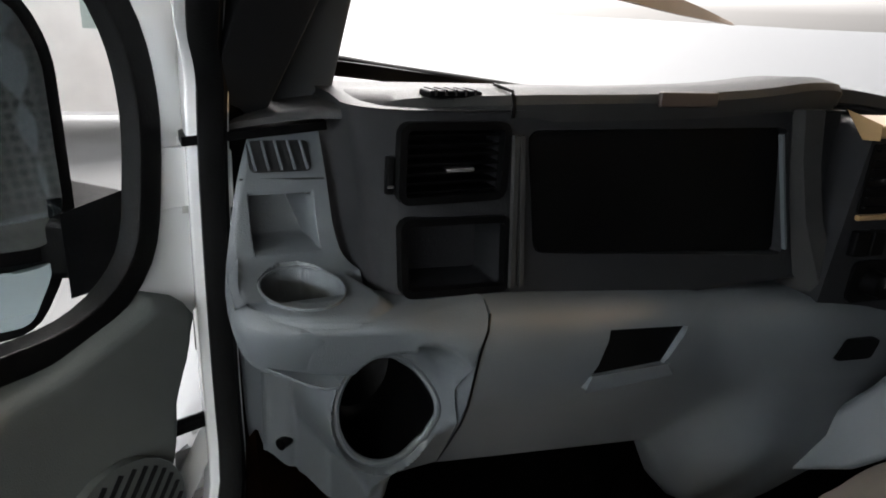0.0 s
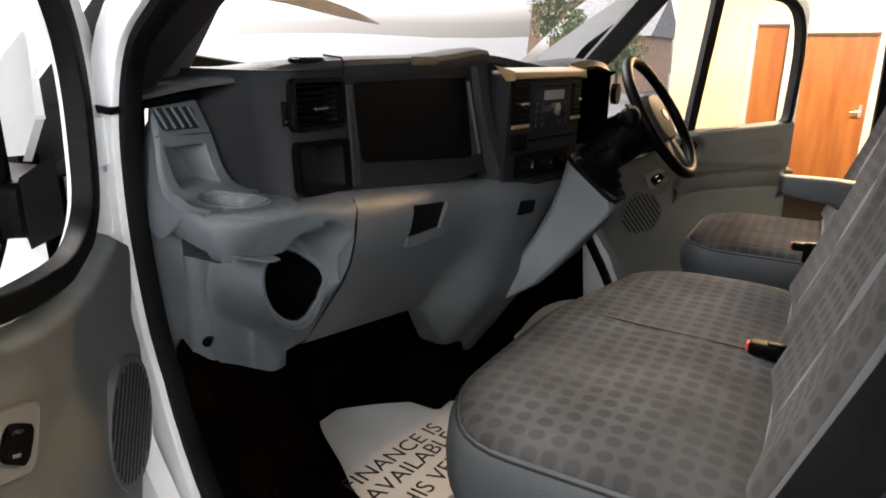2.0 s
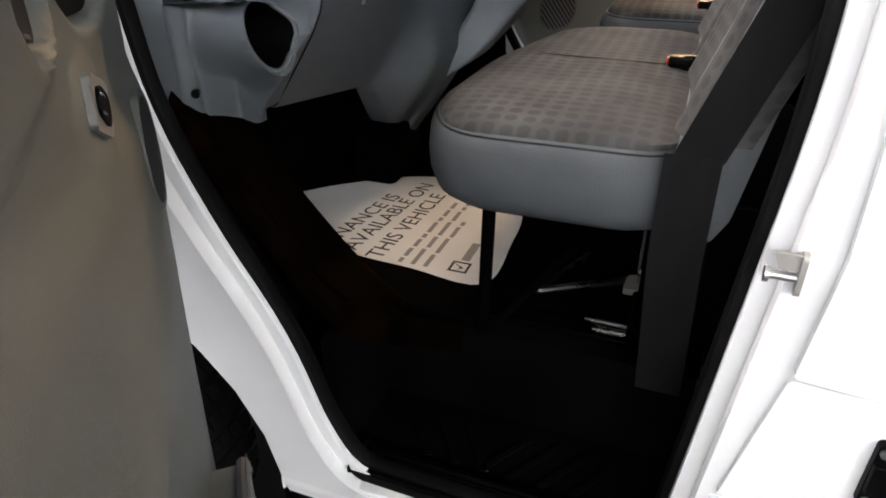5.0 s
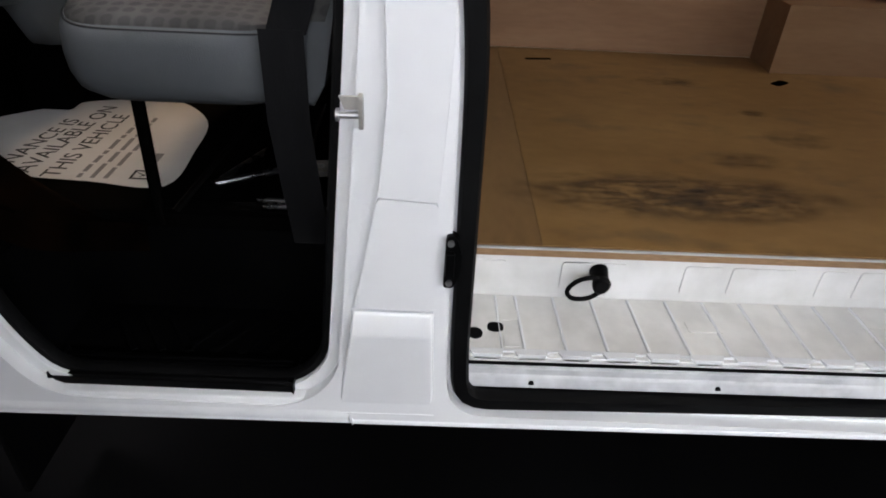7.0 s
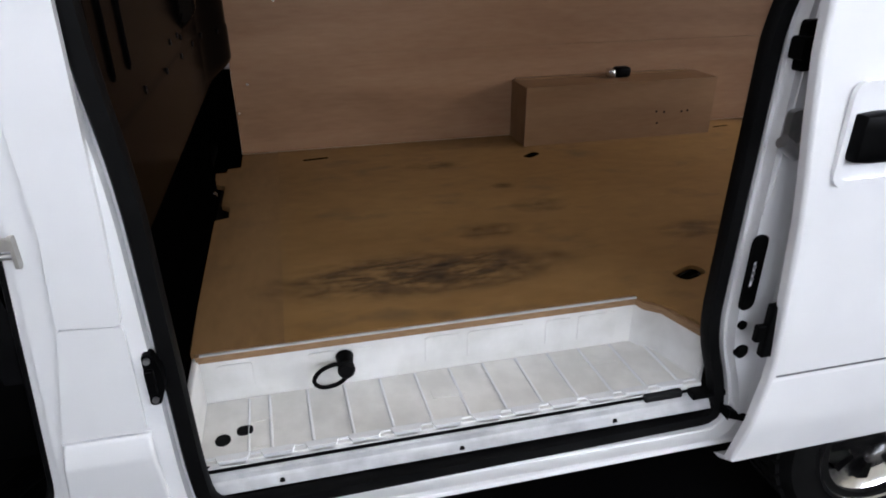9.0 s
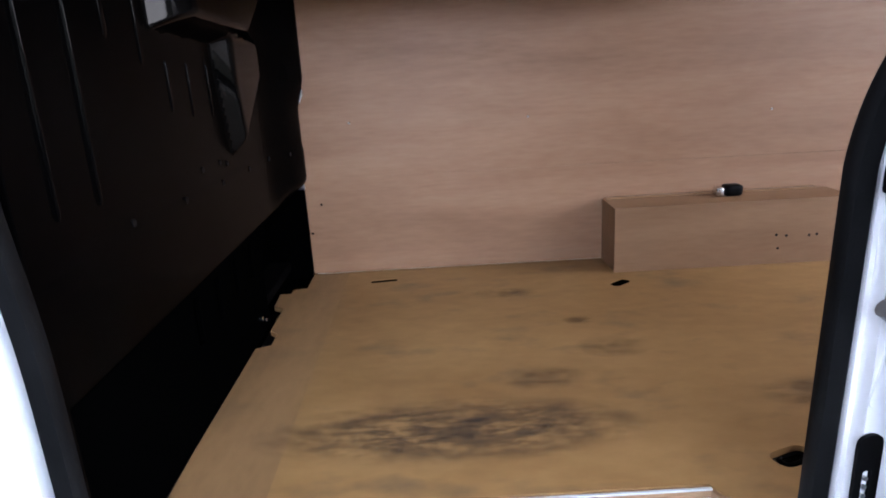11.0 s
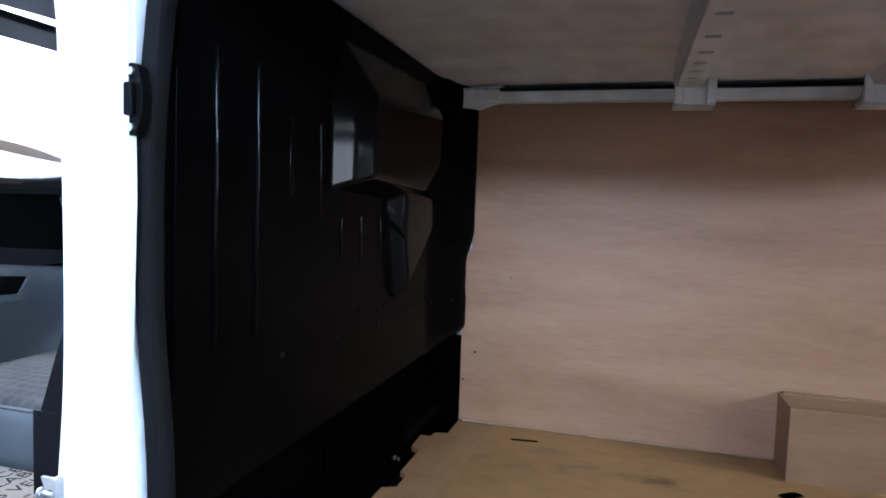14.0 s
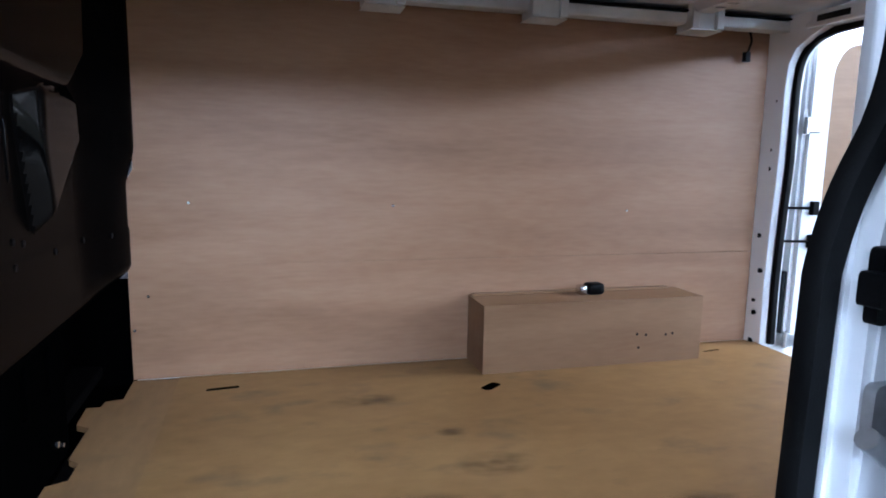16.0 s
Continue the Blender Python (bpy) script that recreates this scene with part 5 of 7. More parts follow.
rd = thing("rear_door", "white rear van door standing open with a plywood inner panel", "van door", (1.76, -2.72, 0.5))
DX = 1.76
part("shell", plate(bmesh.new(), rounded([(-2.68, 0.45), (-2.68, 1.95), (-2.74, 2.0), (-3.5, 2.0), (-3.55, 1.95), (-3.55, 0.45)], 0.05), [], at_x(DX), 0.05), WHITE, rd, bevel=0.01)
part("inner_frame", plate(bmesh.new(), rounded([(-2.70, 0.5), (-2.70, 1.93), (-2.76, 1.975), (-3.5, 1.975), (-3.52, 0.5)], 0.04), [rounded([(-2.80, 0.62), (-2.795, 1.80), (-2.85, 1.885), (-2.93, 1.905), (-3.46, 1.905), (-3.46, 0.62)], 0.05)], at_x(DX - 0.02), 0.02), WHITE, rd, bevel=0.006)
part("inner_panel", plate(bmesh.new(), rounded([(-2.785, 0.61), (-2.782, 1.80), (-2.84, 1.895), (-2.93, 1.915), (-3.47, 1.915), (-3.47, 0.61)], 0.05), [], at_x(DX - 0.006), 0.005), PLYBOX, rd, "plywood inner panel")
for z in (1.555, 0.62):
    hg = part("hinge", B((1.725, -2.745, z - 0.03), (1.742, -2.67, z + 0.03)), ZINC, rd, "grey hinge", bevel=0.006)
    part("hinge_pin", cyl(bmesh.new(), (1.732, -2.672, z - 0.035), (1.732, -2.672, z + 0.035), 0.012, 12), ZINC, hg)
for z in (1.205, 1.06):
    ar = part("check_arm", tube(bmesh.new(), [(1.755, -2.625, z), (1.728, -2.74, z)], 0.006), BLACK, rd, "black door check arm")
    part("check_pad", B((1.715, -2.768, z - 0.03), (1.74, -2.735, z + 0.03)), BLACK, ar, bevel=0.005)
lamp = part("tail_lamp", plate(bmesh.new(), rect(-2.70, 0.64, -2.662, 0.92, 0.01), [], at_x(1.768), 0.03), DARK, van, "dark rear lamp")
# left rear corner closing the load space
part("left_lining", B((0.10, -2.56, 0.602), (0.112, -1.2, 1.93)), PLYWALL, van, "plywood lining behind the sliding door")

# pillar behind the sliding door opening
cp = bmesh.new()
loft(cp, [[(0.095, -1.132 - k, z), (0.06, -1.150 - k, z), (0.04, -1.20, z), (0.02, -1.24, z), (0.02, -1.32, z), (0.10, -1.34, z), (0.125, -1.146 - k, z)] for z, k in ((0.36, 0.05), (0.5, 0.04), (0.64, 0.0), (1.2, 0.0), (1.42, 0.04), (1.95, 0.04))])
part("rear_jamb", cp, WHITE, van, "white door jamb", bevel=0.004)
on_jamb = lambda x, y, z: Matrix(((0.17, 0, -0.985, x), (-0.985, 0, -0.17, y), (0, 1, 0, z), (0, 0, 0, 1)))
JM = on_jamb(0.0295, -1.148, 0.80)
lt = part("latch_plate", plate(bmesh.new(), rect(-0.021, -0.09, 0.021, 0.09, 0.02, 6), [rect(-0.008, -0.035, 0.006, 0.03, 0.004)], JM, 0.006), BLACK, van, "black plastic latch plate", bevel=0.002)
for k in (-0.015, 0.0, 0.015):
    part("latch_pin", cyl(bmesh.new(), JM @ Vector((0, k, 0.0)), JM @ Vector((0, k, 0.005)), 0.004, 8), ZINC, lt)
for z, r, y in ((0.668, 0.011, -1.152), (0.595, 0.017, -1.166)):
    part("jamb_plug", cyl(bmesh.new(), on_jamb(0.03, y, z) @ Vector((0, 0, -0.006)), on_jamb(0.03, y, z) @ Vector((0, 0, 0.006)), r, 16), BLACK, van, "black rubber plug")
JC = on_jamb(0.029, -1.168, 1.105)
ct = part("jamb_catch", plate(bmesh.new(), rect(-0.030, -0.015, 0.034, 0.050, 0.014), [], JC, 0.014), ZINC, van, "grey metal catch", bevel=0.004)
part("catch_arm", tube(bmesh.new(), [JC @ Vector(q) for q in ((0.034, -0.034, 0.012), (-0.020, -0.030, 0.030), (-0.058, -0.002, 0.026))], 0.014), ZINC, ct)
part("catch_screw", cyl(bmesh.new(), JC @ Vector((0.008, 0.022, 0.008)), JC @ Vector((0.008, 0.022, 0.018)), 0.009, 10), CHROME, ct)
JS = on_jamb(0.0295, -1.146, 1.272)
bs = part("jamb_stop", plate(bmesh.new(), rect(-0.020, -0.045, 0.024, 0.045, 0.010), [], JS, 0.016), BLACK, van, "black plastic stop", bevel=0.004)
part("stop_pad", plate(bmesh.new(), rect(-0.036, -0.022, 0.016, 0.018, 0.008), [], JS, 0.028), BLACK, bs, bevel=0.004)
part("jamb_crease", plate(bmesh.new(), rounded([(-1.135, 0.93), (-1.215, 0.93), (-1.205, 1.30), (-1.16, 1.36), (-1.15, 1.0)], 0.02), [], at_x(0.026), 0.005), WHITE, van, bevel=0.003)

sdoor = thing("sliding_door", "white sliding side door slid back along the van", "van door", (-0.06, -1.8, 0.3))
prof = [(-0.005, 0.305), (-0.045, 0.33), (-0.062, 0.45), (-0.064, 0.572), (-0.062, 0.578), (-0.07, 0.70), (-0.07, 1.04), (-0.055, 1.5), (-0.02, 1.93)]
bm = bmesh.new()
EDGE = [(0.30, -1.145), (0.33, -1.145), (0.592, -1.178), (0.78, -1.158), (0.95, -1.145), (1.145, -1.118), (1.29, -1.103), (1.95, -1.11)]


def edge_y(z):
    for (a, p), (b, q) in zip(EDGE, EDGE[1:]):
        if z <= b:
            return p + (q - p) * (z - a) / (b - a)
    return EDGE[-1][1]


PF = [(prof[i][0] + (prof[i + 1][0] - prof[i][0]) * k / 4, prof[i][1] + (prof[i + 1][1] - prof[i][1]) * k / 4) for i in range(len(prof) - 1) for k in range(4)] + [prof[-1]]
sheet(bm, [[(x + (0.006 if d == 0 else 0), edge_y(z) + d, z) for x, z in PF] for d in (0, -0.006, -0.3)] + [[(x, y0, z) for x, z in PF] for y0 in (-2.0, -2.42)], vec(0.022, 0, 0))
part("skin", bm, WHITE, sdoor, "white outer skin", bevel=0.003)
part("edge_frame", loft(bmesh.new(), [[(x + 0.012, edge_y(z) - 0.03, z), (x + 0.05, edge_y(z) - 0.09, z), (x + 0.05, -1.34, z), (x + 0.012, -1.34, z)] for x, z in PF]), WHITE, sdoor, "white inner door edge", bevel=0.004)
hb = part("handle_bezel", plate(bmesh.new(), rect(-1.46, 1.028, -1.18, 1.225, 0.03), [rect(-1.447, 1.041, -1.193, 1.212, 0.025)], at_x(-0.078), 0.01), WHITE, sdoor, bevel=0.004)
part("handle", cushion(bmesh.new(), (-0.10, -1.43, 1.075), (-0.06, -1.20, 1.17), 0.015, 0, n=5), BLACK, sdoor, "black plastic handle")
# thin grey strip paints the shade line along the skin's crease
part("crease_shade", B((-0.0648, -2.42, 0.584), (-0.060, -1.19, 0.5875)), MIDGREY, sdoor)
bs = part("buffer", B((-0.05, -1.215, 0.63), (-0.03, -1.15, 0.76)), BLACK, sdoor, "black plastic stop", bevel=0.005)
part("buffer_pin", B((-0.045, -1.16, 0.67), (-0.03, -1.13, 0.71)), BLACK, bs, bevel=0.003)

part("lower_arm", loft(bmesh.new(), [[(x, y, z), (x - 0.03, y, z), (x - 0.03, y, z - 0.024), (x, y, z - 0.024)] for x, y, z in ((0.066, -1.18, 0.412), (0.03, -1.30, 0.382))]), BLACK, sdoor, "black lower roller arm", bevel=0.003)
# ---- cab ----
def carve(ob, *cutters):
    """Cuts closed shapes out of a part, for good."""
    tmp = []
    for bm in cutters:
        c = bpy.data.objects.new("cutter", finish(bm, "cutter", BLACK, 0))
        scene.collection.objects.link(c)
        c.location = (0, 0, 0)
        md = ob.modifiers.new("cut", "BOOLEAN")
        md.operation, md.solver, md.object = "DIFFERENCE", "EXACT", c
        tmp.append(c)
    keep, par = ob.location.copy(), ob.parent
    ob.parent, ob.location = None, (0, 0, 0)
    bpy.context.view_layer.update()
    me = bpy.data.meshes.new_from_object(ob.evaluated_get(bpy.context.evaluated_depsgraph_get()))
    ob.modifiers.clear()
    ob.data = me
    ob.parent, ob.location = par, keep
    for c in tmp:
        bpy.data.objects.remove(c)
    if me.attributes.get("custom_normal"):
        me.attributes.remove(me.attributes["custom_normal"])
    if me.polygons:
        me.polygons.foreach_set("use_smooth", [True] * len(me.polygons))
        me.set_sharp_from_angle(angle=radians(38))
    return ob


def stack(outline, levels, r=0.0):
    """A stuffed or moulded block from a plan outline: rings at height z, drawn in by d."""
    lp = rounded(outline, r, 5) if r else outline
    if area2(lp) > 0:
        lp = list(reversed(lp))
    cx, cy = sum(p[0] for p in lp) / len(lp), sum(p[1] for p in lp) / len(lp)
    hx = max(p[0] for p in lp) - cx
    hy_ = max(p[1] for p in lp) - cy
    draw = lambda d: inset(lp, -d) if d < 0.02 else [(cx + (x - cx) * (1 - d / hx), cy + (y - cy) * (1 - d / hy_)) for x, y in lp]
    return loft(bmesh.new(), [[(x, y, z) for x, y in draw(d)] for z, d in levels])


dash = thing("dashboard", "grey and charcoal moulded dashboard with open shelves", "dashboard", (0.9, 1.2, 0.9))
# lower grey moulding with rounded ledge
zt = lambda x: 1.326 - 0.108 * (x - 0.375)
zb = lambda x: 1.002 - 0.125 * (x - 0.414)




def lower_section(x):
    """The ledge and sloped face; towards the middle it swells forward and runs down into the tunnel."""
    k, g = step(0.79, 0.885, x), 0.040 * step(0.70, 0.96, x)
    t, b = max(zt(x), 1.252), zb(x) - 0.135 * k
    yb = 1.185 - 0.06 * (x - 0.41) - 0.012 * k
    m = t - 0.155
    pts = [(1.10, t), (1.046 - g, t), (1.026 - g, t - 0.007), (1.013 - g, t - 0.020), (1.0065 - g, t - 0.042), (1.008 - g, t - 0.075), (1.02 - g, t - 0.113), (1.048 - g * 1.2, m)]
    for q in (0.25, 0.5, 0.75):
        pts.append((1.048 - g * 1.2 + (yb - 1.048 + g * 1.2) * q - 0.045 * k * math.sin(math.pi * q ** 0.8), m + (b - m) * q))
    pts += [(yb - 0.008, b + 0.010), (yb + 0.004, b), (yb + 0.06, b + 0.01), (1.27, t - 0.1)]
    lean_ = 0.50 * step(0.88, 1.21, x)
    return [(x - lean_ * max(0.0, t - 0.03 - z), y, z) for y, z in pts]


glove = part("glove_box_lid", loft(bmesh.new(), [lower_section(x) for x in (0.31, 0.34, 0.36, 0.38, 0.40, 0.42, 0.45, 0.55, 0.62, 0.68, 0.72, 0.75, 0.78, 0.80, 0.82, 0.84, 0.86, 0.88, 0.90, 0.93, 0.96, 1.0, 1.05, 1.1, 1.15, 1.19, 1.205)]), GREY, dash, "grey lower dash moulding with the glove box lid", smooth=50)
SEAM = [(0.98, 0.408), (1.018, 0.400), (1.07, 0.387), (1.122, 0.372), (1.156, 0.362), (1.19, 0.3535), (1.22, 0.3475), (1.258, 0.346), (1.285, 0.3515), (1.298, 0.358), (1.314, 0.369), (1.327, 0.376), (1.40, 0.378)]


def seam(z):
    for (a, p), (b, q) in zip(SEAM, SEAM[1:]):
        if z <= b:
            return p + (q - p) * max(0.0, z - a) / (b - a)
    return SEAM[-1][1]


hx = [(0.515, 1.218), (0.628, 1.214), (0.66, 1.264), (0.532, 1.279)]
carve(glove, plate(bmesh.new(), hx, [], at_y(0.95), 0.10), plate(bmesh.new(), [(0.412, 0.9)] + [(x + 0.0032, z) for z, x in SEAM] + [(0.2, 1.4), (0.2, 0.9)], [], at_y(0.9), 0.6))
sec = [q for q in lower_section(0.39)[2:13]]
part("lid_seam", sweep(bmesh.new(), [(seam(q[2]) + 0.003, q[1] - 0.0012, q[2]) for q in sec], rect(-0.001, -0.001, 0.001, 0.0012), up=(0, -1, 0)), BLACK, dash)
# black plate set shallow in the cut stands in for the recess's shade
part("handle_shade", plate(bmesh.new(), hx, [], at_y(1.016), 0.003), BLACK, dash, "handle recess backed by a black plate")
part("handle_lip", plate(bmesh.new(), [(0.508, 1.203), (0.645, 1.199), (0.636, 1.216), (0.515, 1.220)], [], at_y(1.008), 0.014), GREY, dash, bevel=0.003)
# left panel: overhanging ledge, recessed wall below it and a conical boss round the bin
BC, BRX, BRZ = (0.284, 1.181), 0.0585, 0.0615
CREASE = [(0.12, 1.09), (0.14, 1.068), (0.165, 1.051), (0.19, 1.037), (0.225, 1.026), (0.26, 1.016), (0.30, 1.008), (0.34, 1.006), (0.42, 1.006)]


def crease(x):
    """The front edge of tray and ledge in plan: it falls back towards the door."""
    for (a, p), (b, q) in zip(CREASE, CREASE[1:]):
        if x <= b:
            return p + (q - p) * max(0.0, x - a) / (b - a)
    return CREASE[-1][1]


def rim_y(z):
    return 1.083 - 0.30 * (BC[1] - z)


def left_face(x, z):
    """How far forward the moulding stands at (x, z): ledge, chin, recessed wall, boss and the scoop above the bin."""
    t = 1.327
    glove_y = 1.008 + 0.04 * step(1.25, 1.17, z) + 0.137 * max(0.0, min(1.0, (1.172 - z) / 0.17))
    wall_y = 1.205 - 0.012 * step(0.17, 0.20, x) - 0.06 * step(0.205, 0.235, x)
    wall_y += (glove_y - wall_y) * step(0.300, 0.335, x)
    q = math.hypot((x - BC[0]) / BRX, (z - BC[1]) / BRZ)
    a = math.atan2((z - BC[1]) / BRZ, (x - BC[0]) / BRX)
    slope = 0.075 + 0.30 * max(0.0, -math.cos(a)) + 0.10 * max(0.0, math.cos(a)) + 0.02 * max(0.0, math.sin(a))
    boss_y = rim_y(z) + 0.010 * max(0.0, 1.10 - q) / 0.1 + slope * max(0.0, q - 1.12)
    y = soft_min(wall_y, boss_y, 0.02)
    m = step(0.25, 0.345, x)
    chin = crease(x) + 0.46 * max(0.0, 1.325 - z) + 0.016 * max(0.0, 1 - (t - z) / 0.014) ** 2
    front = glove_y - 0.0015 + 0.0395 * max(0.0, 1 - (t - z) / 0.042) ** 3
    face = chin + (front - chin) * m
    if face < y or z > 1.256:
        y += (face - y) * step(1.244, 1.256, z)
    over = (abs(x - 0.29) / (0.066 if x < 0.29 else 0.063)) ** 2.6 + (max(0.0, z - 1.19) / 0.10) ** 2.6
    if rim_y(z) > y:
        y = rim_y(z) + (y - rim_y(z)) * step(0.60, 1.02 if x < 0.29 else 1.12, over ** (1 / 2.6))
    return y


def left_low(x):
    return 1.046 - 0.030 * step(0.215, 0.285, x) + 0.004 * step(0.33, 0.40, x)


NXL, NZL = 100, 130
grid = []
for j in range(NZL + 1):
    row = []
    for i in range(NXL + 1):
        u, v = i / NXL, j / NZL
        xa = 0.168 + u * 0.235
        zb_ = left_low(xa)
        z = zb_ + (1.327 - zb_) * v
        x0 = 0.168 - 0.02 * step(1.244, 1.256, z)
        x = x0 + u * (seam(z) - x0)
        row.append((x, left_face(x, z), z))
    grid.append(row)
grid.insert(0, [(x, y + 0.05, z + 0.012) for x, y, z in grid[0]])
grid.append([(x, 1.10, 1.3275) for x, y, z in grid[-1]])
bm = loft(bmesh.new(), grid, close_ring=False)
gone = [f for f in bm.faces if math.hypot((f.calc_center_median().x - BC[0]) / BRX, (f.calc_center_median().z - BC[1]) / BRZ) < 0.97 and f.calc_center_median().z < 1.26]
bmesh.ops.delete(bm, geom=gone, context="FACES")
left = part("left_panel", bm, GREY, dash, "grey lower dash panel with a round bin", smooth=60)
def bin_ring(q, d):
    return [(x, left_face(BC[0] + (x - BC[0]) * 1.02 / q, BC[1] + (z - BC[1]) * 1.02 / q) + d, z) for x, z in ellipse(*BC, BRX * q, BRZ * q, 48)]


part("bin_rim", tube(bmesh.new(), bin_ring(0.978, 0.002), 0.0045, True, 8, up=(0, 1, 0)), GREY, dash)
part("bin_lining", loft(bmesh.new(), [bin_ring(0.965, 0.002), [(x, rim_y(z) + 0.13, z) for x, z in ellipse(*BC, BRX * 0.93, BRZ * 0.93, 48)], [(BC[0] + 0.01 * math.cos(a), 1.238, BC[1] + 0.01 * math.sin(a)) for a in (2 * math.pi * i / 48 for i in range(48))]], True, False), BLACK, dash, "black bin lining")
# skirt below the end tray, wrapping round its outer corner
SK = [(0.158, 1.262, 1.40, 1.292), (0.137, 1.20, 1.36, 1.288), (0.1245, 1.14, 1.343, 1.281), (0.1205, 1.105, 1.338, 1.276), (0.125, 1.083, 1.334, 1.272), (0.138, 1.068, 1.331, 1.266), (0.155, 1.056, 1.328, 1.260), (0.175, 1.0455, 1.326, 1.252), (0.19, 1.040, 1.324, 1.248), (0.205, 1.039, 1.32, 1.248)]
FLAT = [(0.012, 0.0), (0.003, 0.12), (0.0, 0.32), (0.003, 0.60), (0.007, 0.85), (0.011, 0.98), (0.04, 1.0), (0.09, 0.97)]
CURL = [(0.013, 0.0), (0.002, 0.10), (0.003, 0.20), (0.015, 0.50), (0.025, 0.75), (0.033, 0.95), (0.040, 1.0), (0.10, 0.97)]
rows = []
sk = spline(SK, 6)
for i, (x, y, a, b) in enumerate(sk):
    p, q = sk[max(0, i - 1)], sk[min(len(sk) - 1, i + 1)]
    tx, ty = q[0] - p[0], q[1] - p[1]
    n_ = math.hypot(tx, ty)
    nx, ny = -ty / n_, tx / n_
    w = step(0.5, 0.9, i / (len(sk) - 1))
    rows.append([(x + nx * (f[0] + (c[0] - f[0]) * w), y + ny * (f[0] + (c[0] - f[0]) * w), a + (b - a) * (f[1] + (c[1] - f[1]) * w)) for f, c in zip(FLAT, CURL)])
part("tray_skirt", loft(bmesh.new(), rows, close_ring=False), GREY, dash, smooth=55)
under = sheet(bmesh.new(), [[(x + 0.012, y + 0.004, b + 0.003) for x, y, a, b in sk], [(0.150 + 0.045 * i / len(sk), 1.262 - 0.05 * i / len(sk), 1.288) for i in range(len(sk))]], vec(0, 0, 0.003))
part("tray_underside", under, GREY, dash)
side = bmesh.new()
sheet(side, [[(0.146, 1.285, z), (0.158, 1.238, z), (0.1705, 1.2045, z), (0.186, 1.213, z), (0.232, 1.217, z)] for z in (1.29, 1.22, 1.14, 1.046)], vec(0.012, 0.02, 0))
part("foot_well_side", side, GREY, dash, "grey foot well side panel")
part("screw", cyl(bmesh.new(), (0.186, 1.19, 1.092), (0.20, 1.20, 1.092), 0.008, 12), BLACK, dash)

# end tray with demister grille, slot and cup holder
T = [(1.245, 1.480, 0.172, 0.252), (1.215, 1.430, 0.152, 0.252), (1.190, 1.365, 0.136, 0.256), (1.150, 1.342, 0.127, 0.262), (1.060, 1.338, 0.124, 0.285), (1.022, 1.3325, 0.134, 0.262), (1.0105, 1.3265, 0.142, 0.240), (1.0075, 1.316, 0.150, 0.215)]
CUP = (0.195, 1.106)
tv_ = spline(T, 18)
grid = []
NX = 110
for q in tv_:
    y, z, xl, xr = q
    back = (crease(xl) - 1.001) * step(1.09, 1.022, y)
    low = step(1.10, 1.16, y)
    row = [(xl + 0.006, y + 0.02 + back + 0.03 * low, z - 0.014 - 0.05 * low), (xl + 0.001 - 0.002 * low, y + 0.008 + back, z - 0.010 - 0.02 * low), (xl + 0.001 - 0.001 * low, y + 0.003 + back, z - 0.005)]
    for i in range(NX + 1):
        x = xl + 0.004 + (xr - xl - 0.004) * i / NX
        e = min(i / NX * (xr - xl), (1 - i / NX) * (xr - xl))
        dz, dy = -0.004 * max(0, 1 - i / 7.0) ** 2, 0.0
        if y < 1.13 and z > 1.325:
            dz -= (z - 1.325) * step(0.84, 0.99, i / NX)
        r = math.hypot(x - CUP[0], (y - CUP[1]) * 0.72)
        if y > 1.03 and z > 1.325:
            dz -= 0.085 * max(0.0, min(1.0, (0.0425 - r) / 0.004))
        if 1.352 < z < 1.412:
            a = min(1.0, max(0.0, (x - 0.162) / 0.004)) * min(1.0, max(0.0, (0.236 - x) / (0.004 + 0.022 * (z - 1.352) / 0.06)))
            b = min(1.0, (z - 1.352) / 0.004) * min(1.0, (1.412 - z) / 0.006)
            dy += 0.055 * min(a, b)
        dy += (crease(x) - 1.001) * step(1.09, 1.022, y)
        row.append((x, y + dy, z + dz))
    grid.append(row)
tray = part("end_tray", sheet(bmesh.new(), grid), GREY, dash, "grey end tray with a cup holder", smooth=50)
rim = part("cup_rim", tube(bmesh.new(), [(x, y, 1.3395) for x, y in ellipse(*CUP, 0.0422, 0.0586, 40)], 0.0018, True, 6), GREY, dash)
gr = part("demister_grille", loft(bmesh.new(), [[(x, 1.2425 - 0.62 * (1.478 - z) - 0.003, z) for x, z in lp] for lp in (rect(0.166, 1.436, 0.236, 1.468, 0.007),)] + [[(x, 1.2425 - 0.62 * (1.478 - z) - 0.0012, z) for x, z in rect(0.166, 1.436, 0.236, 1.468, 0.007)]]), DARK, dash, "dark demister grille")
for k in range(5):
    x = 0.172 + k * 0.0145
    part("fin", sweep(bmesh.new(), [(x, 1.2125, 1.438), (x - 0.004, 1.2315, 1.467)], rect(-0.0011, 0, 0.0011, 0.004), up=(0, -1, 0.6)), GREY, gr)
part("tray_seam", sweep(bmesh.new(), [(0.155, 1.2165, 1.4285), (0.250, 1.2135, 1.4265)], rect(-0.0012, -0.001, 0.0012, 0.0012)), DARK, dash)

# upper charcoal block with vents, cubby and open shelf
top_lp = [(0.42, 1.062), (0.32, 1.0625), (0.292, 1.066), (0.270, 1.074), (0.254, 1.087), (0.245, 1.104), (0.243, 1.122), (0.256, 1.2), (0.262, 1.34), (0.93, 1.34), (0.93, 1.052), (0.80, 1.05)]
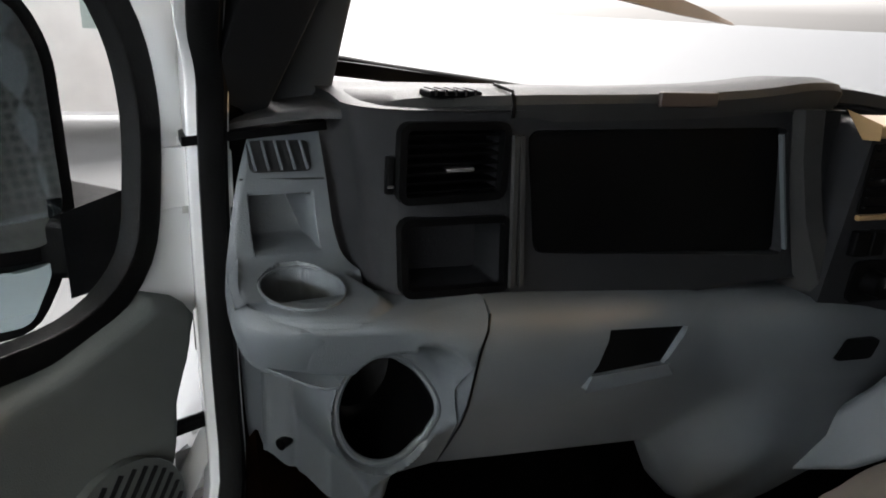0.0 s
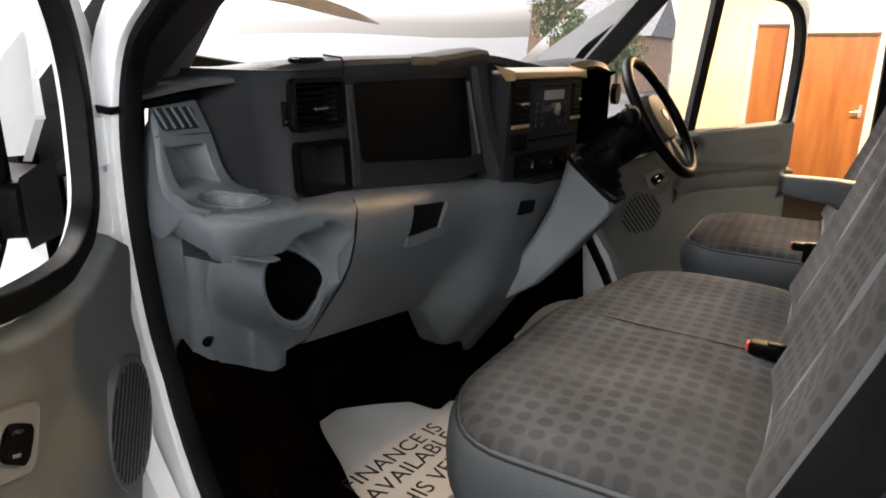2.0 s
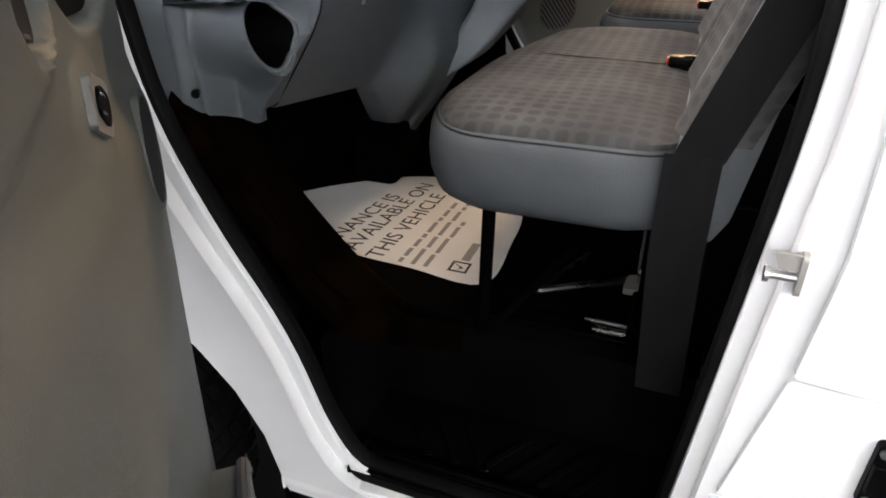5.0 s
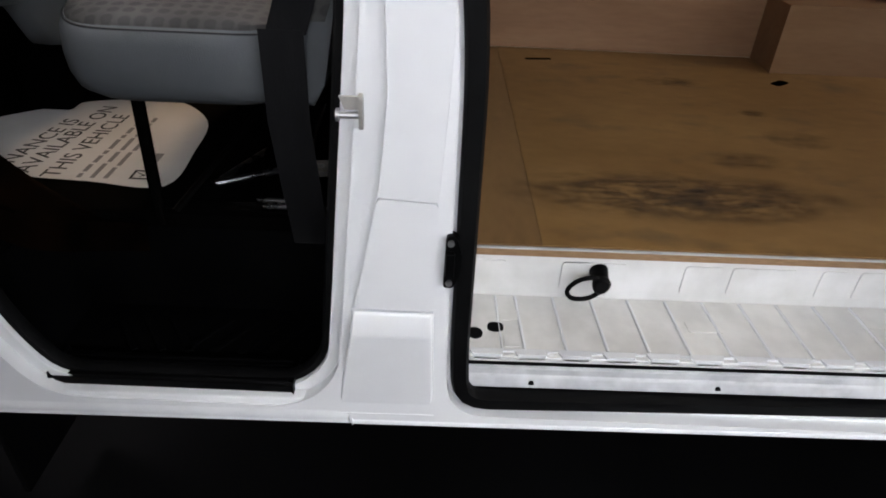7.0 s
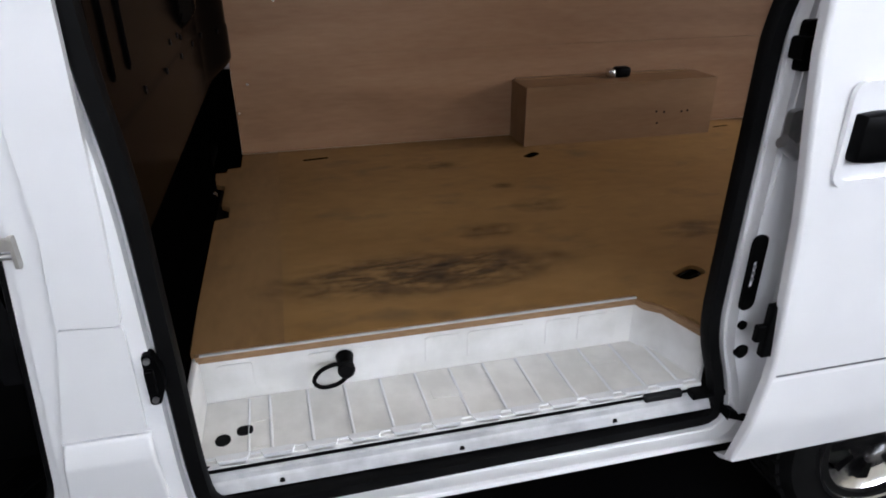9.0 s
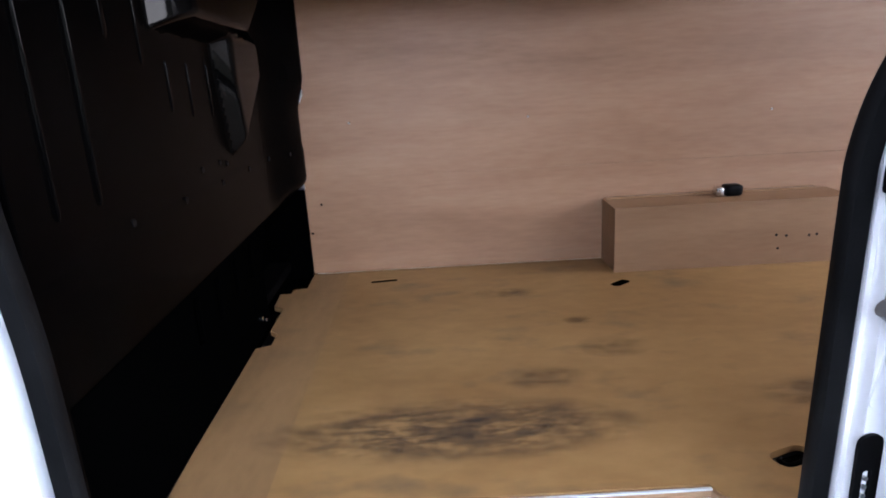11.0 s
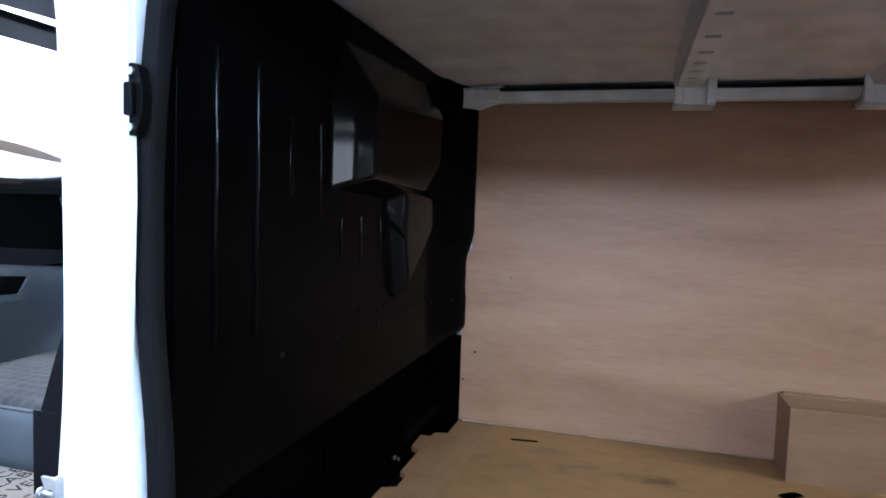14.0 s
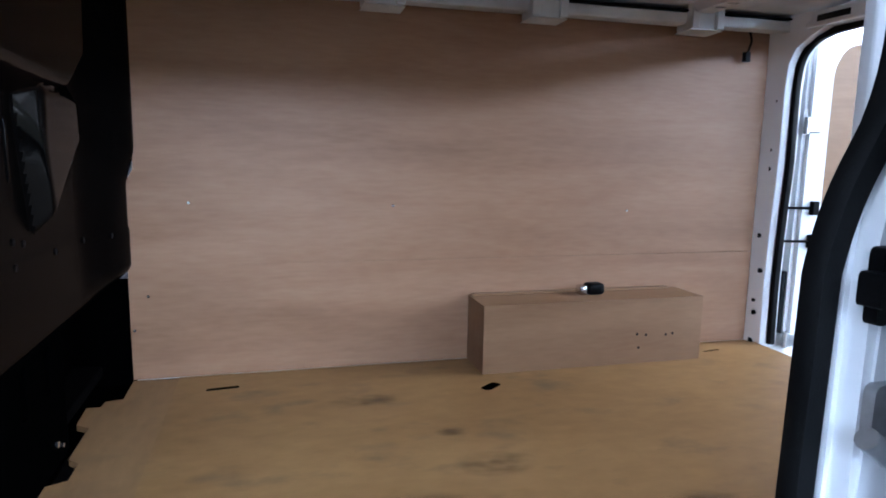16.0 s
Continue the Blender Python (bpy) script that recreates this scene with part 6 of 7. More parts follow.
bot_lp = [(0.45, 1.062), (0.35, 1.0625), (0.325, 1.066), (0.305, 1.074), (0.29, 1.087), (0.281, 1.104), (0.278, 1.122), (0.275, 1.2), (0.27, 1.34), (0.95, 1.34), (0.95, 1.04), (0.82, 1.046)]
upper = part("upper_block", loft(bmesh.new(), [[(a[0] + (b[0] - a[0]) * k, a[1] + (b[1] - a[1]) * k, 1.525 - 0.235 * k) for a, b in zip(top_lp, bot_lp)] for k in (0, 0.5, 1)]), DARK, dash, "charcoal upper dash block", bevel=0.004)
SHELF = rounded([(0.447, 1.365), (0.864, 1.325), (0.822, 1.504), (0.424, 1.504)], 0.015)
VENT, CUBBY = rect(0.284, 1.438, 0.396, 1.508, 0.008), rounded([(0.292, 1.337), (0.412, 1.330), (0.406, 1.408), (0.287, 1.412)], 0.008)
carve(upper, plate(bmesh.new(), SHELF, [], at_y(1.0), 0.182), plate(bmesh.new(), VENT, [], at_y(1.0), 0.115), plate(bmesh.new(), CUBBY, [], at_y(1.0), 0.13))
for nm, lp, y in (("vent_frame", VENT, 1.060), ("cubby_frame", CUBBY, 1.060)):
    part(nm, plate(bmesh.new(), inset(lp if area2(lp) < 0 else list(reversed(lp)), 0.006), [inset(lp if area2(lp) < 0 else list(reversed(lp)), -0.002)], at_y(y - 0.002), 0.012), BLACK, dash, bevel=0.0015)
for x0, x1, dx in ((0.406, 0.426, 0.012), (0.4125, 0.439, 0.018)):
    part("side_strip", sweep(bmesh.new(), [(x0, 1.056, 1.50), (x0 + dx, 1.056, 1.33)], rect(-0.003, -0.003, 0.003, 0.003), up=(0, -1, 0)), LIP, dash)
lv = part("vent", plate(bmesh.new(), VENT, [], at_y(1.1), 0.004), BLACK, dash, "black air vent")
for k in range(7):
    z = 1.441 + k * 0.0095
    part("louvre", B((0.286, 1.068, z), (0.394, 1.09, z + 0.0022)), BLACK, lv)
part("vent_tab", B((0.330, 1.060, 1.463), (0.362, 1.070, 1.468)), CHROME, lv, "bright vent tab", bevel=0.001)
part("vent_dial", B((0.268, 1.066, 1.442), (0.277, 1.074, 1.48)), BLACK, dash, bevel=0.002)
part("dial_mark", B((0.269, 1.0645, 1.449), (0.276, 1.0665, 1.452)), CHROME, dash)
# near-black inner box paints the shade inside the shelf
part("shelf_shade", loft(bmesh.new(), [[(x, y, z) for x, z in inset(SHELF if area2(SHELF) < 0 else list(reversed(SHELF)), -0.0015)] for y in (1.062, 1.178)]), BLACK, dash, "open shelf with its shade painted black", smooth=30)
part("shelf_divider", B((0.771, 1.150, 1.335), (0.7745, 1.172, 1.425)), MIDGREY, dash, "pale shelf divider edge")
part("shelf_edge", sweep(bmesh.new(), [(0.806, 1.047, 1.495), (0.862, 1.043, 1.335)], rect(-0.002, -0.003, 0.002, 0.003), up=(0, -1, 0)), GREY, dash)
part("shelf_side", loft(bmesh.new(), [[(x0, y0 + 0.012, z), (x0 + 0.006, y0, z), (x1 - 0.006, y0 - 0.006, z), (x1, y0, z), (x1, 1.07, z), (x0, 1.07, z)] for x0, x1, y0, z in ((0.822, 0.864, 1.036, 1.528), (0.838, 0.878, 1.034, 1.46), (0.862, 0.902, 1.026, 1.38), (0.888, 0.93, 1.010, 1.31), (0.902, 0.948, 1.0, 1.27), (0.908, 0.955, 0.996, 1.245))]), LIP, dash, "charcoal curved shelf side", smooth=50)

# dash top with its rolled lip
LIPP = [(0.258, 1.112, 1.512, 0.004), (0.275, 1.092, 1.524, 0.009), (0.31, 1.078, 1.531, 0.012), (0.42, 1.056, 1.537, 0.014), (0.6, 1.046, 1.541, 0.016), (0.74, 1.042, 1.548, 0.02), (0.84, 1.04, 1.558, 0.026), (0.905, 1.045, 1.556, 0.026), (0.935, 1.07, 1.545, 0.016)]
rows = []
for x, y, z, h in spline(LIPP, 4):
    rows.append([(x, y + 0.03, z - 0.016 - h * 0.4), (x, y + 0.004, z - 0.014 - h * 0.4), (x, y, z - 0.006), (x, y + 0.006, z + 0.003), (x, y + 0.03, z + 0.008), (x, y + 0.09, z + 0.004), (x, 1.36, min(z, 1.515)), (x, 1.47, 1.455)])
part("dash_top", sheet(bmesh.new(), rows, vec(0, 0.004, -0.006)), LIP, dash, "charcoal dash top with a rolled lip")
part("dash_end", sheet(bmesh.new(), [[(0.10, y, z - 0.004), (0.2, y, z + 0.006), (0.30, y, z + 0.016)] for y, z in ((1.235, 1.477), (1.33, 1.484), (1.48, 1.462))], vec(0, 0, -0.01)), BLACK, dash, "black dash end")
FE = [(0.266, 1.110, 1.516), (0.245, 1.150, 1.514), (0.212, 1.195, 1.506), (0.165, 1.232, 1.493), (0.118, 1.262, 1.480)]
BE = [(0.32, 1.40, 1.514), (0.27, 1.41, 1.511), (0.21, 1.43, 1.503), (0.15, 1.45, 1.490), (0.10, 1.46, 1.477)]
fe, be = spline(FE, 4), spline(BE, 4)
part("dash_shoulder", loft(bmesh.new(), [[(x, y + 0.03, z - 0.014) for x, y, z in fe], [(x, y + 0.002, z - 0.010) for x, y, z in fe], [(x, y + 0.002, z - 0.003) for x, y, z in fe], [(x, y + 0.012, z) for x, y, z in fe], be], close_ring=False), LIP, dash, "charcoal dash shoulder by the pillar", smooth=60)
part("top_seam", sweep(bmesh.new(), [(0.402, 1.06, 1.517), (0.401, 1.0585, 1.535), (0.401, 1.064, 1.5435), (0.40, 1.1, 1.547)], rect(-0.0015, -0.001, 0.0015, 0.0015), up=(1, 0, 0)), BLACK, dash)
tv = part("top_vent", B((0.312, 1.072, 1.5345), (0.372, 1.098, 1.5425)), BLACK, dash, "black slotted top vent", bevel=0.003)
for k in range(5):
    part("slat", B((0.318 + k * 0.011, 1.071, 1.5375), (0.3205 + k * 0.011, 1.098, 1.5435)), DARK, tv)
part("top_badge", B((0.585, 1.043, 1.530), (0.675, 1.050, 1.547)), BADGE, dash, "small brown lidded panel", bevel=0.002)
# driver's hood
hood = [(0.93, 1.075, 1.552), (1.0, 1.06, 1.548), (1.12, 1.03, 1.532), (1.25, 1.0, 1.52), (1.34, 0.985, 1.535), (1.5, 0.98, 1.54), (1.66, 0.99, 1.52), (1.8, 1.05, 1.49)]
part("driver_hood", sheet(bmesh.new(), [[(x, y + 0.02, z - 0.03), (x, y, z - 0.018), (x, y + 0.01, z), (x, y + 0.08, z + 0.006), (x, 1.3, min(z, 1.52)), (x, 1.47, 1.455)] for x, y, z in spline(hood, 4)], vec(0, 0.004, -0.006)), DARK, dash, "dark instrument hood")

# centre console face: from (0.90, 1.0) to (1.25, 0.95)
CM = Matrix.Translation((0.895, 1.000, 0)) @ Matrix.Rotation(math.atan2(-0.05, 0.35), 4, "Z")
cface = lambda lp, y, th: plate(bmesh.new(), lp, [], CM @ at_y(y), th)
part("console_face", cface(rounded([(0.0, 1.245), (0.30, 1.235), (0.36, 1.30), (0.37, 1.50), (0.025, 1.518)], 0.02), 0.0, 0.12), DARK, dash, "charcoal centre console", bevel=0.006)
part("console_brow", loft(bmesh.new(), [[tuple(CM @ Vector((x, y, z))) for y, z in ((0.004, 1.497), (-0.016, 1.499), (-0.014, 1.514), (0.03, 1.524))] for x in (0.012, 0.15, 0.36)]), BRONZE, dash, "bronze console trim", bevel=0.003)
for x0, x1, z0, z1 in ((0.028, 0.10, 1.395, 1.49), (0.315, 0.362, 1.40, 1.485)):
    v = part("centre_vent", cface(rect(x0, z0, x1, z1, 0.006), -0.003, 0.004), BLACK, dash, "black centre vent")
    for k in range(7):
        part("louvre", B((x0 + 0.004, -0.009, z0 + 0.008 + k * (z1 - z0) / 7.4), (x1 - 0.004, -0.003, z0 + 0.011 + k * (z1 - z0) / 7.4), CM), BLACK, v)
    part("vent_tab", B((x0 + 0.02, -0.014, (z0 + z1) / 2 - 0.003), (x1 - 0.014, -0.008, (z0 + z1) / 2 + 0.003), CM), CHROME, v, "bright vent tab")
    part("bronze_foot", B((x0, -0.008, z0 - 0.009), (x1, 0.0, z0 - 0.001), CM), BRONZE, v, "bronze vent trim", bevel=0.002)
rad = part("radio", cface(rect(0.112, 1.375, 0.305, 1.492, 0.008), -0.006, 0.008), DARK, dash, "dark car radio")
part("radio_display", cface(rect(0.165, 1.447, 0.262, 1.47, 0.002), -0.0085, 0.003), LCD, rad, "grey display")
part("radio_slot", cface(rect(0.15, 1.477, 0.275, 1.482), -0.0085, 0.003), BLACK, rad)
part("radio_knob", cyl(bmesh.new(), CM @ Vector((0.212, -0.02, 1.423)), CM @ Vector((0.212, -0.006, 1.423)), 0.016, 20, 0.018), CHROME, rad, "bright round knob")
for k in range(4):
    for s in (0.135, 0.165, 0.252, 0.28):
        part("radio_button", B((s - 0.009, -0.010, 1.383 + k * 0.016), (s + 0.009, -0.006, 1.394 + k * 0.016), CM), LIP, rad, bevel=0.001)
for s in (0.03, 0.062):
    part("switch", B((s, -0.012, 1.335), (s + 0.026, 0.0, 1.372), CM), BLACK, dash, bevel=0.003)
part("trim_line", B((0.11, -0.004, 1.350), (0.33, 0.0, 1.357), CM), BLACK, dash)
hv = part("heater_panel", cface(rect(0.05, 1.262, 0.315, 1.325, 0.015), -0.005, 0.006), BLACK, dash, "black heater control panel")
for s in (0.088, 0.18, 0.272):
    part("heater_knob", cyl(bmesh.new(), CM @ Vector((s, -0.026, 1.293)), CM @ Vector((s, -0.004, 1.293)), 0.017, 20, 0.020), BLACK, hv)
    part("knob_mark", B((s - 0.002, -0.029, 1.292), (s + 0.002, -0.026, 1.306), CM), CHROME, hv)
# tunnel below the console
part("tunnel_slot", plate(bmesh.new(), rounded([(0.03, 1.185), (0.10, 1.182), (0.11, 1.212), (0.045, 1.218)], 0.008), [], CM @ at_y(-0.030), 0.02), BLACK, dash, "black slot")
part("tunnel_foot", B((0.82, 1.12, 0.655), (1.04, 1.25, 0.83)), FLOORMAT, dash, bevel=0.02)
for x in (1.02,):
    part("hand_hole", plate(bmesh.new(), rounded([(x, 0.895), (x + 0.03, 0.895), (x + 0.05, 0.945), (x + 0.03, 0.95)], 0.008), [], at_y(1.068), 0.04), BLACK, dash)
# gear lever pod: a tapering neck that grows out of the tunnel
POD = [((1.150, 0.940, 1.292), (1.118, 0.792, 1.192), 0.115), ((1.138, 0.940, 1.270), (1.108, 0.796, 1.172), 0.122), ((1.115, 0.942, 1.235), (1.088, 0.822, 1.138), 0.130),
       ((1.080, 0.950, 1.18), (1.064, 0.858, 1.094), 0.14), ((1.045, 0.975, 1.11), (1.036, 0.892, 1.045), 0.15), ((1.01, 1.02, 1.03), (1.004, 0.945, 0.985), 0.15), ((0.985, 1.10, 0.93), (0.98, 1.06, 0.91), 0.15)]
rows = []
for (bx, by, bz), (fx, fy, fz), w in POD:
    rows.append(rounded([(0.0, 0.0), (1.0, 0.0), (1.0, 1.0), (0.0, 1.0)], 0.16, 3))
    rows[-1] = [(bx + (fx - bx) * v + w * u, by + (fy - by) * v, bz + (fz - bz) * v + 0.006 * math.sin(math.pi * u)) for v, u in rows[-1]]
part("gear_pod", loft(bmesh.new(), rows), GREY, dash, "grey gear lever pod", smooth=60)
part("pod_rim", tube(bmesh.new(), [(x * 0.94 + 1.19 * 0.06, y * 0.94 + 0.866 * 0.06, z + 0.004) for x, y, z in rows[0]], 0.007, True, 6), BLACK, dash)
lever = thing("gear_lever", "black gear lever with a wrinkled rubber gaiter", "gear lever", (1.16, 0.88, 1.24))
gat = bmesh.new()
G = Vector((1.205, 0.875, 1.236))
up = Vector((0.0, -0.45, 0.89))
loft(gat, [[tuple(G + up * h + Vector((r * 0.9 * math.cos(a), r * 1.15 * math.sin(a), r * 0.55 * math.sin(a)))) for a in (2 * math.pi * i / 24 for i in range(24))] for h, r in ((-0.03, 0.062), (0.004, 0.066), (0.012, 0.052), (0.024, 0.056), (0.034, 0.042), (0.046, 0.044), (0.056, 0.030), (0.068, 0.031), (0.082, 0.018), (0.1, 0.015))])
part("gaiter", gat, BLACK, lever)
part("gaiter_frame", tube(bmesh.new(), [tuple(G + Vector((0.06 * math.cos(a), 0.078 * math.sin(a), 0.038 * math.sin(a) - 0.004))) for a in (2 * math.pi * i / 24 for i in range(24))], 0.006, True, 6), BLACK, lever)
part("stick", cyl(bmesh.new(), G + up * 0.08, G + up * 0.17 + Vector((0.01, 0, 0)), 0.011, 12), BLACK, lever)
part("knob", cushion(bmesh.new(), (1.19, 0.775, 1.375), (1.24, 0.825, 1.43), 0.022, 0, n=5), BLACK, lever, "black gear knob")
part("knob_cap", cyl(bmesh.new(), (1.215, 0.80, 1.428), (1.215, 0.799, 1.432), 0.016, 16), CHROME, lever, "bright gear knob cap")

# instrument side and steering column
# the dark under the hood is put into the binnacle's colour
part("binnacle", loft(bmesh.new(), [[(1.29, 1.0, z0), (1.72, 1.0, z0), (1.76, 1.15, z0), (1.27, 1.15, z0)] for z0 in (1.18, 1.36, 1.505)]), VOID, dash, "instrument binnacle in shade black", bevel=0.015)
part("driver_lower", loft(bmesh.new(), [[(1.28, 0.99 + k, z), (1.82, 1.0 + k, z), (1.84, 1.2, z), (1.26, 1.2, z)] for z, k in ((1.30, 0.0), (1.16, 0.02), (1.05, 0.08))]), DOORGREY, dash, "grey driver's knee panel", bevel=0.02)
part("side_vent", plate(bmesh.new(), ellipse(1.79, 1.43, 0.03, 0.035, 20), [], at_y(0.995), 0.02), BLACK, dash)
wheel = thing("steering_wheel", "black leather-rimmed steering wheel with a grey hub", "steering wheel", (1.50, 0.785, 1.385))
WC, WN = Vector((1.50, 0.785, 1.385)), Vector((0, -0.842, 0.54))
WU = Vector((0, 0.54, 0.842))
wpt = lambda r, a, h=0.0: WC + Vector((1, 0, 0)) * r * math.cos(a) + WU * r * math.sin(a) + WN * h
part("rim", tube(bmesh.new(), [wpt(0.182, 2 * math.pi * i / 40) for i in range(40)], 0.0155, True, 12, up=tuple(WN)), BLACK, wheel)
hb = bmesh.new()
loft(hb, [[tuple(wpt(r * (1.0 if abs(math.cos(a)) > 0.5 else 0.86), a, h)) for a in (2 * math.pi * i / 32 for i in range(32))] for r, h in ((0.05, -0.05), (0.085, -0.03), (0.09, -0.01), (0.08, 0.006), (0.04, 0.013))])
part("hub", hb, LIP, wheel, "grey airbag hub")
part("hub_badge", cyl(bmesh.new(), wpt(0.0, 0, 0.010), wpt(0.0, 0, 0.016), 0.018, 16), ZINC, wheel)
for a in (0.05, math.pi - 0.05, -1.15, math.pi + 1.15):
    s = [(wpt(q, a, -0.012)) for q in (0.06, 0.12, 0.18)]
    part("spoke", sweep(bmesh.new(), s, rounded([(-0.02, -0.006), (0.02, -0.006), (0.018, 0.006), (-0.018, 0.006)], 0.004), up=tuple(WN)), BLACK if abs(a) < 1 or 2 < a < 4 else MIDGREY, wheel)
part("column", loft(bmesh.new(), [[tuple(wpt(r, a, h)) for a in (2 * math.pi * i / 20 for i in range(20))] for r, h in ((0.06, -0.03), (0.07, -0.1), (0.085, -0.26))]), BLACK, wheel, "black column shroud")
for s in (-1, 1):
    part("stalk", tube(bmesh.new(), [wpt(0.05, 0 if s > 0 else math.pi, -0.07), wpt(0.2, 0.25 if s > 0 else math.pi - 0.25, -0.05)], 0.008, n=8), BLACK, wheel)

# ---- seats ----
def bench(outline, zb, zt_, parent, pads):
    part("cushion_base", stack(outline, [(zb, 0.05), (zb + 0.006, 0.022), (zb + 0.022, 0.002), (zb + 0.045, -0.006), (zb + 0.075, -0.008), (zt_ - 0.03, -0.004), (zt_ - 0.012, 0.003), (zt_ - 0.004, 0.012)], 0.09), VINYL, parent, "grey vinyl cushion side")
    for pd in pads:
        o = part("cushion_pad", stack(pd, [(zt_ - 0.03, 0.006), (zt_ - 0.010, 0.004), (zt_ + 0.003, 0.012), (zt_ + 0.010, 0.028), (zt_ + 0.014, 0.055), (zt_ + 0.017, 0.09), (zt_ + 0.017, 0.13), (zt_ + 0.015, 0.17)], 0.085), CLOTH, parent, "spotted grey cloth top")
        uv_planar(o)
        lp = rounded(pd, 0.085, 5)
        part("piping", tube(bmesh.new(), [(x, y, zt_ - 0.010) for x, y in inset(lp if area2(lp) < 0 else list(reversed(lp)), -0.003)], 0.0026, True, 6), DARK, parent, "dark cushion piping")
    return parent


seat = thing("double_passenger_seat", "double passenger seat in spotted grey cloth and grey vinyl", "seat", (0.57, 0.5, 0.66))
SO = [(0.15, 0.345), (0.15, 0.70), (0.27, 0.778), (0.60, 0.772), (0.93, 0.69), (0.99, 0.58), (0.99, 0.345)]
bench(SO, 0.953, 1.095, seat, [[(0.154, 0.35), (0.154, 0.70), (0.27, 0.774), (0.60, 0.768), (0.93, 0.686), (0.986, 0.58), (0.986, 0.35)]])
part("cushion_seam", sweep(bmesh.new(), spline([(0.585, 0.36, 1.1105), (0.59, 0.55, 1.1120), (0.6, 0.68, 1.1110), (0.603, 0.745, 1.1015)], 5), rect(-0.001, -0.001, 0.001, 0.001)), DARK, seat)


def backrest(x0, x1, parent, ymid=0.0, cloth=True):
    BP = [(0.385, 1.05), (0.37, 1.115), (0.325, 1.24), (0.282, 1.37), (0.24, 1.52), (0.215, 1.66), (0.19, 1.72), (0.15, 1.72), (0.125, 1.66), (0.16, 1.46), (0.205, 1.32), (0.265, 1.16), (0.295, 1.0), (0.315, 0.965), (0.36, 0.97)]
    xs = [(x0, 0.03), (x0 + 0.008, 0.012), (x0 + 0.03, 0.0), (x1 - 0.03, 0.0), (x1 - 0.008, 0.012), (x1, 0.03)]
    c = (0.26, 1.34)
    part("backrest", loft(bmesh.new(), [[(x, c[0] + (y - c[0]) * (1 - 3.0 * d) + ymid, c[1] + (z - c[1]) * (1 - d)) for y, z in BP] for x, d in xs]), VINYL, parent, "grey vinyl backrest shell")
    F = spline([BP[k] for k in range(1, 6)], 4)
    w = x1 - x0
    across = [(x0 - 0.004, -0.085), (x0 - 0.007, -0.050), (x0 + 0.002, -0.020), (x0 + 0.022, 0.002), (x0 + 0.055, 0.012), (x0 + 0.11, 0.006), (x0 + w / 2, 0.0), (x1 - 0.11, 0.006), (x1 - 0.055, 0.012), (x1 - 0.022, 0.002), (x1 - 0.002, -0.020), (x1 + 0.002, -0.050)]
    across = [tuple(p) for p in spline(across, 3)]
    run = [0.0]
    for a, b in zip(across, across[1:]):
        run.append(run[-1] + math.dist(a, b))
    o = part("backrest_pad", loft(bmesh.new(), [[(x, y + h + ymid, z) for y, z in F] for x, h in across], close_ring=False), CLOTH, parent, "spotted grey cloth backrest", smooth=60)
    uv, n_ = o.data.uv_layers.new(name="cloth"), len(F)
    for poly in o.data.polygons:
        for li in poly.loop_indices:
            co = o.data.vertices[o.data.loops[li].vertex_index].co
            k = o.data.loops[li].vertex_index // n_
            uv.data[li].uv = (run[k], co.z * 1.08)


backrest(0.15, 0.57, seat)
backrest(0.575, 0.99, seat)
fr = bmesh.new()
for y in (0.40, 0.64):
    tube(fr, [(0.25, y, 0.958), (0.90, y, 0.958)], 0.014, n=8)
for x in (0.25, 0.90):
    tube(fr, [(x, 0.38, 0.958), (x, 0.66, 0.958)], 0.014, n=8)
part("seat_frame", fr, STEEL, seat, "black steel seat frame")
for x, y in ((0.254, 0.66), (0.90, 0.66), (0.26, 0.38), (0.90, 0.38)):
    part("leg", tube(bmesh.new(), [(x, y, 0.955), (x + 0.004, y + 0.01, 0.657)], 0.0125, n=10), STEEL, seat)
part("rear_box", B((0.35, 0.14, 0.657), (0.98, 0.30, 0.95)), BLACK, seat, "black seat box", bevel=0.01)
part("brace", tube(bmesh.new(), [(0.27, 0.64, 0.68), (0.55, 0.40, 0.93)], 0.009, n=8), STEEL, seat)
part("brace", tube(bmesh.new(), [(0.30, 0.40, 0.675), (0.90, 0.42, 0.675)], 0.009, n=8), STEEL, seat)
part("floor_rail", B((0.30, 0.30, 0.6555), (0.34, 0.70, 0.668)), STEEL, seat, bevel=0.003)
br = part("jack_bracket", plate(bmesh.new(), rounded([(0.455, 0.435), (0.515, 0.43), (0.53, 0.32), (0.47, 0.315)], 0.012), [ellipse(0.492, 0.375, 0.012, 0.012, 14)], at_z(0.672), 0.014), SATIN, seat, "bright metal jack bracket", bevel=0.004)
part("wing_nut", cyl(bmesh.new(), (0.492, 0.40, 0.686), (0.492, 0.40, 0.71), 0.011, 10), CHROME, br)
part("bracket_clip", B((0.505, 0.295, 0.665), (0.53, 0.32, 0.70)), CHROME, seat, "bright spring clip", bevel=0.004)
for (a, b), (c, d), r in (((0.318, 0.47), (0.312, 0.32), 0.007), ((0.345, 0.49), (0.335, 0.30), 0.005), ((0.41, 0.60), (0.505, 0.43), 0.008), ((0.408, 0.605), (0.594, 0.52), 0.007)):
    part("tool_bar", tube(bmesh.new(), [(a, b, 0.672), (c, d, 0.676)], r, n=8), TOOLSTEEL, seat, "dark steel tool bar")

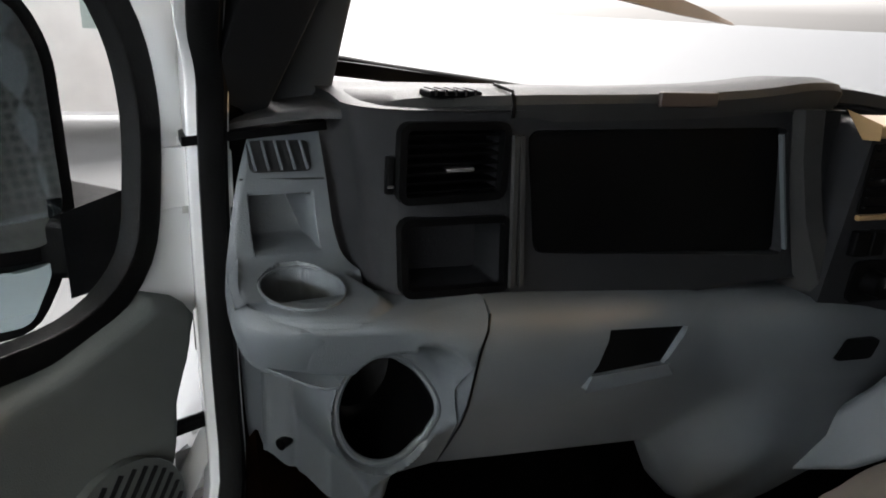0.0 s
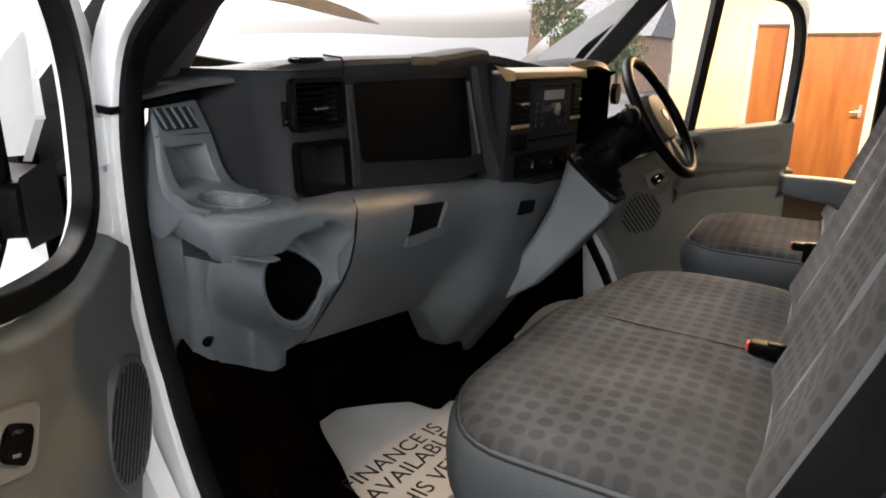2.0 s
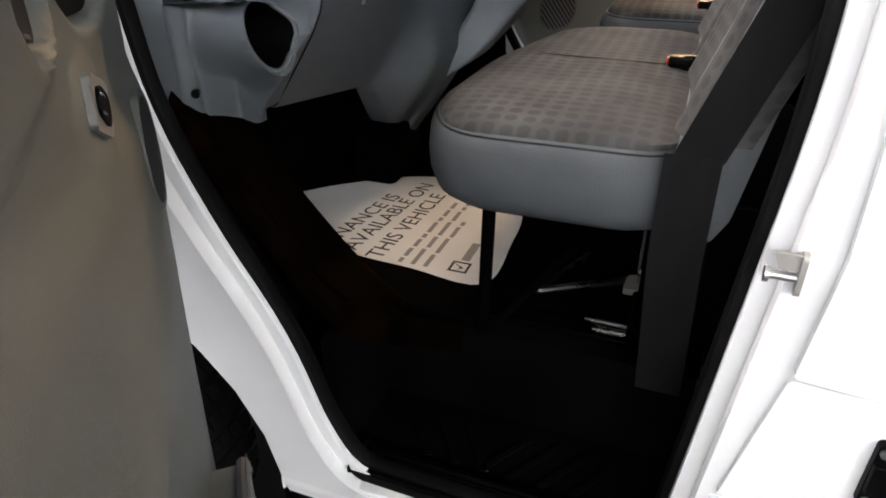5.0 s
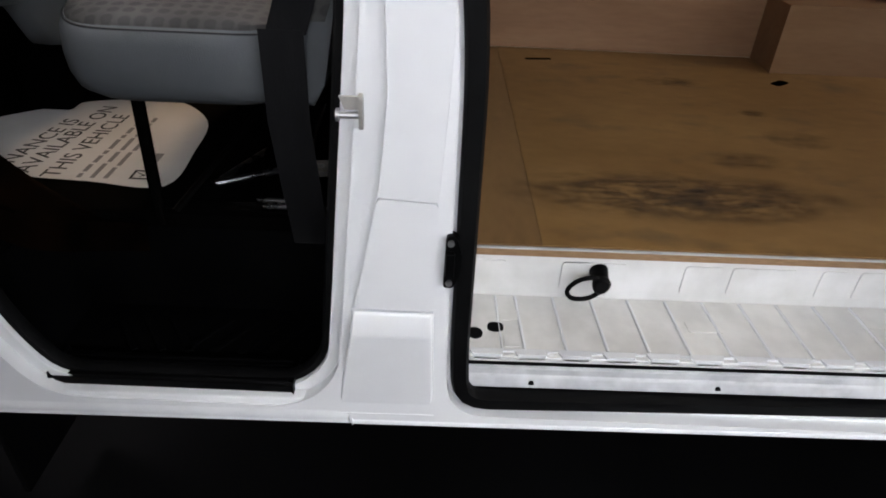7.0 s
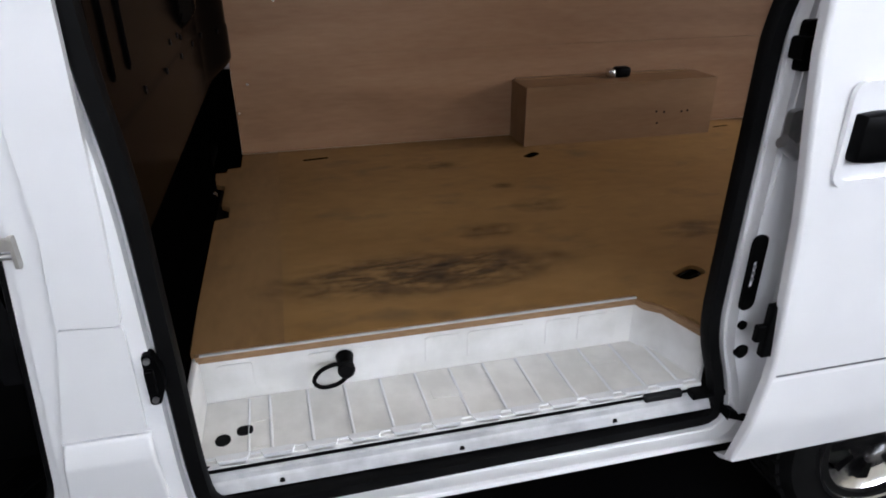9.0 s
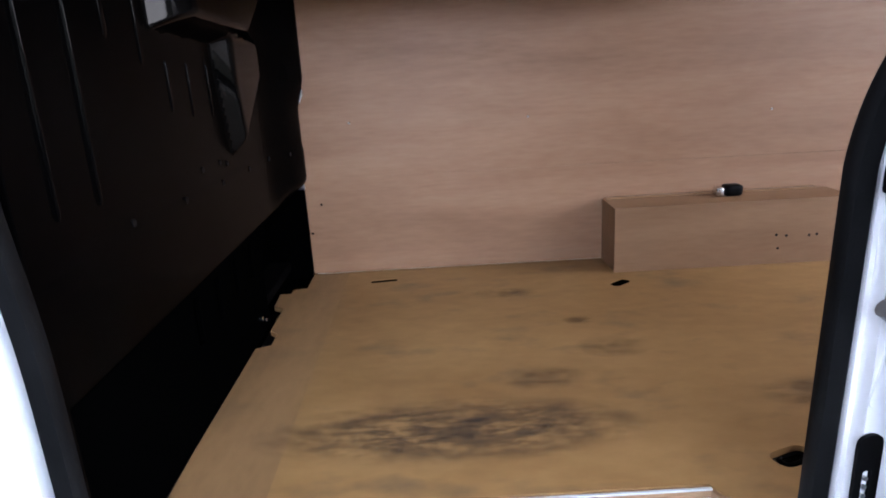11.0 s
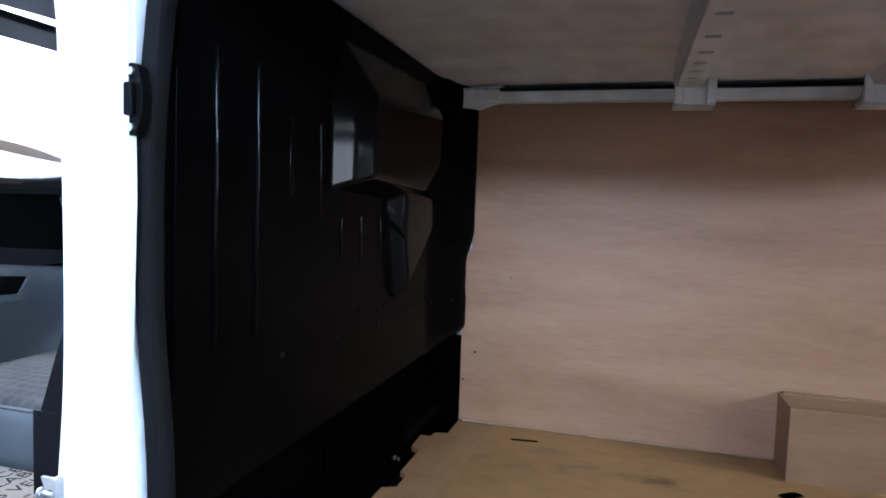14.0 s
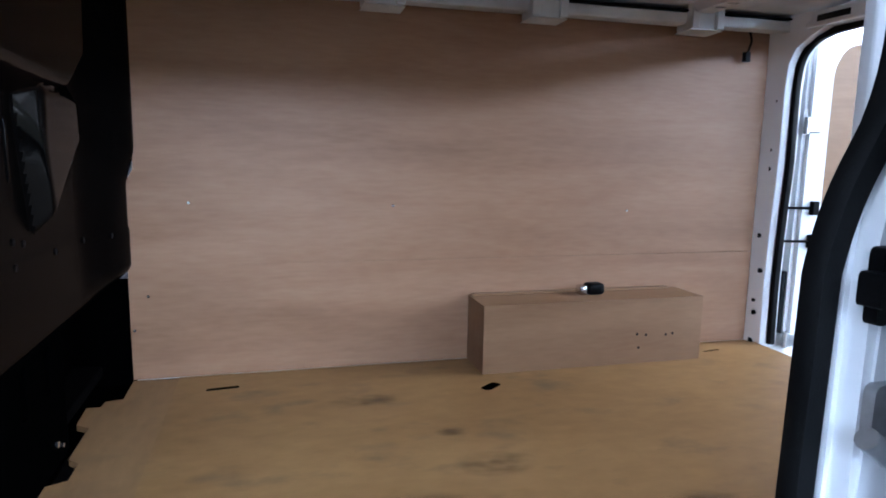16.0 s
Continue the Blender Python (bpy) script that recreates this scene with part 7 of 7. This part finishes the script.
for x, y in ((0.585, 0.365), (1.262, 0.34)):
    bk = thing("belt_buckle", "black seat belt buckle with a red button", "buckle", (x, y, 1.11), "belt buckles")
    part("stem", B((x - 0.008, y - 0.02, 1.08), (x + 0.008, y + 0.03, 1.13)), BLACK, bk, bevel=0.003)
    part("body", B((x - 0.013, y + 0.012, 1.108), (x + 0.013, y + 0.055, 1.128)), BLACK, bk, bevel=0.005)
    part("button", B((x - 0.009, y + 0.053, 1.111), (x + 0.009, y + 0.0575, 1.125)), RED, bk, "red release button", bevel=0.002)

belt = thing("seat_belt", "black passenger seat belt hanging beside the backrest", "seat belt", (0.14, 0.3, 0.95))
def strap(bm, pts, w):
    """A flat strap along points, its width along the given vectors."""
    return loft(bm, [[tuple(Vector(p) - Vector(q) * w), tuple(Vector(p) + Vector(q) * w), tuple(Vector(p) + Vector(q) * w + Vector((0.0015, 0.0, 0))), tuple(Vector(p) - Vector(q) * w + Vector((0.0015, 0, 0)))] for p, q in pts])
part("shoulder_strap", strap(bmesh.new(), [((0.128, 0.185, 1.60), (0, 0.8, 0.4)), ((0.128, 0.245, 1.38), (0, 0.86, 0.35)), ((0.130, 0.31, 1.20), (0, 0.87, 0.3)), ((0.132, 0.345, 1.10), (0, 0.95, 0.12))], 0.033), WEBBING, belt)
part("lap_strap", strap(bmesh.new(), [((0.126, 0.352, 1.105), (0, 1, 0)), ((0.126, 0.352, 0.95), (0, 1, 0)), ((0.15, 0.345, 0.80), (0, 1, 0)), ((0.18, 0.34, 0.67), (0, 1, 0))], 0.036), WEBBING, belt)
gd = part("belt_guide", B((0.112, 0.19, 1.375), (0.142, 0.285, 1.405), None), BLACK, belt, "black plastic belt guide", bevel=0.006)
part("guide_arm", B((0.118, 0.262, 1.34), (0.14, 0.288, 1.40)), BLACK, gd, bevel=0.005)
part("guide_screw", cyl(bmesh.new(), (0.110, 0.235, 1.365), (0.12, 0.235, 1.365), 0.009, 12), ZINC, gd)

dseat = thing("driver_seat", "driver's seat in spotted grey cloth with an armrest", "seat", (1.53, 0.45, 0.66))
DO = [(1.29, 0.22), (1.29, 0.58), (1.36, 0.665), (1.68, 0.665), (1.76, 0.58), (1.76, 0.22)]
bench(DO, 0.955, 1.075, dseat, [[(1.294, 0.225), (1.294, 0.58), (1.36, 0.66), (1.68, 0.66), (1.756, 0.58), (1.756, 0.225)]])
backrest(1.29, 1.76, dseat, -0.04)
part("pedestal", B((1.36, 0.2, 0.657), (1.70, 0.58, 0.95)), BLACK, dseat, "black seat pedestal", bevel=0.02)
part("armrest", loft(bmesh.new(), [[(x, y, z + 0.022), (x, y, z - 0.018 - d), (x + 0.055, y, z - 0.018 - d), (x + 0.055, y, z + 0.022)] for x, y, z, d in ((1.245, 0.445, 1.258, 0.0), (1.24, 0.43, 1.263, 0.006), (1.24, 0.33, 1.263, 0.018), (1.24, 0.27, 1.258, 0.06), (1.24, 0.11, 1.245, 0.07))]), MIDGREY, dseat, "dark grey folding armrest", bevel=0.01)

# ---- paper floor mats ----
def paper_mat(outline, z, rows_, label):
    d = thing("paper_floor_mat", label, "floor mat", (outline[0][0], outline[0][1], z), "paper floor mats")
    lp = [tuple(p) for p in spline(outline, 5, True)]
    bm = bmesh.new()
    plate(bm, lp, [], at_z(z), 0.0006)
    o = part("sheet", bm, PAPER, d)
    for text, x, y, size, deg in rows_:
        words(text, size, INK, Matrix.Translation((x, y, z + 0.0009)) @ Matrix.Rotation(radians(deg), 4, "Z"), "printed_line", d)
    return d


ROW = [("FINANCE IS", 0.452, 1.118, 0.062, -8), ("AVAILABLE ON", 0.452, 1.052, 0.062, -5), ("THIS VEHICLE", 0.436, 0.978, 0.062, -3)]
pm = paper_mat([(0.64, 1.365), (0.74, 1.32), (0.86, 1.175), (0.92, 1.06), (0.94, 0.88), (0.80, 0.74), (0.60, 0.712), (0.415, 0.722), (0.425, 0.90), (0.445, 1.08), (0.52, 1.2)], 0.657, ROW, "white paper floor mat printed with black lettering")
for k, (y, x1) in enumerate(((0.925, 0.78), (0.893, 0.80), (0.862, 0.70))):
    x = 0.44
    while x < x1 - 0.03:
        w = 0.02 + 0.018 * ((int(x * 991) + k * 7) % 4)
        part("fine_print", B((x, y - 0.05 * (x - 0.44), 0.6579), (min(x + w, x1), y - 0.05 * (x - 0.44) + 0.011, 0.6583)), PALEINK, pm)
        x += w + 0.01
lg = part("emblem", plate(bmesh.new(), rect(0.442, 0.770, 0.487, 0.815), [rect(0.448, 0.776, 0.481, 0.809)], at_z(0.6579), 0.0004), INK, pm, "square outline emblem")
part("emblem_mark", plate(bmesh.new(), [(0.452, 0.795), (0.462, 0.782), (0.48, 0.812), (0.462, 0.79)], [], at_z(0.6579), 0.0004), INK, lg)
part("fine_print", B((0.495, 0.78, 0.6579), (0.58, 0.80, 0.6583)), PALEINK, pm)
ROW2 = [("FINANCE IS", 1.372, 1.03, 0.062, 4), ("AVAILABLE ON", 1.40, 0.965, 0.062, 4), ("THIS VEHICLE", 1.40, 0.9, 0.062, 4)]
paper_mat([(1.33, 1.12), (1.45, 1.16), (1.66, 1.17), (1.8, 1.10), (1.82, 0.95), (1.75, 0.7), (1.4, 0.68), (1.34, 0.85)], 0.657, ROW2, "white paper floor mat in the driver's foot well")
# ---- front doors, hung at the windscreen pillars ----
def front_door(name, side, label, m):
    """side 1: the left door, inner face towards +x; -1: the right one. Built with the hinge at the origin, closed along -y."""
    d = thing(name, label, "van door")
    A = lambda x: Matrix.Diagonal((side, 1, 1, 1)) @ at_x(x)
    S = lambda pts: [(-s, z) for s, z in pts]
    P = lambda nm, bm, mat, par=d, lb="", bv=0.0: part(nm, bm, mat, par, lb, bevel=bv)
    hi = 0.035 if side > 0 else 0.0
    win = [tuple(p) for p in spline([(0.027, 1.52), (0.031, 1.43), (0.05, 1.35), (0.11, 1.305), (0.20, 1.300), (0.36, 1.325), (0.62, 1.39 + 1.2 * hi), (0.90, 1.405 + 2 * hi), (1.01, 1.42 + 2 * hi), (1.03, 1.5 + hi), (1.03, 1.75), (0.97, 1.88), (0.8, 1.905), (0.45, 1.90), (0.28, 1.83), (0.12, 1.69), (0.05, 1.60)], 4, True)]
    wl_ = S(win)
    wl_ = wl_ if area2(wl_) < 0 else list(reversed(wl_))
    shell = [(-0.04, 1.26), (-0.03, 1.15), (0.03, 0.98), (0.22, 0.66), (0.30, 0.40), (0.36, 0.36), (1.02, 0.36), (1.06, 0.45), (1.08, 1.30), (0.62, 1.29), (0.2, 1.22)]
    P("outer_shell", plate(bmesh.new(), S(rounded(shell, 0.05)), [], A(-0.10), 0.055), WHITE, bv=0.006)
    top_ring = [(-0.07, 1.54), (-0.07, 1.40), (-0.05, 1.25), (0.2, 1.22), (1.07, 1.30), (1.075, 1.40), (1.065, 1.88), (0.98, 1.945), (0.38, 1.945), (0.03, 1.715)]
    P("window_frame", plate(bmesh.new(), S(rounded(top_ring, 0.05)), [inset(wl_, 0.014)], A(-0.046), 0.032), WHITE, bv=0.010)
    P("window_seal", ring_plate(bmesh.new(), inset(wl_, 0.026 if side > 0 else 0.018), inset(wl_, -0.004), A(-0.036 if side > 0 else -0.04), 0.030 if side > 0 else 0.048), RUBBER, d, "black rubber window seal", 0.005)
    g = P("window_pane", plate(bmesh.new(), inset(wl_, 0.004), [], A(-0.03), 0.004), GLASS, d, "clear side window")
    g.visible_shadow = False
    TOP = [(-0.02, 1.262), (0.0, 1.292), (0.045, 1.314), (0.085, 1.300), (0.157, 1.281), (0.215, 1.279), (0.30, 1.285), (0.37, 1.300), (0.42, 1.330), (0.46, 1.364), (0.50, 1.386), (0.58, 1.398), (0.8, 1.412), (1.06, 1.43)]
    FRONT = [(0.42, 0.36), (0.46, 0.33), (0.70, 0.235), (0.86, 0.165), (0.95, 0.105), (1.06, 0.055), (1.17, 0.018), (1.21, -0.004), (1.262, -0.02), (1.45, -0.02)]
    if side < 0:
        FRONT = [(a, b + 0.11 * step(1.22, 1.02, a)) for a, b in FRONT]
    pick = lambda tb, v: tb[0][1] if v <= tb[0][0] else next((b[1] if False else a[1] + (b[1] - a[1]) * (v - a[0]) / (b[0] - a[0]) for a, b in zip(tb, tb[1:]) if v <= b[0]), tb[-1][1])
    REC, PODC = (0.560, 1.330), (0.415, 1.208)
    CR = [(0.45, 1.345), (0.475, 1.312), (0.50, 1.29), (0.547, 1.275), (0.654, 1.258), (0.80, 1.25), (1.06, 1.245)]

    def relief(s, z):
        """Height of the trim over the door's inner plane: rolled edges, waist moulding, handle cup, pod swell and pull ridge."""
        e = min(s - pick(FRONT, z), pick(TOP, s) - z, 1.06 - s)
        h = 0.015 - 0.045 * max(0.0, 1 - max(0.0, e) / 0.020) ** 2
        h += 0.014 * step(1.20, 1.12, z + 0.02 * math.sin(6 * s))
        h += 0.011 * step(-0.010, 0.010, z - pick(CR, s)) * step(0.44, 0.54, s)
        g = math.hypot((s - REC[0]) / 0.060, (z - REC[1]) / 0.043)
        h -= 0.028 * step(1.08, 0.80, g)
        p = math.hypot((s - PODC[0] + 0.25 * (z - PODC[1])) / 0.105, (z - PODC[1] + 0.012) / 0.075)
        h += 0.006 * step(1.0, 0.55, p)
        h += 0.010 * math.exp(-((z - 0.93) / 0.09) ** 2) * step(0.10, 0.40, s)
        return h

    NS, NZ = 118, 96
    grid = []
    for j in range(NZ + 1):
        row = []
        for i in range(NS + 1):
            v = j / NZ
            z0 = 0.42 + v * 0.84
            sl_ = pick(FRONT, z0)
            s_ = sl_ + (1.06 - sl_) * (i / NS) ** 1.15
            z = 0.42 + v * (pick(TOP, s_) - 0.42)
            s_ = max(s_, pick(FRONT, z) + 0.0005)
            row.append((side * relief(s_, z), -s_, z))
        grid.append([(side * -0.044, row[0][1] - 0.004, row[0][2])] + row)
    grid.append([(side * -0.044, y, z - 0.002) for x, y, z in grid[-1]])
    part("trim_panel", loft(bmesh.new(), grid, close_ring=False), DOORGREY, d, "grey moulded door trim", smooth=60)
    lr = P("lever_recess", plate(bmesh.new(), S(ellipse(REC[0], REC[1] - 0.006, 0.049, 0.030, 24, 0.35)), [], A(-0.003), 0.003), BLACK, d, "handle recess backed by a black plate")
    part("door_lever", plate(bmesh.new(), S(rounded([(0.545, 1.300), (0.590, 1.312), (0.578, 1.352), (0.536, 1.340)], 0.012)), [], A(-0.001), 0.014), DARK, lr, "charcoal door lever", bevel=0.006)
    part("lever_mark", plate(bmesh.new(), S([(0.556, 1.306), (0.572, 1.310), (0.571, 1.3135), (0.555, 1.3095)]), [], A(0.0132), 0.001), CHROME, lr)
    sp = P("switch_pod", plate(bmesh.new(), S(rounded([(0.362, 1.224), (0.395, 1.166), (0.474, 1.204), (0.436, 1.253)], 0.016)), [], A(0.006), 0.022), PODGREY, d, "pale grey switch pod", 0.008)
    sw = part("window_switch", plate(bmesh.new(), S(rounded([(0.385, 1.211), (0.411, 1.182), (0.451, 1.213), (0.428, 1.238)], 0.014)), [], A(0.026), 0.005), BLACK, sp, "black window switch", bevel=0.002)
    for a_, b_ in ((0.409, 1.216), (0.421, 1.199)):
        P("switch_mark", plate(bmesh.new(), S([(a_, b_), (a_ + 0.014, b_ + 0.007), (a_ + 0.013, b_ + 0.0105), (a_ - 0.001, b_ + 0.0035)]), [], A(0.0312), 0.001), CHROME)
    gx, gz = (0.135, 1.06) if side > 0 else (0.36, 1.07)
    gr = P("speaker_grille", plate(bmesh.new(), S(ellipse(gx, gz, 0.088, 0.092, 28)), [], A(0.022) if side > 0 else A(0.0), 0.010 if side > 0 else 0.034), DOORGREY if side > 0 else MIDGREY, d, "round speaker grille", 0.004)
    for k in range(11):
        u = -0.075 + k * 0.015
        h = math.sqrt(max(0.0, 0.082 ** 2 - u * u))
        q = [(gx + u * 0.8 - h * 0.62, gz + u * 0.62 + h * 0.78), (gx + u * 0.8 + h * 0.62, gz + u * 0.62 - h * 0.78)]
        part("slot", sweep(bmesh.new(), [tuple(A(0.0308 if side > 0 else 0.0328) @ Vector((-s, z, 0))) for s, z in q], rect(-0.0032, -0.002, 0.0032, 0.002), up=(1, 0, 0)), DARK, gr)
    P("map_pocket", loft(bmesh.new(), [[(side * x, -s, z) for s, z in ((0.36, 0.60), (0.42, 0.625), (1.0, 0.66), (1.02, 0.45), (0.42, 0.43), (0.38, 0.46))] for x in (0.015, 0.075, 0.085)]), DOORGREY, d, "grey door pocket", 0.012)
    P("pocket_lip", tube(bmesh.new(), [(side * 0.078, -s, z) for s, z in ((0.36, 0.45), (0.345, 0.56), (0.37, 0.605), (0.43, 0.628), (1.0, 0.662))], 0.011, n=8), MIDGREY, d, "dark grey pocket lip")
    if side < 0:
        P("pull_ledge", loft(bmesh.new(), [[(side * x, -s, z) for x, z in ((0.01, za + 0.012), (0.045, za + 0.010), (0.058, za - 0.002), (0.056, za - 0.03), (0.02, za - 0.07), (0.01, za - 0.07))] for s, za in ((0.50, 1.16), (0.54, 1.20), (0.62, 1.215), (0.90, 1.225), (1.04, 1.225))]), DOORGREY, d, "grey armrest ledge")
        P("pull_recess", plate(bmesh.new(), S(rounded([(0.62, 1.335), (0.98, 1.37), (1.0, 1.30), (0.70, 1.27)], 0.03)), [], A(0.020), 0.008), MIDGREY, d, "dark grey pull recess", 0.003)
        P("tweeter_inset", plate(bmesh.new(), S(rounded([(0.40, 1.22), (0.50, 1.25), (0.47, 1.16), (0.42, 1.14)], 0.02)), [], A(0.018), 0.010), MIDGREY, d, "dark grey tweeter inset", 0.003)
        P("quarter_bar", loft(bmesh.new(), [[tuple(A(x) @ Vector((-s, z, 0))) for s, z in ((0.555, 1.37), (0.59, 1.375), (0.66, 1.90), (0.62, 1.90))] for x in (-0.045, -0.01)]), BLACK, d, "black quarter window bar")
    # mirror on its arm outside the front corner of the window
    mm = Matrix.Diagonal((side, 1, 1, 1))
    mi = P("mirror_arm", loft(bmesh.new(), [[tuple(mm @ Vector((x, -s, z))) for s, z in ((-0.045 + k, 1.300), (0.05 + k, 1.305), (0.05 + k, 1.380), (-0.045 + k, 1.392 + j))] for x, k, j in ((-0.085, 0.01, 0.0), (-0.11, 0.012, 0.004), (-0.15, 0.03, 0.012), (-0.20, 0.06, 0.03))]), BLACK, d, "black door mirror arm", 0.012)
    MM = mm @ Matrix.Translation((-0.152, -0.130, 0.008) if side > 0 else (-0.186, -0.104, 0)) @ Matrix.Rotation(radians(64), 4, "Z")
    hs = [(-0.10, 1.235), (0.05, 1.235), (0.085, 1.30), (0.104, 1.36), (0.102, 1.55), (0.075, 1.61), (-0.075, 1.61), (-0.11, 1.55)]
    part("mirror_housing", plate(bmesh.new(), rounded(hs, 0.03), [], MM @ at_y(0.004), 0.08), BLACK, mi, "black door mirror housing", bevel=0.012)
    part("mirror_glass", plate(bmesh.new(), rounded([(-0.09, 1.338), (0.075, 1.338), (0.092, 1.375), (0.090, 1.545), (0.066, 1.598), (-0.066, 1.598), (-0.09, 1.545)], 0.025), [], MM @ at_y(-0.001), 0.006), MIRROR, mi, "mirror glass")
    part("blind_spot_glass", plate(bmesh.new(), rounded([(-0.085, 1.248), (0.045, 1.248), (0.070, 1.30), (0.074, 1.322), (-0.085, 1.322)], 0.015), [], MM @ at_y(-0.001), 0.006), MIRROR, mi, "small mirror glass")
    for z in (1.425, 1.04):
        hg = P("hinge", loft(bmesh.new(), [[(side * x, y, z - 0.035), (side * x, y, z + 0.035), (side * x, y - 0.02, z + 0.035), (side * x, y - 0.02, z - 0.035)] for x, y in ((-0.015, 0.005), (-0.005, 0.045), (0.03, 0.06))]), WHITE, d, "white door hinge", 0.005)
        part("pin", cyl(bmesh.new(), (side * -0.02, 0.035, z - 0.045), (side * -0.02, 0.035, z + 0.045), 0.011, 12), ZINC, hg)
    ck = P("check_strap", tube(bmesh.new(), [(side * -0.05, -0.05, 1.10), (side * 0.02, 0.06, 1.113)], 0.01, n=8), BLACK, d, "black door check strap")
    part("check_block", B((side * 0.005 - 0.02, 0.035, 1.09), (side * 0.005 + 0.02, 0.075, 1.14)), BLACK, ck, bevel=0.008)
    d.matrix_basis = m
    return d


front_door("passenger_door", 1, "open white passenger door with grey inner trim", Matrix.Translation((0.087, 1.239, 0)) @ Matrix.Rotation(radians(-50), 4, "Z"))
front_door("driver_door", -1, "open white driver's door with grey inner trim", Matrix.Translation((1.90, 1.235, -0.125)) @ Matrix.Rotation(radians(45), 4, "Z"))
